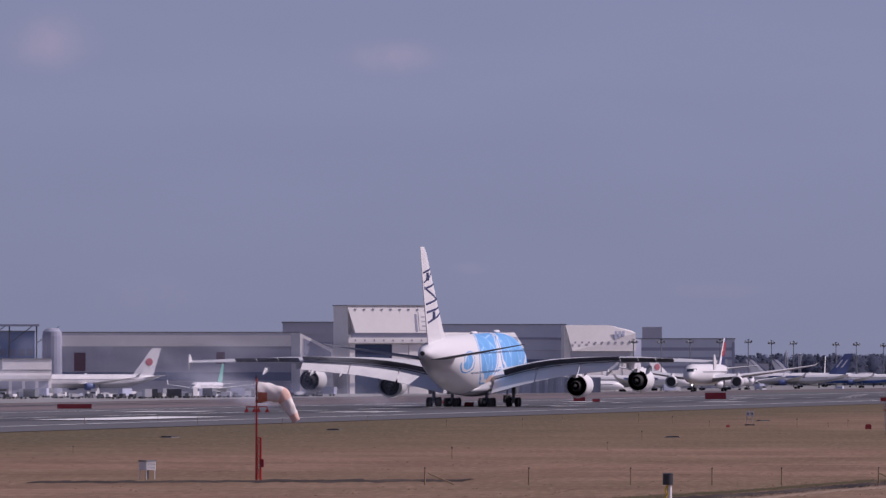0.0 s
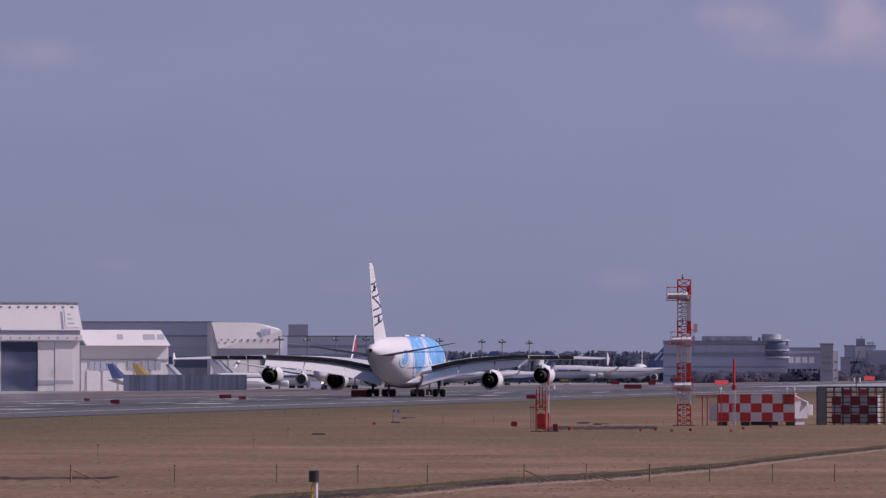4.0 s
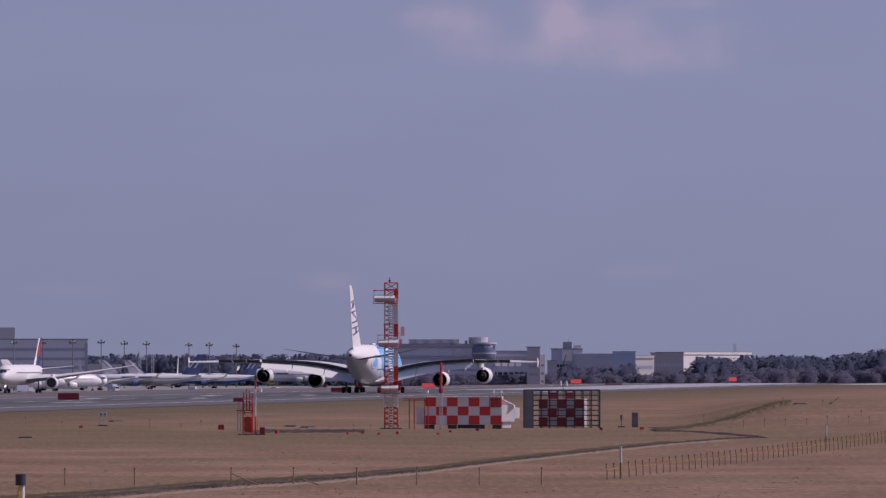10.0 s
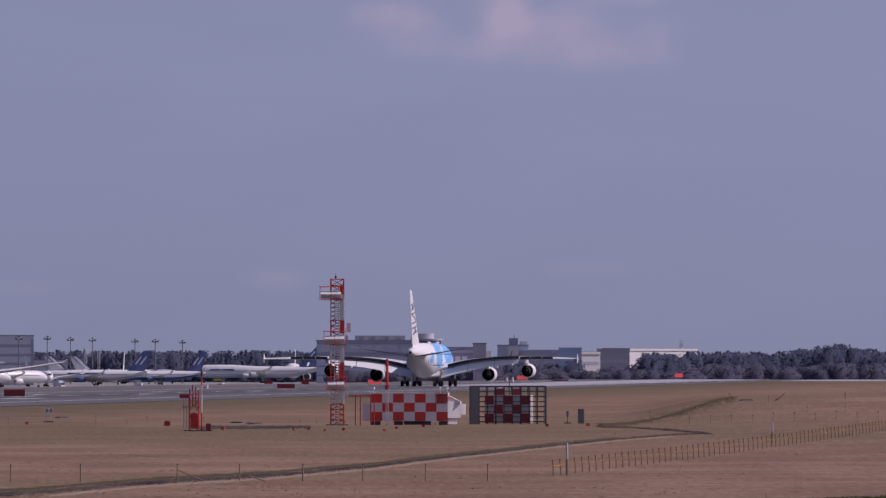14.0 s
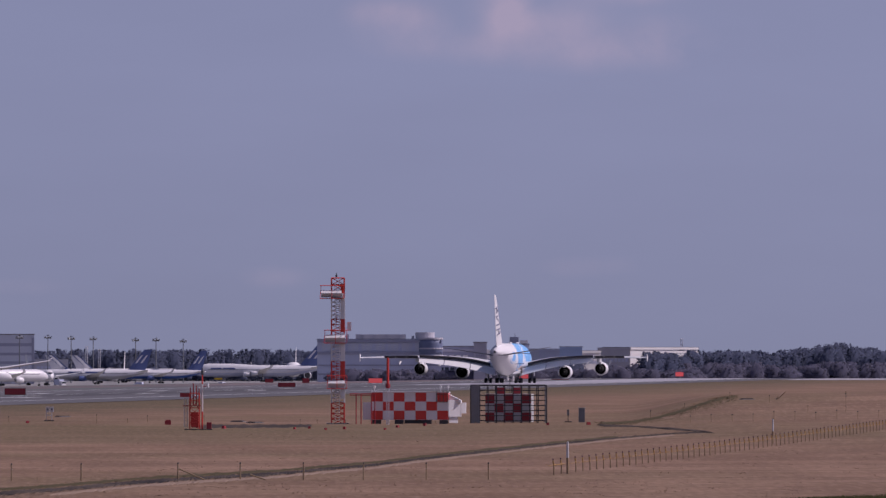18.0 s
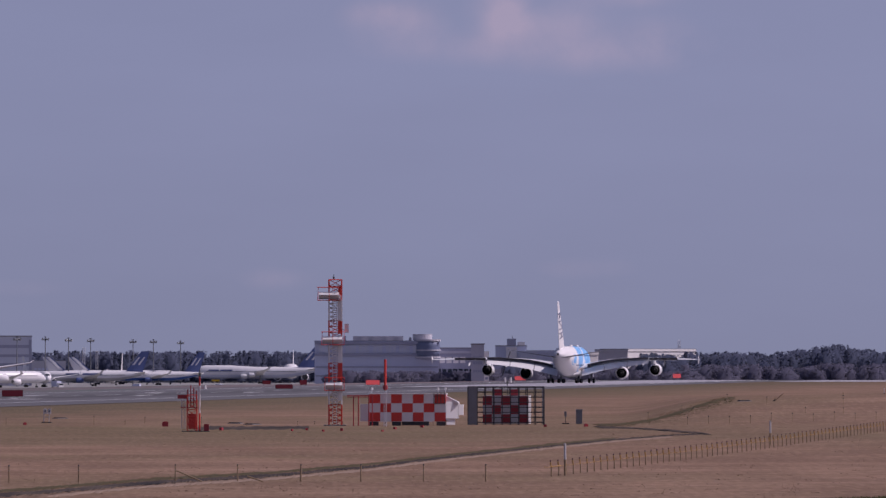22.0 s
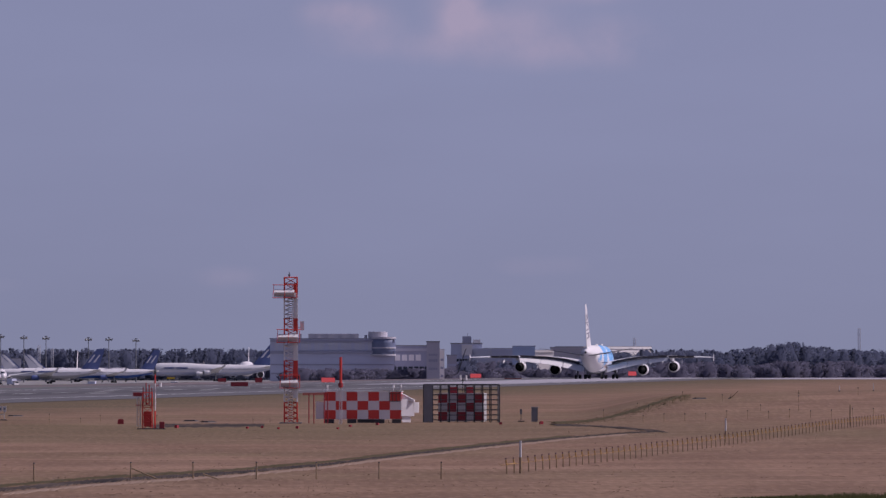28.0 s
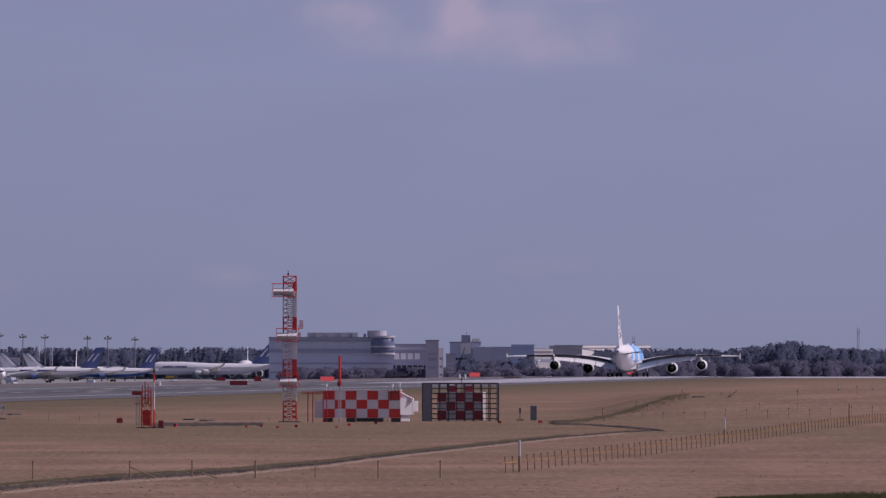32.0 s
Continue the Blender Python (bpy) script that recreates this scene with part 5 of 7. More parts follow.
# ------------------------------------------------------------------ parked and taxiing airliners
def jet(name, b, d, heading, label, L, R, span, fin_h, body, tail, belly=None, engines=1, hump=False, category="airplane", lift=0.0, bands=(), v_fin=None, by_tail=False):
    """A parked airliner, nose along local +Y, origin on the ground under its middle."""
    if by_tail:
        b += 0.42 * L * -sin(radians(heading)) * STEP / d
    x, y = at(b, d)
    z0 = ground_z(x, y) + lift
    if v_fin:
        fin_h = rise(v_fin, d) - z0
    a = thing(name, (x, y, z0), label, category, turn=heading)
    zc = R + fin_h * 0.14
    half = L / 2
    table = ((0.0, 0.10, -0.35), (0.012, 0.38, -0.25), (0.035, 0.66, -0.13), (0.07, 0.88, -0.04), (0.11, 1.0, 0.0), (0.3, 1.0, 0.0), (0.5, 1.0, 0.0), (0.66, 1.0, 0.0),
             (0.76, 0.9, 0.10), (0.86, 0.66, 0.30), (0.94, 0.38, 0.48), (1.0, 0.08, 0.62))
    rings = []
    for f, r, up in table:
        tall = 1.0 + (0.28 if hump and 0.06 < f < 0.36 else 0.0)
        ring = []
        for i in range(20):
            an = 2 * pi * i / 20
            zz = -cos(an)
            ring.append((R * r * sin(an), half - f * L, zc + R * (up + r * zz * (tall if zz > 0 else 1.0))))
        rings.append(ring)
    fus = part("fuselage", loft(fresh(), rings), body, a, "", True)
    if belly:
        bm = fresh()
        loft(bm, [[(R * r * 1.012 * sin(an), half - f * L, zc + R * (up - r * 1.012 * cos(an))) for an in [(-0.38 + 0.76 * i / 10) * pi for i in range(11)]] for f, r, up in table[1:-1]], caps=False, closed=False)
        part("belly_paint", bm, belly, fus, "", True)
    part("cockpit_glass", loft(fresh(), [[(s * R * 0.62 * w, half - L * (dy + 0.03 * w * w), zc + R * (0.26 + h)) for w in (-1, -0.5, 0, 0.5, 1)] for s, h, dy in ((1, 0.0, 0.0145), (0.9, 0.28, 0.0305))], caps=False, closed=False), glass_dark, fus)
    for s in (-1, 1):
        part("side_stripe", box(fresh(), s * R * 0.985, s * R * 1.004, half - L * 0.8, half - L * 0.12, zc + R * 0.18, zc + R * 0.18 + 0.24), grey_metal, fus)
        for f0, f1 in bands:
            part("lettering_bar", box(fresh(), s * R * 0.93, s * R * 1.012, half - L * f1, half - L * f0, zc + R * 0.3, zc + R * 0.3 + 0.75), hazed_navy, fus)
    hs, sweep = span / 2, span * 0.26
    for s in (-1, 1):
        rr = []
        flex = 1.0 if name == "taxiing_airliner" else 0.25
        for f, c, zz in ((0.03, 0.2 * L, -0.45), (0.3, 0.125 * L, -0.22), (0.62, 0.075 * L, 0.12 + 0.12 * flex), (0.97, 0.03 * L, 0.45 + 0.42 * flex)):
            le = half - L * 0.36 - sweep * f
            th = c * (0.055 + 0.03 * flex)
            rr.append([(s * hs * f, le, zc + R * zz), (s * hs * f, le - c * 0.3, zc + R * zz + th), (s * hs * f, le - c, zc + R * zz), (s * hs * f, le - c * 0.4, zc + R * zz - th)])
        wing = part("wing", loft(fresh(), rr), wing_grey, a)
        tall_tip = 2.0 - 1.1 * flex
        tip, zw = half - L * 0.36 - sweep * 0.97, zc + R * (0.43 + 0.42 * flex)
        part("winglet", loft(fresh(), [[(s * (hs * 0.965), tip, zw), (s * hs * 0.972, tip, zw), (s * hs * 0.972, tip - 0.03 * L, zw), (s * hs * 0.965, tip - 0.03 * L, zw)],
                                       [(s * hs * 0.995, tip - 0.03 * L, zw + tall_tip), (s * hs, tip - 0.03 * L, zw + tall_tip), (s * hs, tip - 0.045 * L, zw + tall_tip), (s * hs * 0.995, tip - 0.045 * L, zw + tall_tip)]]), white_paint, wing)
        rr = []
        for f, c in ((0.05, 0.1 * L), (1.0, 0.035 * L)):
            le = half - L * 0.87 - span * 0.09 * f
            rr.append([(s * span * 0.155 * f, le, zc + R * (0.5 + 0.35 * f)), (s * span * 0.155 * f, le - c * 0.3, zc + R * (0.5 + 0.35 * f) + c * 0.05), (s * span * 0.155 * f, le - c, zc + R * (0.5 + 0.35 * f)), (s * span * 0.155 * f, le - c * 0.3, zc + R * (0.5 + 0.35 * f) - c * 0.05)])
        part("tailplane", loft(fresh(), rr), wing_grey, a)
        for k in range(engines):
            ey = hs * (0.31 if engines == 1 else (0.36, 0.64)[k])
            ex = half - L * 0.36 - sweep * ey / hs + L * 0.055
            ez, er = zc - R * (0.78 if engines == 1 else 0.62 - 0.2 * k), R * (0.46 + 0.11 * flex if engines == 1 else 0.38)
            n = 16
            prof = ((0.9, 0.8), (0.1, 0.86), (0, 0.95), (0.6, 1.06), (2.2, 1.08), (3.8, 0.9), (4.6, 0.6), (4.6, 0.3))
            eng = part("engine", loft(fresh(), [[(s * ey + er * r * sin(2 * pi * i / n), ex - px * er / 1.5, ez + er * r * cos(2 * pi * i / n)) for i in range(n)] for px, r in prof], caps=False), hazed_navy if (belly and not hump) or tail is hazed_navy else jet_white, a, "", True)
            part("fan", bar(fresh(), (s * ey, ex - 0.55 * er, ez), (s * ey, ex - 0.62 * er, ez), er * 0.84, n=16), dark_metal, eng)
            part("pylon", box(fresh(), s * ey - 0.2, s * ey + 0.2, ex - 5.2 * er / 1.5, ex - 1.2 * er / 1.5, ez + er * 0.8, ez + er * 1.5), wing_grey, a)
        gx, gy = s * R * 1.55, half - L * 0.53
        gear = part("landing_gear", bar(fresh(), (gx, gy, 0.5), (gx, gy, zc - R * 0.4), 0.2, n=7), grey_metal, a)
        for oy in (-0.75, 0.75):
            for ox in (-0.5, 0.5):
                part("wheel", bar(fresh(), (gx + ox - 0.2, gy + oy, 0.6), (gx + ox + 0.2, gy + oy, 0.6), 0.6, n=12), tyre_black, gear)
    gear = part("nose_gear", bar(fresh(), (0, half - L * 0.09, 0.4), (0, half - L * 0.09, zc - R * 0.6), 0.14, n=6), grey_metal, a)
    for ox in (-0.32, 0.32):
        part("wheel", bar(fresh(), (ox - 0.15, half - L * 0.09, 0.45), (ox + 0.15, half - L * 0.09, 0.45), 0.45, n=12), tyre_black, gear)
    if name == "taxiing_airliner":
        part("taxi_lamp", bar(fresh(), (0, half - L * 0.09 + 0.3, 2.0), (0, half - L * 0.09 + 0.45, 2.0), 0.2, 0.22, n=10), lamp_glow, gear, "glowing white taxi lamp")
    zt = zc + R * 0.8
    rr = []
    for f in (0.0, 0.15, 0.5, 0.85, 1.0):
        le, te = half - L * (0.80 + 0.145 * f), half - L * (0.955 + 0.06 * f)
        th = 0.35 * (1 - 0.75 * f)
        z = zt + (fin_h - zt) * f
        rr.append([(0, le, z), (th, le + (te - le) * 0.35, z), (0, te, z), (-th, le + (te - le) * 0.35, z)])
    fin = part("fin", loft(fresh(), rr), tail if not isinstance(tail, tuple) else tail[0], a)
    edged = isinstance(tail, tuple) and tail[2] in ("edge", "top")
    if edged:
        deep = 1.5 if tail[2] == "top" else 3.2
        rr = []
        for f in (0.02, 0.5, 0.99):
            le = half - L * (0.80 + 0.145 * f)
            z = zt + (fin_h - zt) * f
            rr.append([(0.03, le + 0.08, z), (0.34 * (1 - 0.75 * f), le - deep, z), (-0.34 * (1 - 0.75 * f), le - deep, z), (-0.03, le + 0.08, z)])
        part("leading_edge", loft(fresh(), rr), white_paint if tail[2] == "top" else tail[1], fin, "white fin leading edge" if tail[2] == "top" else "dark blue fin leading edge")
    if isinstance(tail, tuple) and tail[2] != "edge":
        for s in (-1, 1):
            if tail[2] == "disc":
                bm = bar(fresh(), (s * 0.20, half - L * 0.925, zt + (fin_h - zt) * 0.5), (s * 0.36, half - L * 0.925, zt + (fin_h - zt) * 0.5), L * 0.026, n=18)
            else:
                bm = fresh()
                f0, f1 = (0.35, 0.72) if tail[2] == "bars" else (0.36, 0.84)
                zz0, zz1 = zt + (fin_h - zt) * f0, zt + (fin_h - zt) * f1
                for k in range(2 if tail[2] == "bars" else 1):
                    ya = half - L * (0.80 + 0.145 * f0) - L * (0.015 + 0.045 * k)
                    w = L * (0.017 if tail[2] == "bars" else 0.06)
                    sh = L * 0.145 * (f1 - f0)
                    loft(bm, [[(s * 0.1, ya, zz0), (s * 0.34, ya, zz0), (s * 0.34, ya - w, zz0), (s * 0.1, ya - w, zz0)],
                              [(s * 0.05, ya - sh, zz1), (s * 0.2, ya - sh, zz1), (s * 0.2, ya - sh - w * 0.8, zz1), (s * 0.05, ya - sh - w * 0.8, zz1)]])
            part("tail_mark", bm, tail[1], fin)
    return a


blue_tail = (hazed_navy, jet_white, "bars")
edge_tail = (jet_white, hazed_navy, "edge")
disc_tail = (jet_white, hazed_red, "disc")
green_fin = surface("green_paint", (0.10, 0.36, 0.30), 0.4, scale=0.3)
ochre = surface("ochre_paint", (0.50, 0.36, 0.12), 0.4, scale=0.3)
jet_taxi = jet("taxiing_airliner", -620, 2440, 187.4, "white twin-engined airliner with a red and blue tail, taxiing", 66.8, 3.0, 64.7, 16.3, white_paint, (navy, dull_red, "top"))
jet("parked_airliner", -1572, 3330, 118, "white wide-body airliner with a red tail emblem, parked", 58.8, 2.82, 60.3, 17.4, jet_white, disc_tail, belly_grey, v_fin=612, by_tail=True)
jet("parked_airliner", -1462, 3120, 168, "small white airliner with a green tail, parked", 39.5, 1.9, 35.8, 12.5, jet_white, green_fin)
jet("parked_airliner", -996, 3330, -70, "white airliner with a dark blue tail by the hangar", 44, 2.0, 36, 13, jet_white, hazed_navy, v_fin=644, by_tail=True)
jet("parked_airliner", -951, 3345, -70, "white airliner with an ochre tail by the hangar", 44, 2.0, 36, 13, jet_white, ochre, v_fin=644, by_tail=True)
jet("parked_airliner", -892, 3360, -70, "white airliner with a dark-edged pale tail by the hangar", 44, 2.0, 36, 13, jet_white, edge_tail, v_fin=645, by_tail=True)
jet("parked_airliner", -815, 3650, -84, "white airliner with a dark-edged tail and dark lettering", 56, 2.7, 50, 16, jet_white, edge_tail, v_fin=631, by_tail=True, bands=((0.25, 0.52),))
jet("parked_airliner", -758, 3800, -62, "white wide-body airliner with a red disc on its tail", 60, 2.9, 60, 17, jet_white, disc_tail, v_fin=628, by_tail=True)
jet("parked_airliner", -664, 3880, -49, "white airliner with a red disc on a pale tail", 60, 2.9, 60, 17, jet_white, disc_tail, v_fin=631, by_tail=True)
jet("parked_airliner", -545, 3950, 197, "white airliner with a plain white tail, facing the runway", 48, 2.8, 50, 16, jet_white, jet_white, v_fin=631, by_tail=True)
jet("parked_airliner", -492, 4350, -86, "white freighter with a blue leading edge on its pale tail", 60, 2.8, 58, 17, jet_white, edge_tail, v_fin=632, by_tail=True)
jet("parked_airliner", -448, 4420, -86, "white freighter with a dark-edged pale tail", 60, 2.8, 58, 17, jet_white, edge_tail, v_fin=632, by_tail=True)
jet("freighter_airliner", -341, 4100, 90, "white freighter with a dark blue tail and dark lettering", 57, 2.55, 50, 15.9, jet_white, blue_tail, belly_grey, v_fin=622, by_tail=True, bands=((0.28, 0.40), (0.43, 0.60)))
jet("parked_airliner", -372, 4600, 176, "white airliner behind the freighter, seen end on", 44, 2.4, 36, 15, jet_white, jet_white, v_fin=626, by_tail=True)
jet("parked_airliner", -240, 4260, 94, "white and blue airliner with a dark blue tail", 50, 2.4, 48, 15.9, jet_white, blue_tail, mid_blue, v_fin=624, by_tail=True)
# the humped freighter's belly colour mixes blue paint with the underside's shade
jet("freighter_airliner", -34, 4560, 88, "white four-engined freighter with a humped nose and blue tail", 74.0, 3.2, 66, 19.4, jet_white, (hazed_navy, jet_white, "bars"), hazy_blue, 2, True, bands=((0.14, 0.22), (0.23, 0.32)), v_fin=612, by_tail=True)
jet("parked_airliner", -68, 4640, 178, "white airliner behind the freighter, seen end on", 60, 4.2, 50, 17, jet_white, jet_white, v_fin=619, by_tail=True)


# pleated blast fence before the hangars
def blast_fence():
    x, y = at(-985, 3240)
    s = thing("blast_fence", (x, y, ground_z(x, y)), "long blue-grey pleated blast fence on the apron", "fence", turn=2)
    k = 3240 / STEP
    n = 44
    for i in range(n):
        x0, x1 = 218 * k * i / n, 218 * k * (i + 0.985) / n
        part("fence_panel", loft(fresh(), [[(x0, 0, 0), (x1, 0, 0), (x1, 0.1, 0), (x0, 0.1, 0)], [(x0, 0.9, 7.2), (x1, 0.9, 7.2), (x1, 1.0, 7.2), (x0, 1.0, 7.2)]]), fence_blue, s)
        if i % 4 == 0:
            part("strut", bar(fresh(), (x0, 0.9, 7.0), (x0, 4.4, 0), 0.1, n=4), grey_metal, s)


blast_fence()


# ------------------------------------------------------------------ buildings
def hall(name, b0, b1, d, depth, v_top, base, label, wall=None, turn=0.0, features=(), category="building", roof=None, cap=0.5, side=None):
    """A building whose front spans bearings b0 to b1 at distance d. features: name, from, to (shares of the width), bottom, top (metres), material, proud, columns."""
    wall = wall or plaster
    x, y = at(b0, d)
    W = (b1 - b0) * d / STEP / max(0.2, cos(radians(turn)))
    H = rise(v_top, d) - base
    o = thing(name, (x, y, base), label, category, turn=-math.degrees(b0 / STEP) + turn)
    t = 0.4
    part("front_wall", box(fresh(), 0, W, 0, t, -0.3, H), wall, o)
    part("back_wall", box(fresh(), 0, W, depth - t, depth, -0.3, H), wall, o)
    for xx in (0, W - t):
        part("side_wall", box(fresh(), xx, xx + t, t, depth - t, -0.3, H), side or wall, o)
    part("roof", box(fresh(), -0.3, W + 0.3, -0.3, depth + 0.3, H, H + cap), roof or roofing, o)
    for f in features:
        nm, a0, a1, z0, z1, mat, proud, cols = f
        for k in range(cols):
            w = (a1 - a0) / cols
            u0, u1 = a0 + w * (k + (0.12 if cols > 1 else 0)), a0 + w * (k + (0.88 if cols > 1 else 1))
            part(nm, box(fresh(), u0 * W, u1 * W, -proud, -0.003, z0, z1), mat, o)
    return o, W, H


BASE = -5.92
# blue glass block and round stair tower
o, W, H = hall("glass_building", -1960, -1768, 3600, 40, 583, BASE, "blue glazed office block under a dark roof frame", glass_blue, features=(
    ("window_band", 0, 1, 6, 9, band_blue, 0.15, 12), ("window_band", 0, 1, 11, 14, hazy_blue, 0.15, 12), ("window_band", 0, 1, 16, 19, band_blue, 0.15, 12)))
part("roof_frame", box(fresh(), 0, W + 2.0, -4.0, 10.0, H + 2.4, H + 3.3), hazy_dark, o, "dark open roof frame")
for k in range(5):
    part("frame_column", bar(fresh(), (W * k / 4 + 0.8, -3.6, 0), (W * k / 4 + 0.8, -3.6, H + 2.4), 0.3, n=6), dark_metal, o, "dark steel column")
    part("frame_brace", bar(fresh(), (W * k / 4 + 0.8, -3.4, H - 5.0), (W * (k + 0.9) / 4, -3.4, H + 2.4), 0.18, n=5), dark_metal, o)
# each opening is a board on the wall, coloured for the shade inside
hall("low_building", -1975, -1740, 3250, 20, 652, BASE, "low pale airside building with dark openings", far_white, turn=14, features=(("canopy", 0, 1, 6.5, 8, white_metal, 1.5, 1), ("opening_shade", 0, 1, 0.3, 5.6, hazy_dark, 0.1, 10)))
hall("annex_building", -1825, -1738, 3300, 24, 632, BASE, "pale square annex beside the low building", far_white, turn=14, features=(("window", 0.05, 0.95, 5, 6.6, glass_dark, 0.1, 8), ("door", 0.3, 0.5, 0, 4, plaster_grey, 0.1, 1)))
bm = loft(fresh(), [[(4.2 * s * cos(2 * pi * i / 20), 4.2 * s * sin(2 * pi * i / 20), z) for i in range(20)] for z, s in ((-0.5, 1), (24, 1), (26, 0.92), (27.2, 0.6), (27.6, 0.1))])
x, y = at(-1737, 3420)
single("stair_tower", bm, hazy_dark, "round-topped grey concrete tower", "tower", (x, y, BASE))
# long hangar with pale fascia and gabled end
o, W, H = hall("long_hangar", -1726, -1300, 3420, 60, 585, BASE, "long low hangar with a pale fascia and grey wall", plaster_grey, features=(
    ("fascia", 0, 1, 19.8, 24.4, plaster, 0.9, 1), ("door", 0.065, 0.112, 9.5, 17.2, maroon, 0.25, 1), ("door", 0.655, 0.69, 12.5, 17.4, maroon, 0.25, 1), ("window_band", 0, 1, 5.5, 9.0, band_blue, 0.2, 1), ("vent", 0.1, 0.9, 17.6, 18.4, plaster_grey, 0.2, 7)))
for k in range(24):
    part("wall_rib", box(fresh(), W * (k + 0.5) / 24 - 0.2, W * (k + 0.5) / 24 + 0.2, -0.2, -0.003, 9.3, 17.4), plaster_grey, o)
x, y = at(-1299, 3400)
g = thing("hangar_gable", (x, y, BASE), "tall pale sloping end block of the long hangar", "building", turn=20)
W = 60 * 3400 / STEP
bm = fresh()
loft(bm, [[(0, 0, 0), (W, 0, 0), (W, 0, 18.6), (0, 0, 25.2)], [(0, 14, 0), (W, 14, 0), (W, 14, 18.6), (0, 14, 25.2)]])
part("block", bm, plaster, g)
bm = fresh()
loft(bm, [[(1.6, -0.15, 16.4), (W - 0.6, -0.15, 11.8), (W - 0.6, -0.15, 17.2), (1.6, -0.15, 23.2)], [(1.6, -0.003, 16.4), (W - 0.6, -0.003, 11.8), (W - 0.6, -0.003, 17.2), (1.6, -0.003, 23.2)]])
part("glazing", bm, hazy_dark, g)
hall("rear_block", -1330, -1195, 3560, 50, 567, BASE, "plain grey block behind the hangars", plaster_grey, features=(("window", 0.1, 0.9, 20, 22, hazy_dark, 0.1, 9), ("parapet", 0, 1, 25.5, 27, plaster_grey, 0.4, 1)))


def big_hangar():
    """Tall pale hangar: overhanging upper block with a row of vents, and sliding doors below."""
    d = 3400
    x, y = at(-1212, d)
    o = thing("tall_hangar", (x, y, BASE), "tall pale hangar with overhanging upper storey and dark doorway", "hangar", turn=25)
    k = d / STEP
    W, H, low = 147 * k * 1.087, rise(537, d) - BASE, rise(588, d) - BASE
    part("lower_block", box(fresh(), 0, W, 0, 18, -0.3, low), plaster, o)
    part("side_wall", box(fresh(), -0.4, 0, 1, 18, -0.3, H - 1.0), plaster, o)
    bm = loft(fresh(), [[(2.2, -1.5, low + 0.8), (W + 0.8, -1.5, low + 0.8), (W + 0.8, 18, low + 0.8), (2.2, 18, low + 0.8)], [(-0.5, 1.0, H), (W - 0.5, 1.0, H), (W - 0.5, 18, H), (-0.5, 18, H)]])
    part("upper_block", bm, plaster, o, "pale leaning upper storey")
    part("inner_wall", box(fresh(), -0.2, 3.2, 3.0, 17.5, low, H - 0.3), plaster, o)
    # solid dark strip that paints the shade under the upper storey
    part("shade_strip", box(fresh(), 1.0, W, -0.8, 0, low - 1.2, low + 0.8), hazy_dark, o)
    part("cornice", box(fresh(), -1, W + 0.5, -2.0, 0, low - 3.4, low - 1.2), plaster, o)
    part("roof", box(fresh(), -0.8, W, 0.6, 18, H, H + 0.4), roofing, o)
    for i in range(9):
        xx = 3 + (W - 6) * i / 8
        part("vent", box(fresh(), xx - 0.4, xx + 0.4, 0.35, 0.8, H - 1.8, H - 1.1), hazy_dark, o)
    def on_face(x0, x1, z0, z1, proud):
        """A flat board that leans with the upper storey."""
        y0, y1 = (-1.5 + 2.5 * (z - low - 0.8) / (H - low - 0.8) for z in (z0, z1))
        return loft(fresh(), [[(x0, y0 - proud, z0), (x1, y0 - proud, z0), (x1, y0 - 0.01, z0), (x0, y0 - 0.01, z0)], [(x0, y1 - proud, z1), (x1, y1 - proud, z1), (x1, y1 - 0.01, z1), (x0, y1 - 0.01, z1)]])
    part("sign_board", on_face(W * 0.82, W * 0.98, low + 2.0, low + 9.5, 0.18), far_white, o, "plain pale sign board")
    part("slot", on_face(W * 0.775, W * 0.80, low + 1.2, low + 8.6, 0.12), hazy_dark, o, "dark slot in the cladding")
    for r in range(3):
        part("sign_bar", on_face(W * 0.85, W * (0.93 - 0.02 * r), low + 3.4 + 1.9 * r, low + 3.9 + 1.9 * r, 0.25), plaster_grey, o)
    for i in range(9):
        xx = 2 + (W - 4) * i / 8
        part("lamp_vent", box(fresh(), xx - 0.3, xx + 0.3, -2.15, -2.0, low - 2.7, low - 2.0), hazy_dark, o)
    # no hole is cut: the doorway's dark inside is a painted board
    part("doorway_shade", box(fresh(), W * 0.07, W * 0.50, -0.25, -0.003, 0, low - 4.0), door_blue, o, "dark blue board for the shade inside the open doorway")
    for i, (a, b) in enumerate(((0.50, 0.70), (0.70, 0.92), (0.0, 0.06))):
        part("sliding_door", box(fresh(), W * a + 0.1, W * b - 0.1, -0.5 - 0.2 * (i % 2), -0.003, 0, low - 4.2), plaster, o, "pale sliding door leaf")
        part("door_band", box(fresh(), W * a + 0.1, W * b - 0.1, -0.75, -0.5, 3.0, 4.6), plaster_grey, o)


big_hangar()
o, W, H = hall("low_hangar", -1060, -905, 3450, 50, 611, BASE, "lower hangar with pale sliding doors", plaster, turn=20, features=(
    ("sliding_door", 0.04, 0.96, 0, 8.6, far_white, 0.35, 5), ("window_bank", 0.08, 0.42, 8.8, 12.4, hazy_blue, 0.3, 5), ("window_bank", 0.52, 0.92, 8.8, 12.8, plaster_grey, 0.3, 5), ("lintel", 0, 1, 13.0, 13.6, plaster_mid, 0.4, 1)))
bm = loft(fresh(), [[(1.5, -2.5, H - 0.2), (W, -2.5, H - 0.2), (W, 20, H - 0.2), (1.5, 20, H - 0.2)], [(-2.0, 0, H + 6.4), (W - 3.5, 0, H + 6.4), (W - 3.5, 20, H + 6.4), (-2.0, 20, H + 6.4)]])
part("upper_fascia", bm, far_white, o, "pale leaning fascia")
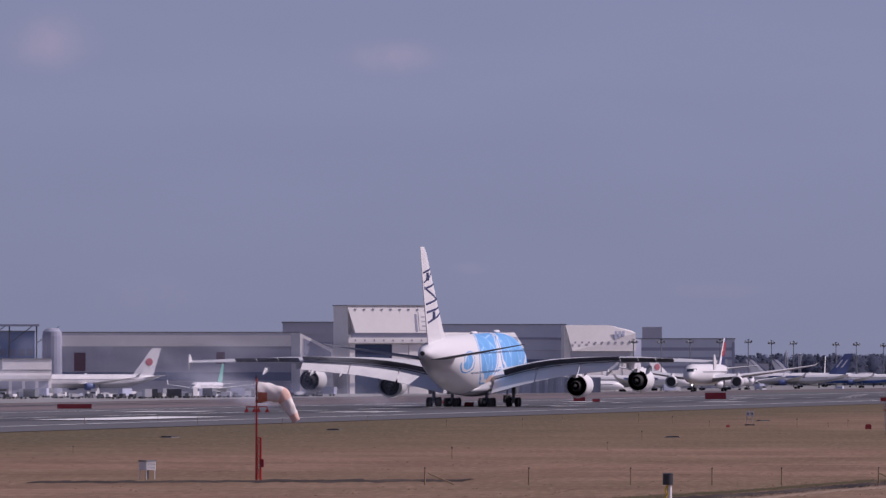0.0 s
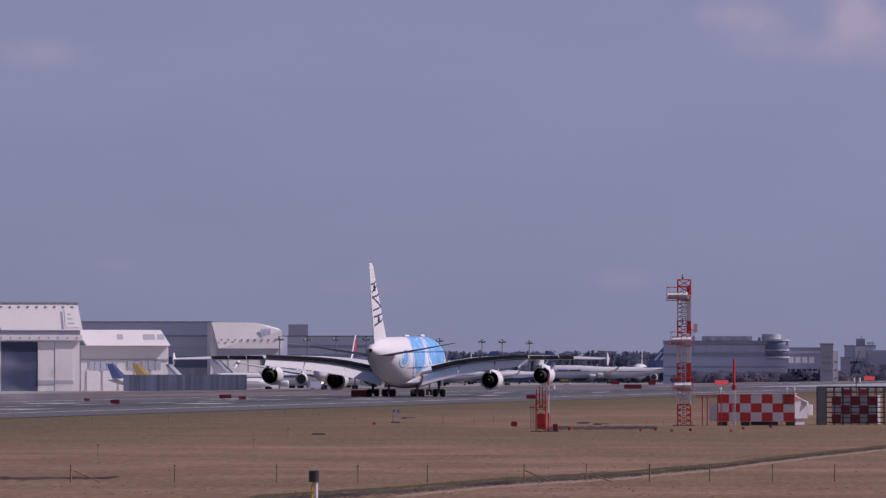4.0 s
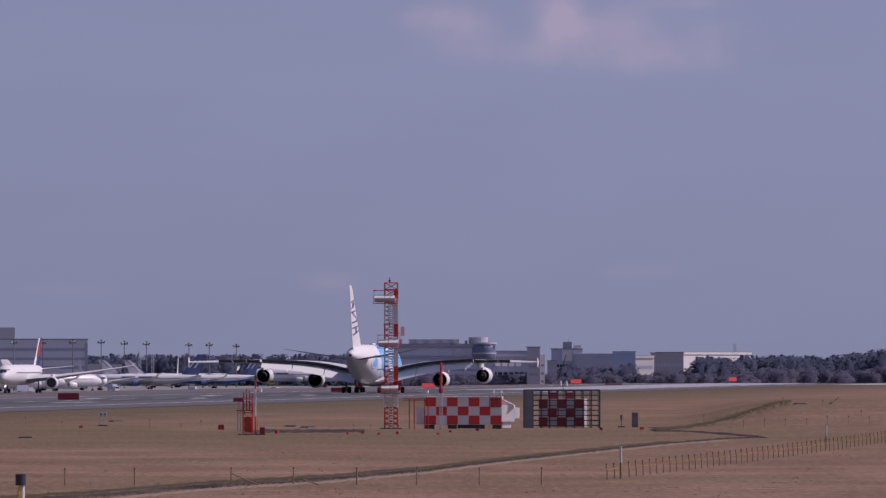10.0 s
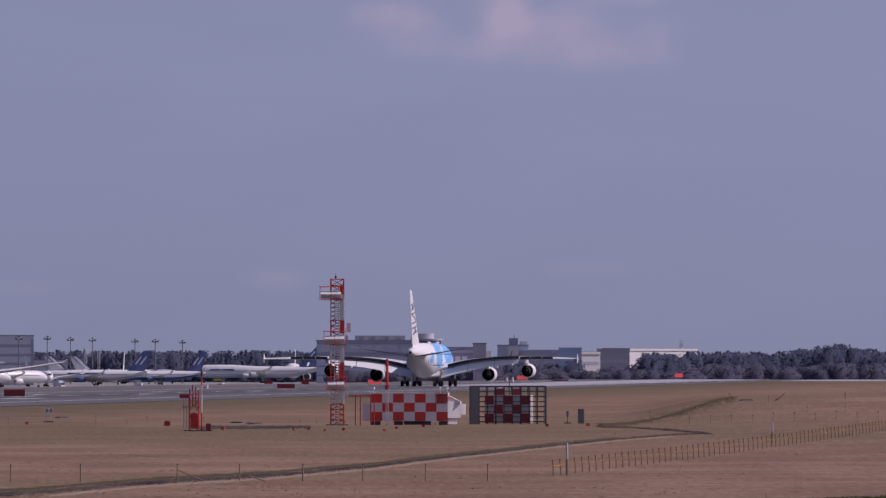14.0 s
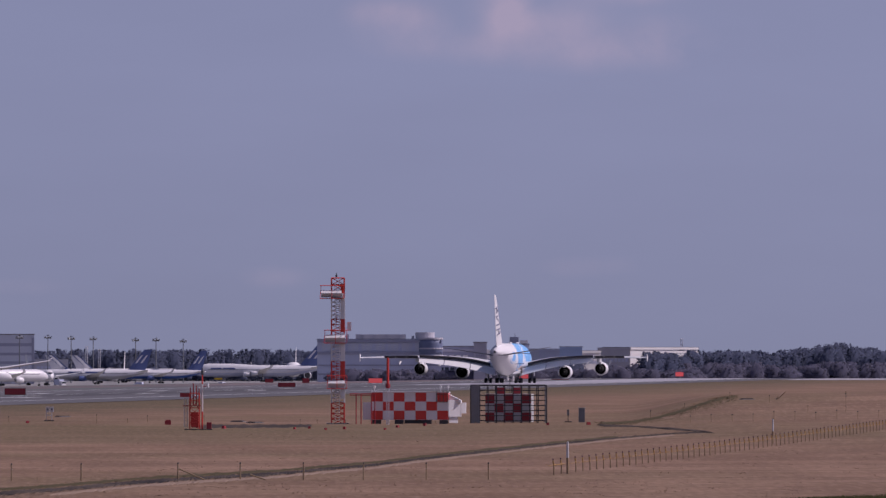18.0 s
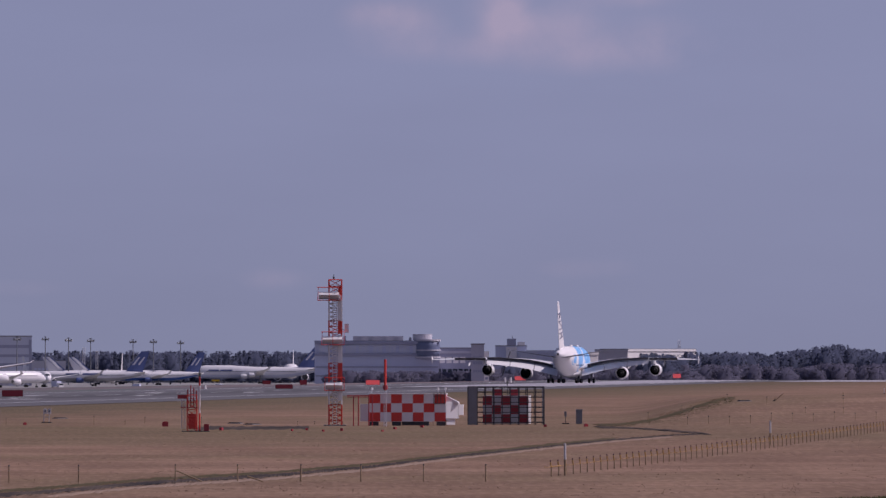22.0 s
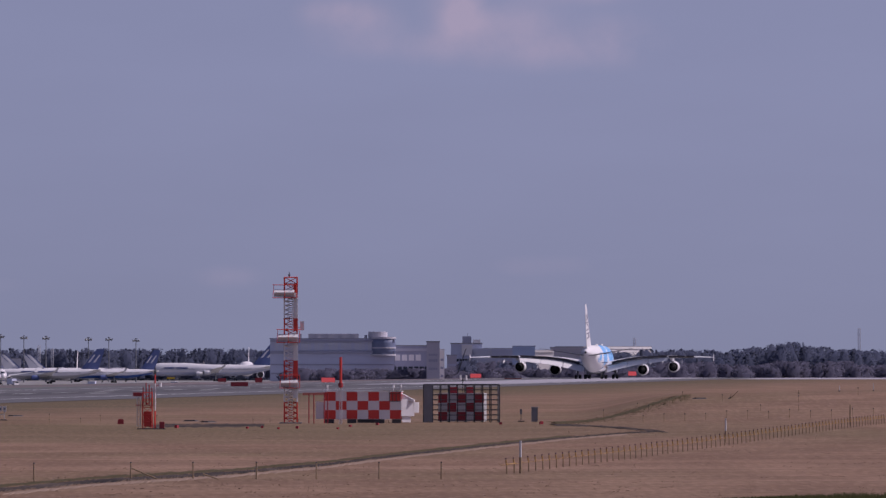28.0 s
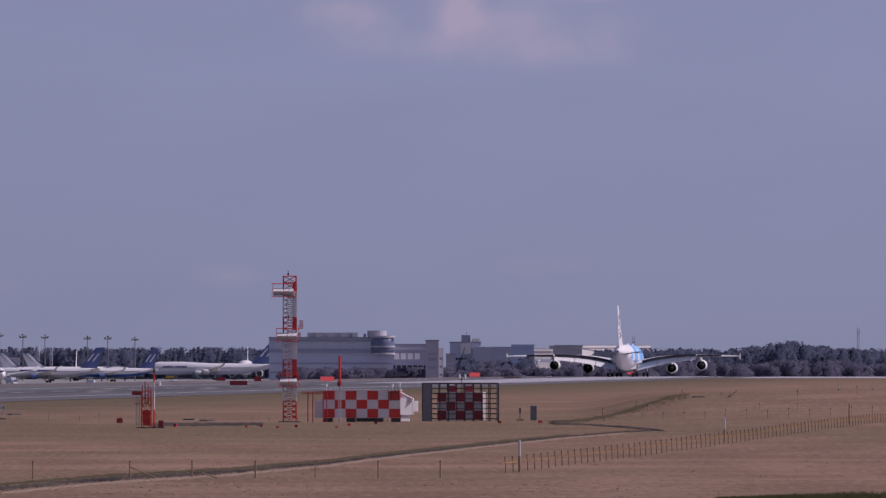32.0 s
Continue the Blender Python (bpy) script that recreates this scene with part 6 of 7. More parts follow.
for a, w in ((0.40, 2.6), (0.70, 5.2), (0.86, 3.2)):
    y0, y1 = (-2.5 + 2.5 * z / 6.6 for z in (2.6, 4.8))
    part("fascia_mark", loft(fresh(), [[(W * a, y - 0.1, z), (W * a + w, y - 0.1, z), (W * a + w, y - 0.01, z), (W * a, y - 0.01, z)] for y, z in ((y0, H + 2.4), (y1, H + 4.6))]), plaster_grey, o, "plain grey mark")
hall("rear_hangar", -1066, -828, 3800, 70, 571, BASE, "large dark-roofed grey hangar behind", hazy_pale_blue, features=(("fascia", 0, 1, 23.8, 24.8, hazy_dark, 0.5, 1), ("ledge", 0, 1, 18.6, 18.9, plaster_grey, 0.25, 1), ("window_band", 0.42, 0.995, 9.6, 14.6, band_blue, 0.3, 1), ("window_post", 0.40, 1.0, 9.6, 14.6, plaster_grey, 0.1, 1), ("door_leaf", 0.42, 0.995, 0, 9.2, plaster_mid, 0.25, 4)))


def end_hangar():
    d = 3780
    k = d / STEP
    x, y = at(-828, d)
    o = thing("end_hangar", (x, y, BASE), "pale hangar front with a leaning fascia and dark doors", "hangar", turn=22)
    W, H, low = 120 * k * 1.068, rise(571, d) - BASE, rise(617, d) - BASE
    part("lower_block", box(fresh(), 2.5, W, 0.5, 6, -0.3, low), plaster_grey, o)
    part("upper_block", loft(fresh(), [[(2.6, -1.5, low), (W, -1.5, low), (W, -1.5, low + 8.2), (W - 1.5, -0.6, H - 2.6), (W * 0.62, 0, H), (-0.4, 0, H)], [(2.6, 6, low), (W, 6, low), (W, 6, low + 8.2), (W - 1.5, 6, H - 2.6), (W * 0.62, 6, H), (-0.4, 6, H)]]), plaster, o, "pale upper storey")
    part("inner_wall", box(fresh(), -0.6, 3.0, 1.0, 5.5, -0.3, H - 0.3), plaster, o)
    for i in range(9):
        xx = 4 + (W - 7) * i / 8
        part("vent", box(fresh(), xx - 0.5, xx + 0.3, -1.75, -1.5, low + 3.5, low + 4.4), hazy_dark, o)
    for i in range(3):
        part("fascia_mark", box(fresh(), W * 0.69 + i * 1.8, W * 0.69 + i * 1.8 + 1.3, -1.72, -1.5, low + 5.6 + 0.7 * i, low + 9.2), hazy_blue, o, "plain pale blue mark")
    part("side_block", box(fresh(), W, W + 3.6, 1, 12, -0.3, low + 5.5), hazy_blue, o)
    for i in range(6):
        part("sliding_door", box(fresh(), 3 + (W - 4) * i / 6, 3 + (W - 4) * (i + 0.95) / 6, 0.2 - 0.2 * (i % 2), 0.497, 0, low - 4.5), plaster, o, "pale sliding door leaf")


end_hangar()
for b0, b1, v, dp, lb in ((-704, -530, 596, 40, "long pale grey office block with dark window bands"),):
    o, W, H = hall("office_block", b0, b1, 4150, dp, v, BASE, lb, hazy_pale_blue, features=(
        ("window_band", 0.04, 0.99, 10.2, 11.6, hazy_dark, 0.1, 1), ("window_band", 0.04, 0.99, 14.6, 16.0, hazy_dark, 0.1, 1), ("window_band", 0.04, 0.99, 19.2, 20.8, hazy_dark, 0.1, 1), ("corner_column", 0.972, 1.0, 0, 23.5, hazy_dark, 0.25, 1), ("stair_shaft", 0.0, 0.035, 0, 24.5, hazy_dark, 0.6, 1), ("plinth", 0.04, 0.97, 0, 6.0, plaster_grey, 0.15, 5)))
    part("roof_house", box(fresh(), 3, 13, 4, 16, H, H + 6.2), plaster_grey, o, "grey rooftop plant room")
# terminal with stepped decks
o, W, H = hall("terminal", -30, 190, 4250, 60, 604, BASE, "long grey terminal building with stepped glazed decks", hazy_blue, cap=0.3, features=(
    ("roof_deck", 0, 1, 21.4, 22.7, hazy_dark, 1.2, 1), ("upper_wall", 0.02, 0.99, 16.9, 21.1, hazy_pale_blue, 0.3, 9), ("ledge", 0, 1, 15.2, 16.6, hazy_dark, 0.9, 1), ("lower_glazing", 0.02, 0.98, 1.5, 13.6, hazy_blue, 0.2, 12)))
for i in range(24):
    part("mullion", box(fresh(), W * (0.03 + 0.95 * i / 24), W * (0.03 + 0.95 * i / 24) + 0.4, -0.45, -0.31, 16.9, 21.1), hazy_blue, o)
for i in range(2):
    part("floor_band", box(fresh(), 0.5, W - 0.5, -0.6, -0.21, 4.6 + 4.6 * i, 5.3 + 4.6 * i), hazy_dark, o)
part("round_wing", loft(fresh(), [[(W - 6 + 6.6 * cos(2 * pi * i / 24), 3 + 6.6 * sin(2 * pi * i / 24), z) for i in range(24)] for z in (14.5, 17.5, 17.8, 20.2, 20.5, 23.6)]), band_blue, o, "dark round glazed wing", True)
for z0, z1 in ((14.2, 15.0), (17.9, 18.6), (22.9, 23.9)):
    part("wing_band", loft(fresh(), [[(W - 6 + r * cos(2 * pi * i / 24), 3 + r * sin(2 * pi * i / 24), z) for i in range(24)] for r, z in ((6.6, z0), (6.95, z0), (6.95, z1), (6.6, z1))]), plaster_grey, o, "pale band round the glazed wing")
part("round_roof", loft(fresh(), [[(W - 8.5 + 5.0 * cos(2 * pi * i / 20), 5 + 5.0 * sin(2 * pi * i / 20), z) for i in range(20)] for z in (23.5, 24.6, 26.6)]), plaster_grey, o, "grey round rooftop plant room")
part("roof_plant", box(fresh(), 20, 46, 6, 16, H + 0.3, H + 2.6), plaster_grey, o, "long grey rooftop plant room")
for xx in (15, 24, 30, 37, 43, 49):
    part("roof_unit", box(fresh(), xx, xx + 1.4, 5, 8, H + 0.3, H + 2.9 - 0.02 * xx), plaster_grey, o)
hall("pier", 130, 262, 4300, 30, 617, BASE, "pier building with a pale upper wall", hazy_dark, features=(("pale_wall", 0.36, 0.82, 11.6, 14.8, plaster, 0.2, 5), ("roof_edge", 0, 1, 16.6, 18.0, plaster_grey, 0.8, 1), ("window", 0.05, 0.93, 6, 8.5, glass_dark, 0.25, 12), ("window", 0.05, 0.93, 1, 3.5, hazy_blue, 0.25, 12)))
o, W, H = hall("control_block", 247, 270, 4050, 12, 610, BASE, "narrow grey concrete tower block", plaster_grey, features=(("window", 0.15, 0.85, 11, 12.4, hazy_dark, 0.1, 4), ("window", 0.15, 0.85, 7, 8.2, hazy_dark, 0.1, 4), ("window", 0.15, 0.85, 14, 15, hazy_dark, 0.1, 4)))
part("stair_wing", box(fresh(), W, W + 2.4, 1.5, 8, -0.3, H - 3.4), plaster, o, "pale stair wing")
for k in range(3):
    part("stair_slot", box(fresh(), W + 0.5, W + 1.9, 1.4, 1.497, 3.5 + 4 * k, 4.6 + 4 * k), hazy_dark, o)
o, W, H = hall("city_block", 290, 345, 4600, 18, 613, BASE, "blue-grey office block with a rooftop house", hazy_blue, features=(("window", 0.08, 0.92, 3, 4.6, glass_dark, 0.1, 9), ("window", 0.08, 0.92, 7, 8.6, glass_dark, 0.1, 9), ("window", 0.08, 0.92, 11, 12.6, glass_dark, 0.1, 9)))
part("roof_house", box(fresh(), 6.5, 11.5, 3, 9, H + 0.5, H + 4.2), hazy_dark, o)
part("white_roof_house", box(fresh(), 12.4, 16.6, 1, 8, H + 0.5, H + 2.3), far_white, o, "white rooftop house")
part("low_wing", box(fresh(), 13.0, 23.0, -2.0, -0.02, -0.3, H - 2.6), hazy_pale_blue, o, "pale blue front wing")
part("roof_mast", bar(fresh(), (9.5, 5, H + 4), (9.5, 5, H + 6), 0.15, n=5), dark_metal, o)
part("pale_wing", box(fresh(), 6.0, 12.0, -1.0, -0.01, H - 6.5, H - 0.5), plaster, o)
# the warehouse's end block is grey because its shade is put into the colour
for b0, b1, d, v, wl, lb in ((345, 402, 4650, 622, hazy_blue, "low blue-grey works building"), (399, 439, 4500, 618, sky_blue, "pale blue square office block"), (437, 472, 4550, 625, plaster, "pale low office block"),
                             (466, 524, 4600, 620, plaster_grey, "end of a long warehouse, coloured grey for its shaded side"), (524, 645, 4620, 619, far_white, "long pale warehouse with few windows"), (205, 250, 4650, 622, hazy_dark, "dark low building behind the pier"),
                             (-530, -470, 4600, 640, plaster_grey, "low grey cargo shed"), (-470, 0, 4800, 648, hazy_pale_blue, "long low blue-grey cargo building"), (283, 300, 4400, 634, plaster_grey, "small grey flat-roofed shed")):
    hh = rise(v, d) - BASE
    hall("works_building", b0, b1, d, 24, v, BASE, lb, wl, turn=40 if wl is far_white else 24 if wl is plaster else 0, features=(("parapet", 0, 1, hh - 1.0, hh + 0.2, wl, 0.4, 1), ("window", 0.1, 0.9, hh * 0.2, hh * 0.3, plaster_grey, 0.1, 10)) if wl is far_white else (("window", 0.06, 0.94, hh * 0.25, hh * 0.36, hazy_blue, 0.1, 8), ("window", 0.06, 0.94, hh * 0.6, hh * 0.7, hazy_blue, 0.1, 8), ("parapet", 0, 1, hh - 1.0, hh + 0.2, wl, 0.4, 1)))
# jib crane
x, y = at(297, 4100)
c = thing("jib_crane", (x, y, BASE), "thin dark jib crane beside the tower block", "crane")
part("jib", bar(fresh(), (0, 0, 1), (5.5, 0, 17.5), 0.35, 0.2, n=5), dark_metal, c)
part("cab", box(fresh(), -1.6, 1.2, -1, 1, 0, 2.6), dark_metal, c)


# ------------------------------------------------------------------ apron lights
def apron_lights():
    first = None
    for b, d, v in ((-709, 3690, 598), (-660, 3800, 598), (-609, 3900, 598), (-556, 4000, 598), (-506, 4300, 598), (-465, 4320, 600), (-426, 4350, 601), (-351, 4380, 603), (-315, 4400, 603), (-267, 4420, 605)):
        x, y = at(b, d)
        top = rise(v, d) - BASE
        if first is None:
            ref = top
            first = thing("apron_light", (x, y, BASE), "tall apron floodlight mast with a cluster of lamps", "floodlight", "apron floodlights")
            part("mast", bar(fresh(), (0, 0, 0), (0, 0, top), 0.36, 0.2, n=8), grey_metal, first)
            part("crown", bar(fresh(), (0, 0, top - 1.2), (0, 0, top - 0.8), 1.2, n=12), dark_metal, first)
            part("top_ring", bar(bar(fresh(), (0, 0, top - 0.8), (0, 0, top + 0.7), 0.16, n=6), (0, 0, top + 0.2), (0, 0, top + 0.45), 0.75, n=10), dark_metal, first)
            for k in range(10):
                a = 2 * pi * k / 10
                part("lamp", bar(fresh(), (1.25 * cos(a), 1.25 * sin(a), top - 0.7 - 0.25 * (k % 2)), (1.95 * cos(a), 1.95 * sin(a), top - 1.15 + 0.9 * (k % 2)), 0.28, 0.36, n=6), grey_metal, first)
        else:
            m = copy_thing(first, pose(x, y, BASE, 0, 0, 17 * b))
            m.scale = (1, 1, top / ref)
    for b, d, v in ((-438, 4500, 616), (-415, 4550, 622), (615, 4700, 603), (1012, 4700, 586)):
        x, y = at(b, d)
        top = rise(v, d) - BASE
        s = thing("radio_mast", (x, y, BASE), "thin distant lattice mast", "mast")
        lattice("lattice_body", s, -0.6, 0.6, -0.6, 0.6, 0, top, 12, jet_white, 0.08)
        part("platform", box(fresh(), -0.9, 0.9, -0.9, 0.9, top - 3.2, top - 2.9), jet_white, s)


apron_lights()


# ------------------------------------------------------------------ signs along the runway
def runway_signs():
    for b, v, w, h, mat in ((73, 682, 24, 9, lit_red), (334, 674, 19, 8, lit_red), (611, 670, 14, 8, lit_red), (-564, 703, 36, 12, dull_red), (-1698, 720, 60, 9, dull_red),
                            (-1000, 716, 15, 8, dull_red), (-84, 689, 30, 8, dull_red), (-115, 681, 14, 7, dull_red), (-50, 682, 12, 9, dull_red), (-775, 708, 12, 6, dull_red),
                            (-805, 707, 20, 8, dull_red), (-1050, 711, 8, 5, red_paint), (-205, 676, 14, 4, yellow_paint), (400, 676, 30, 2, dull_red)):
        d = min(2900.0, 94250.0 / (v - 640))
        x, y = at(b, d)
        z, k = max(ground_z(x, y), rise(v, d)), d / STEP
        s = thing("runway_sign", (x, y, z), "glowing red airfield guidance board on short legs" if mat is lit_red else "red airfield guidance board on short legs" if mat is not yellow_paint else "low yellow barrier on the apron", "airfield sign", "airfield boards")
        part("board", box(fresh(), -w * k / 2, w * k / 2, -0.15, 0.15, 0.15, h * k), mat, s)
        part("back_frame", box(fresh(), -w * k / 2 - 0.06, w * k / 2 + 0.06, 0.15, 0.22, 0.1, h * k + 0.05), dark_metal, s)
        for xx in (-w * k * 0.35, w * k * 0.35):
            part("leg", bar(fresh(), (xx, 0.1, -0.6), (xx, 0.1, 0.2), 0.06, n=5), grey_metal, s)


runway_signs()


# ------------------------------------------------------------------ ground vehicles on the apron
def vehicle(b, d, kind, paint, turn):
    x, y = at(b, d)
    z = ground_z(x, y) + 0.1
    s = thing("service_truck" if kind == "truck" else "baggage_cart" if kind == "cart" else "service_van", (x, y, z),
              {"truck": "box-bodied apron service truck", "cart": "low baggage cart on the apron", "van": "small apron service van"}[kind], "vehicle", "apron vehicles", turn=turn)
    L, H, W = {"truck": (7.5, 3.4, 2.4), "cart": (3.2, 1.7, 1.6), "van": (4.6, 2.1, 1.8)}[kind]
    if kind == "truck":
        part("cargo_box", box(fresh(), -W / 2, W / 2, -L / 2, L * 0.2, 0.8, H), paint, s)
        part("cab", box(fresh(), -W / 2 + 0.1, W / 2 - 0.1, L * 0.22, L / 2, 0.5, 2.4), white_metal, s)
        part("windscreen", box(fresh(), -W / 2 + 0.2, W / 2 - 0.2, L / 2, L / 2 + 0.03, 1.4, 2.2), glass_dark, s)
    elif kind == "cart":
        part("tray", box(fresh(), -W / 2, W / 2, -L / 2, L / 2, 0.5, 0.65), grey_metal, s)
        part("load", box(fresh(), -W / 2 + 0.1, W / 2 - 0.1, -L / 2 + 0.1, L / 2 - 0.1, 0.65, H), paint, s)
    else:
        part("body", loft(fresh(), [[(sx * W / 2, yy, zz) for yy, zz in ((-L / 2, 0.4), (L / 2, 0.4), (L / 2, 1.1), (L * 0.3, 1.25), (L * 0.16, H), (-L / 2, H))] for sx in (-1, 1)]), paint, s)
        part("windscreen", box(fresh(), -W / 2 + 0.1, W / 2 - 0.1, L * 0.2, L * 0.27, 1.3, 1.9), glass_dark, s)
    for xx in (-W / 2, W / 2):
        for yy in (-L * 0.32, L * 0.32):
            part("wheel", bar(fresh(), (xx - 0.12, yy, 0.4), (xx + 0.12, yy, 0.4), 0.42, n=10), tyre_black, s)


rnd = random.Random(21)
for i in range(64):
    b = -1835 + i * 9.2 + rnd.uniform(-3, 3)
    vehicle(b, 2880 + rnd.uniform(0, 160), rnd.choice(("truck", "cart", "cart", "van", "truck")), rnd.choice((white_metal, grey_metal, dark_metal, hazy_blue, hazy_dark, dull_white, dark_metal, grey_metal)), rnd.uniform(0, 360))
vehicle(-1570, 2780, "truck", white_metal, 15)
for i in range(4):
    b = -640 + i * 150 + rnd.uniform(-8, 8)
    vehicle(b, 3300 + rnd.uniform(0, 500), rnd.choice(("truck", "cart", "van")), rnd.choice((dull_white, grey_metal, hazy_blue)), rnd.uniform(0, 360))


# ------------------------------------------------------------------ far woods
def woods(name, spots, material, label, seed):
    """Many small trees in one mesh: tapered trunks, and crowns of small leaf sprays and clumps."""
    rnd = random.Random(seed)
    verts, faces, soft = [], [], []
    octa = ((0, 1, 2), (0, 2, 3), (0, 3, 4), (0, 4, 1), (5, 2, 1), (5, 3, 2), (5, 4, 3), (5, 1, 4))
    for x, y, z, h, w, conifer in spots:
        n0 = len(verts)
        for k in range(5):
            a = 2 * pi * k / 5
            verts.append((x + 0.3 * cos(a), y + 0.3 * sin(a), z - 0.5))
        verts.append((x, y, z + h * 0.8))
        for k in range(5):
            faces.append((n0 + k, n0 + (k + 1) % 5, n0 + 5))
        # a closed core, with clumps all over it
        n0 = len(verts)
        for j in range(5):
            zz = (0.1, 0.3, 0.55, 0.8, 0.97)[j]
            rr = w * 0.5 * ((1.02 - zz) * 0.7 if conifer else (0.5, 0.74, 0.76, 0.55, 0.16)[j])
            for k in range(7):
                a, q = 2 * pi * k / 7, rr * rnd.uniform(0.75, 1.1)
                verts.append((x + q * cos(a), y + q * sin(a), z + h * (zz + rnd.uniform(-0.03, 0.03))))
        for j in range(4):
            for k in range(7):
                faces.append((n0 + 7 * j + k, n0 + 7 * j + (k + 1) % 7, n0 + 7 * j + 7 + (k + 1) % 7, n0 + 7 * j + 7 + k))
        for k in range(260):
            f = rnd.random() ** 0.8
            zz = 0.06 + 0.93 * f
            if conifer:
                r = w * 0.5 * (1.03 - zz) * rnd.uniform(0.6, 1.2)
            else:
                r = w * 0.5 * math.sqrt(max(0.04, 1 - ((zz - 0.52) / 0.5) ** 2)) * rnd.uniform(0.66, 1.14)
            a = rnd.uniform(0, 2 * pi)
            cx, cy, cz = x + r * cos(a), y + r * sin(a), z + h * zz
            n0, big = len(verts), k % 9 == 0
            s = rnd.uniform(0.5, 0.95) if big else rnd.uniform(0.35, 0.75)
            if big:
                for px, py, pz in ((0, 0, 1), (1, 0, 0), (0, 1, 0), (-1, 0, 0), (0, -1, 0), (0, 0, -1)):
                    verts.append((cx + s * (px + rnd.uniform(-0.4, 0.4)), cy + s * (py + rnd.uniform(-0.4, 0.4)), cz + s * (pz + rnd.uniform(-0.4, 0.4)) * 0.8))
                faces.extend(tuple(n0 + i for i in f3) for f3 in octa)
            else:
                for q in range(3):
                    verts.append((cx + s * rnd.uniform(-1, 1), cy + s * rnd.uniform(-1, 1), cz + s * rnd.uniform(-1, 1)))
                faces.append((n0, n0 + 1, n0 + 2))
        while len(soft) < len(verts):
            p = verts[len(soft)]
            soft.append(Vector((0.9 * (p[0] - x) / w, 0.9 * (p[1] - y) / w - 0.55, 0.2 + 0.55 * (p[2] - z) / h)).normalized())
    me = bpy.data.meshes.new(name)
    me.from_pydata(verts, [], faces)
    me.materials.append(material)
    me.polygons.foreach_set("use_smooth", [True] * len(me.polygons))
    me.normals_split_custom_set_from_vertices(soft)
    return tagged(new(name, me), label, "trees", kind="stuff")


def tree_line(b0, b1, d0, d1, v0, v1, count, seed, conifers=0.3, bump=None):
    rnd = random.Random(seed)
    out = []
    for i in range(count):
        b, d = rnd.uniform(b0, b1), rnd.uniform(d0, d1)
        x, y = at(b, d)
        v = rnd.uniform(v0, v1)
        if bump:
            v -= bump[2] * exp(-((b - bump[0]) / bump[1]) ** 2)
        if rnd.random() < 0.45:
            v += rnd.uniform(3, 14)
        h = max(3.0, rise(v, d) - BASE)
        con = rnd.random() < conifers
        out.append((x, y, BASE, h, rnd.uniform(5, 8) if con else rnd.uniform(8, 13), con))
    return out


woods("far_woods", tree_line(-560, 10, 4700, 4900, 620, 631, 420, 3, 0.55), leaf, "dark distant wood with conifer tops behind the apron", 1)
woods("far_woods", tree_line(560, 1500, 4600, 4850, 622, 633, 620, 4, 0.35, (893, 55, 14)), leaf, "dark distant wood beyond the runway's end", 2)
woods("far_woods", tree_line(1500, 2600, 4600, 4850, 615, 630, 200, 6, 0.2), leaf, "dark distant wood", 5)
woods("far_scrub", tree_line(0, 640, 4050, 4200, 656, 663, 190, 8, 0.0), twigs_hazed, "low dark scrub before the terminal", 3)
woods("far_scrub", tree_line(300, 1100, 4400, 4600, 643, 656, 160, 9, 0.0), twigs_hazed, "low bare scrub before the distant wood", 4)
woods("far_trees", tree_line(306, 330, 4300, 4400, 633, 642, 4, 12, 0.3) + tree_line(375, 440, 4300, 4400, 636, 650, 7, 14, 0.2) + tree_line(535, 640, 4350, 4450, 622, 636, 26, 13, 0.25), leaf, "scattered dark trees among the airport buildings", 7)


# grass tufts at the near right margin
def tufts():
    rnd = random.Random(5)
    verts, faces = [], []
    for i in range(1500):
        b = rnd.uniform(760, 1120)
        d = 380 + rnd.uniform(-14, 8) * (b - 700) / 400
        x, y = at(b, d)
        for k in range(5):
            a, l = rnd.uniform(0, 2 * pi), rnd.uniform(0.1, 0.3) * min(1.0, (b - 680) / 300)
            n0 = len(verts)
            ox, oy = rnd.uniform(-0.15, 0.15), rnd.uniform(-0.15, 0.15)
            verts += [(x + ox - 0.03 * sin(a), y + oy + 0.03 * cos(a), -0.02), (x + ox + 0.03 * sin(a), y + oy - 0.03 * cos(a), -0.02), (x + ox + 0.35 * l * cos(a), y + oy + 0.35 * l * sin(a), l)]
            faces.append((n0, n0 + 1, n0 + 2))
    me = bpy.data.meshes.new("grass_tufts")
    me.from_pydata(verts, [], faces)
    me.materials.append(fresh_grass)
    tagged(new("grass_tufts", me), "fresh green grass tufts at the field's near edge", "grass", kind="stuff")


tufts()


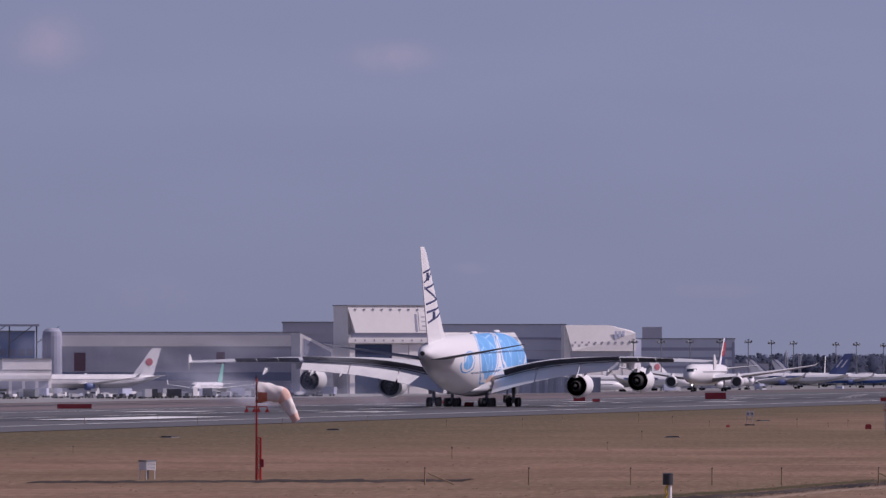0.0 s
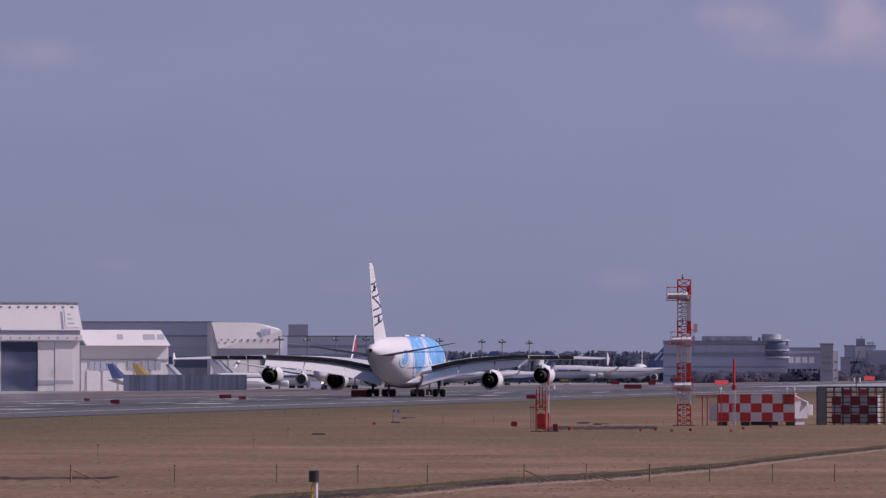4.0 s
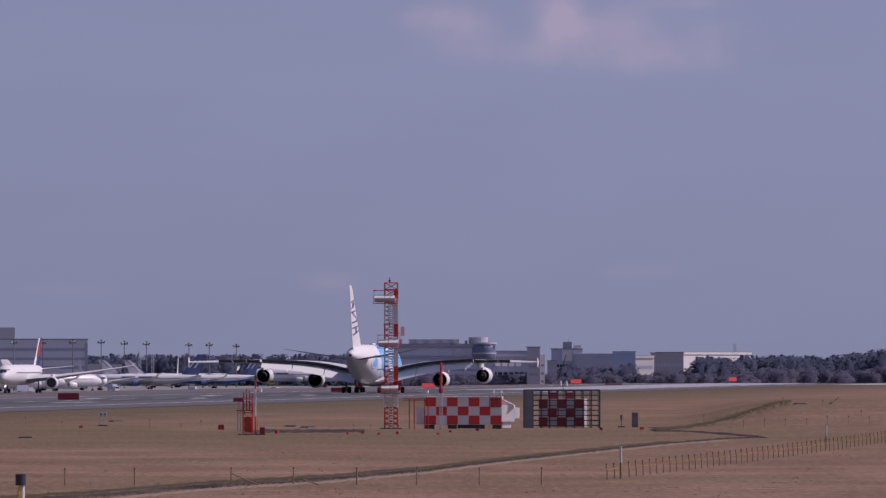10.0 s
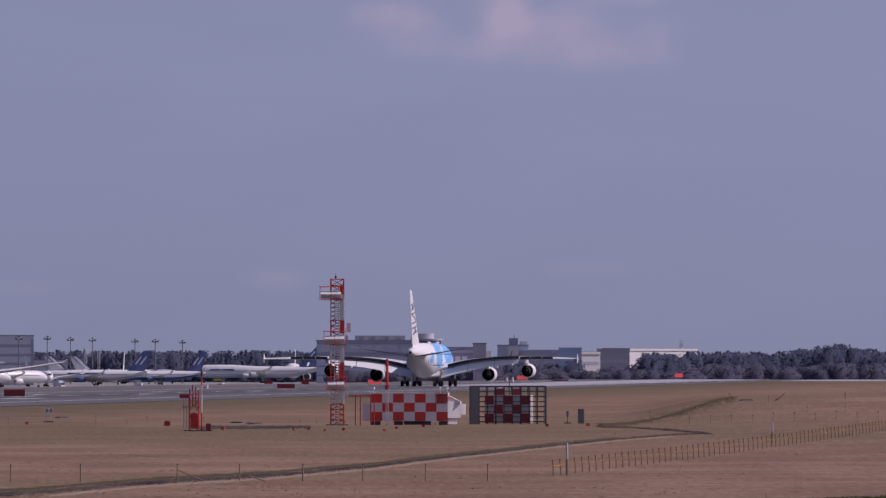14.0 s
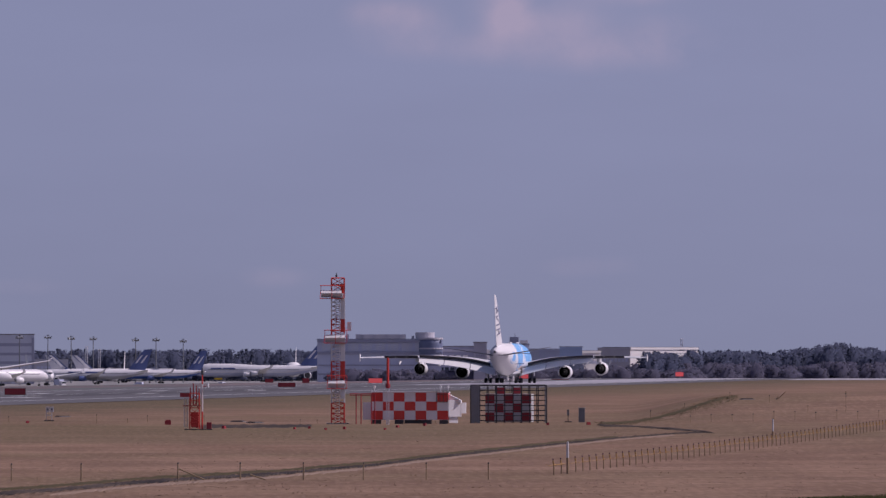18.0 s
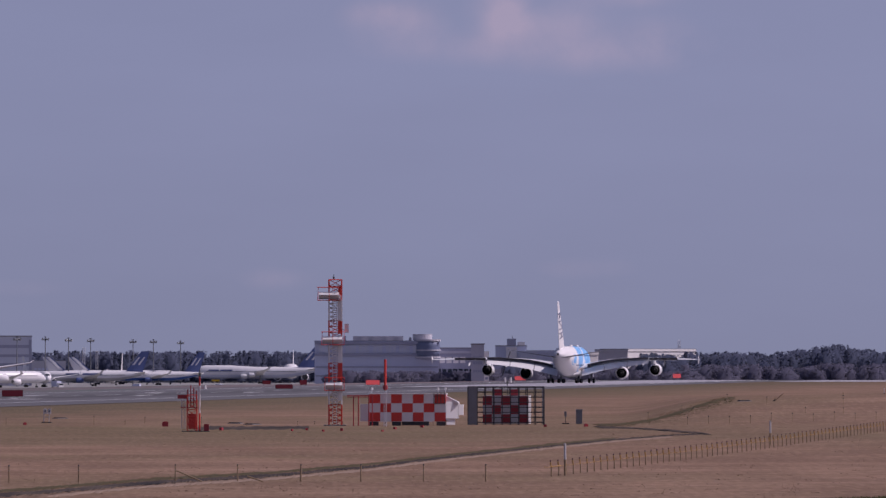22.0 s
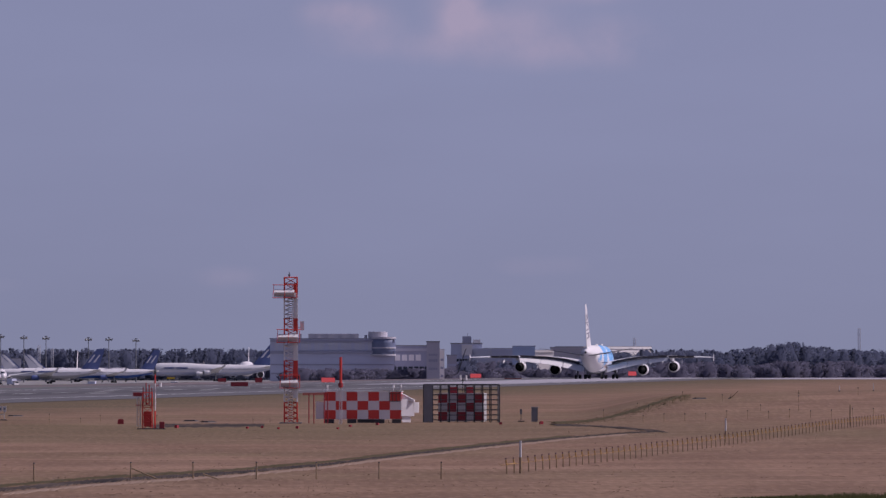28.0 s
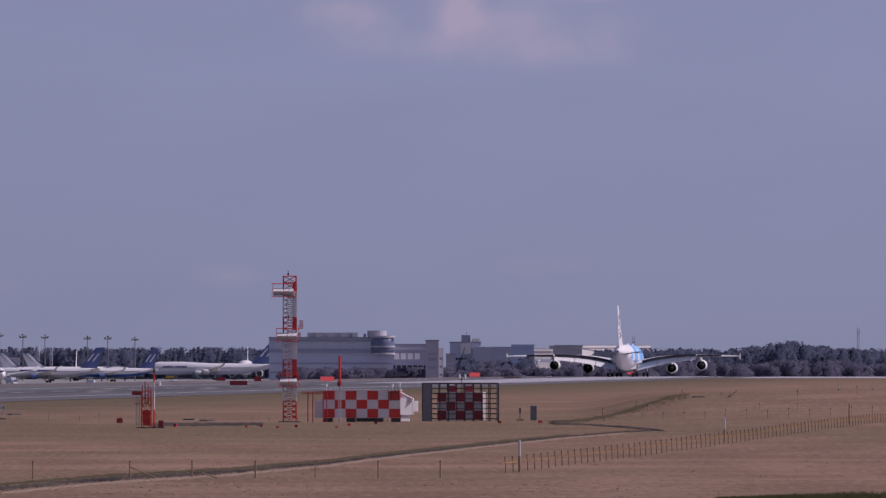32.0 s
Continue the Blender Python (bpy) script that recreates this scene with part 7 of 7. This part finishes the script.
# ------------------------------------------------------------------ tyre smoke left over the runway
def smoke_material():
    m = bpy.data.materials.new("tyre_smoke")
    m.use_nodes = True
    t = m.node_tree
    b = t.nodes["Principled BSDF"]
    b.inputs["Base Color"].default_value = (0.72, 0.74, 0.86, 1)
    b.inputs["Roughness"].default_value = 1.0
    b.inputs["Specular IOR Level"].default_value = 0.0
    tc = node(t, "ShaderNodeTexCoord")
    sp = node(t, "ShaderNodeSeparateXYZ")
    t.links.new(tc.outputs["Object"], sp.inputs[0])
    n = node(t, "ShaderNodeTexNoise")
    n.inputs["Scale"].default_value = 0.3
    n.inputs["Detail"].default_value = 4.0
    t.links.new(tc.outputs["Object"], n.inputs["Vector"])
    x, y, z = sp.outputs
    dx = calc(t, "DIVIDE", x, 19.0)
    dz = calc(t, "DIVIDE", calc(t, "SUBTRACT", z, 4.3), 4.4)
    r2 = calc(t, "ADD", calc(t, "MULTIPLY", dx, dx), calc(t, "MULTIPLY", dz, dz))
    soft = calc(t, "POWER", calc(t, "MAXIMUM", calc(t, "SUBTRACT", 1.0, r2), 0.0), 1.5)
    lump = calc(t, "MAXIMUM", calc(t, "MULTIPLY", calc(t, "SUBTRACT", n.outputs["Fac"], 0.26), 1.9), 0.0)
    a = calc(t, "MINIMUM", calc(t, "MULTIPLY", calc(t, "MULTIPLY", soft, lump), 0.34), 0.32)
    t.links.new(a, b.inputs["Alpha"])
    return m


def tyre_smoke():
    s = thing("tyre_smoke", (0, 0, 0), "thin pale tyre smoke drifting over the runway", "smoke")
    bm = fresh()
    grid = [[bm.verts.new((-19 + 38 * i / 16, 1.6 * sin(i * 0.9) + 1.1 * sin(j * 1.3 + i * 0.4), -1.0 + 10.2 * j / 8)) for j in range(9)] for i in range(17)]
    for i in range(16):
        for j in range(8):
            bm.faces.new((grid[i][j], grid[i + 1][j], grid[i + 1][j + 1], grid[i][j + 1]))
    sheet = finish(bm, "wisp", smoke_material(), True)
    for k, (along, q, size, up) in enumerate(((-34, 24, 0.5, -0.9), (-75, -2, 0.8, -0.6), (-120, 6, 1.0, 0.8), (-165, -3, 1.05, 0.8), (-225, 8, 1.1, 0.8), (14, 34, 0.55, -0.9))):
        x, y = on_run(along, q)
        w = new("wisp", sheet)
        w.parent = s
        w.matrix_basis = pose(x, y, 0.2 + up, -12, 0, 6 * k - 12) @ Matrix.Diagonal((size, size, size * 1.05, 1))
    return s


smoke = tyre_smoke()


# ------------------------------------------------------------------ what moves
def motions():
    # distance along the runway and nose-up pitch of the landing airliner
    run = [(0, -2.0, 0.9), (1, 65.0, 0.75), (2, 131.8, 0.6), (3, 198.5, 0.45), (4, 265.0, 0.3), (5, 331.0, 0.2), (6, 396.5, 0.12), (7, 460.5, 0.05), (8, 522.5, 0),
           (9, 581.0, 0), (10, 637.5, 0), (11, 692.5, 0), (12, 746.5, 0), (13, 799.8, 0), (14, 851.5, 0), (15, 901.0, 0), (16, 949.0, 0), (17, 995.5, 0), (18, 1043.5, 0),
           (19, 1089.8, 0), (20, 1135, 0), (21, 1178.5, 0), (22, 1221.0, 0), (23, 1262.5, 0), (24, 1302.2, 0), (25, 1340.5, 0), (26, 1380.0, 0), (27, 1416.5, 0),
           (28, 1452.0, 0), (29, 1487.4, 0), (30, 1519.5, 0), (31, 1548, 0), (32, 1573.5, 0)]
    def crab(t):
        return 0.3 * max(0.0, 1 - t)   # it still lands a little askew, and straightens

    def off(t):
        return -0.86 * max(0.0, min(1.0, (9 - t) / 4.5))   # slightly beside the centreline at first
    walk(airliner, [(t, pose(*on_run(s, off(t)), 0.06, 0, 0, crab(t) - math.degrees(RUN_A)) @ pose(0, 0, 0, p, 0, 0)) for t, s, p in run])
    walk(smoke, [(t, pose(-0.25 * t, 0.5 * t, 0.12 * t)) for t in (0, 8, 16, 24, 32)])

    # the other airliner, taxiing back towards the runway's start
    walk(jet_taxi, [(t, pose(*on_run(1231 - 6.8 * t, 172.3), -0.0148 * 127.3 + 0.1, 0, 0, 180 - math.degrees(RUN_A))) for t in (0, 4, 8, 12, 16, 20, 24, 28, 32)])


motions()
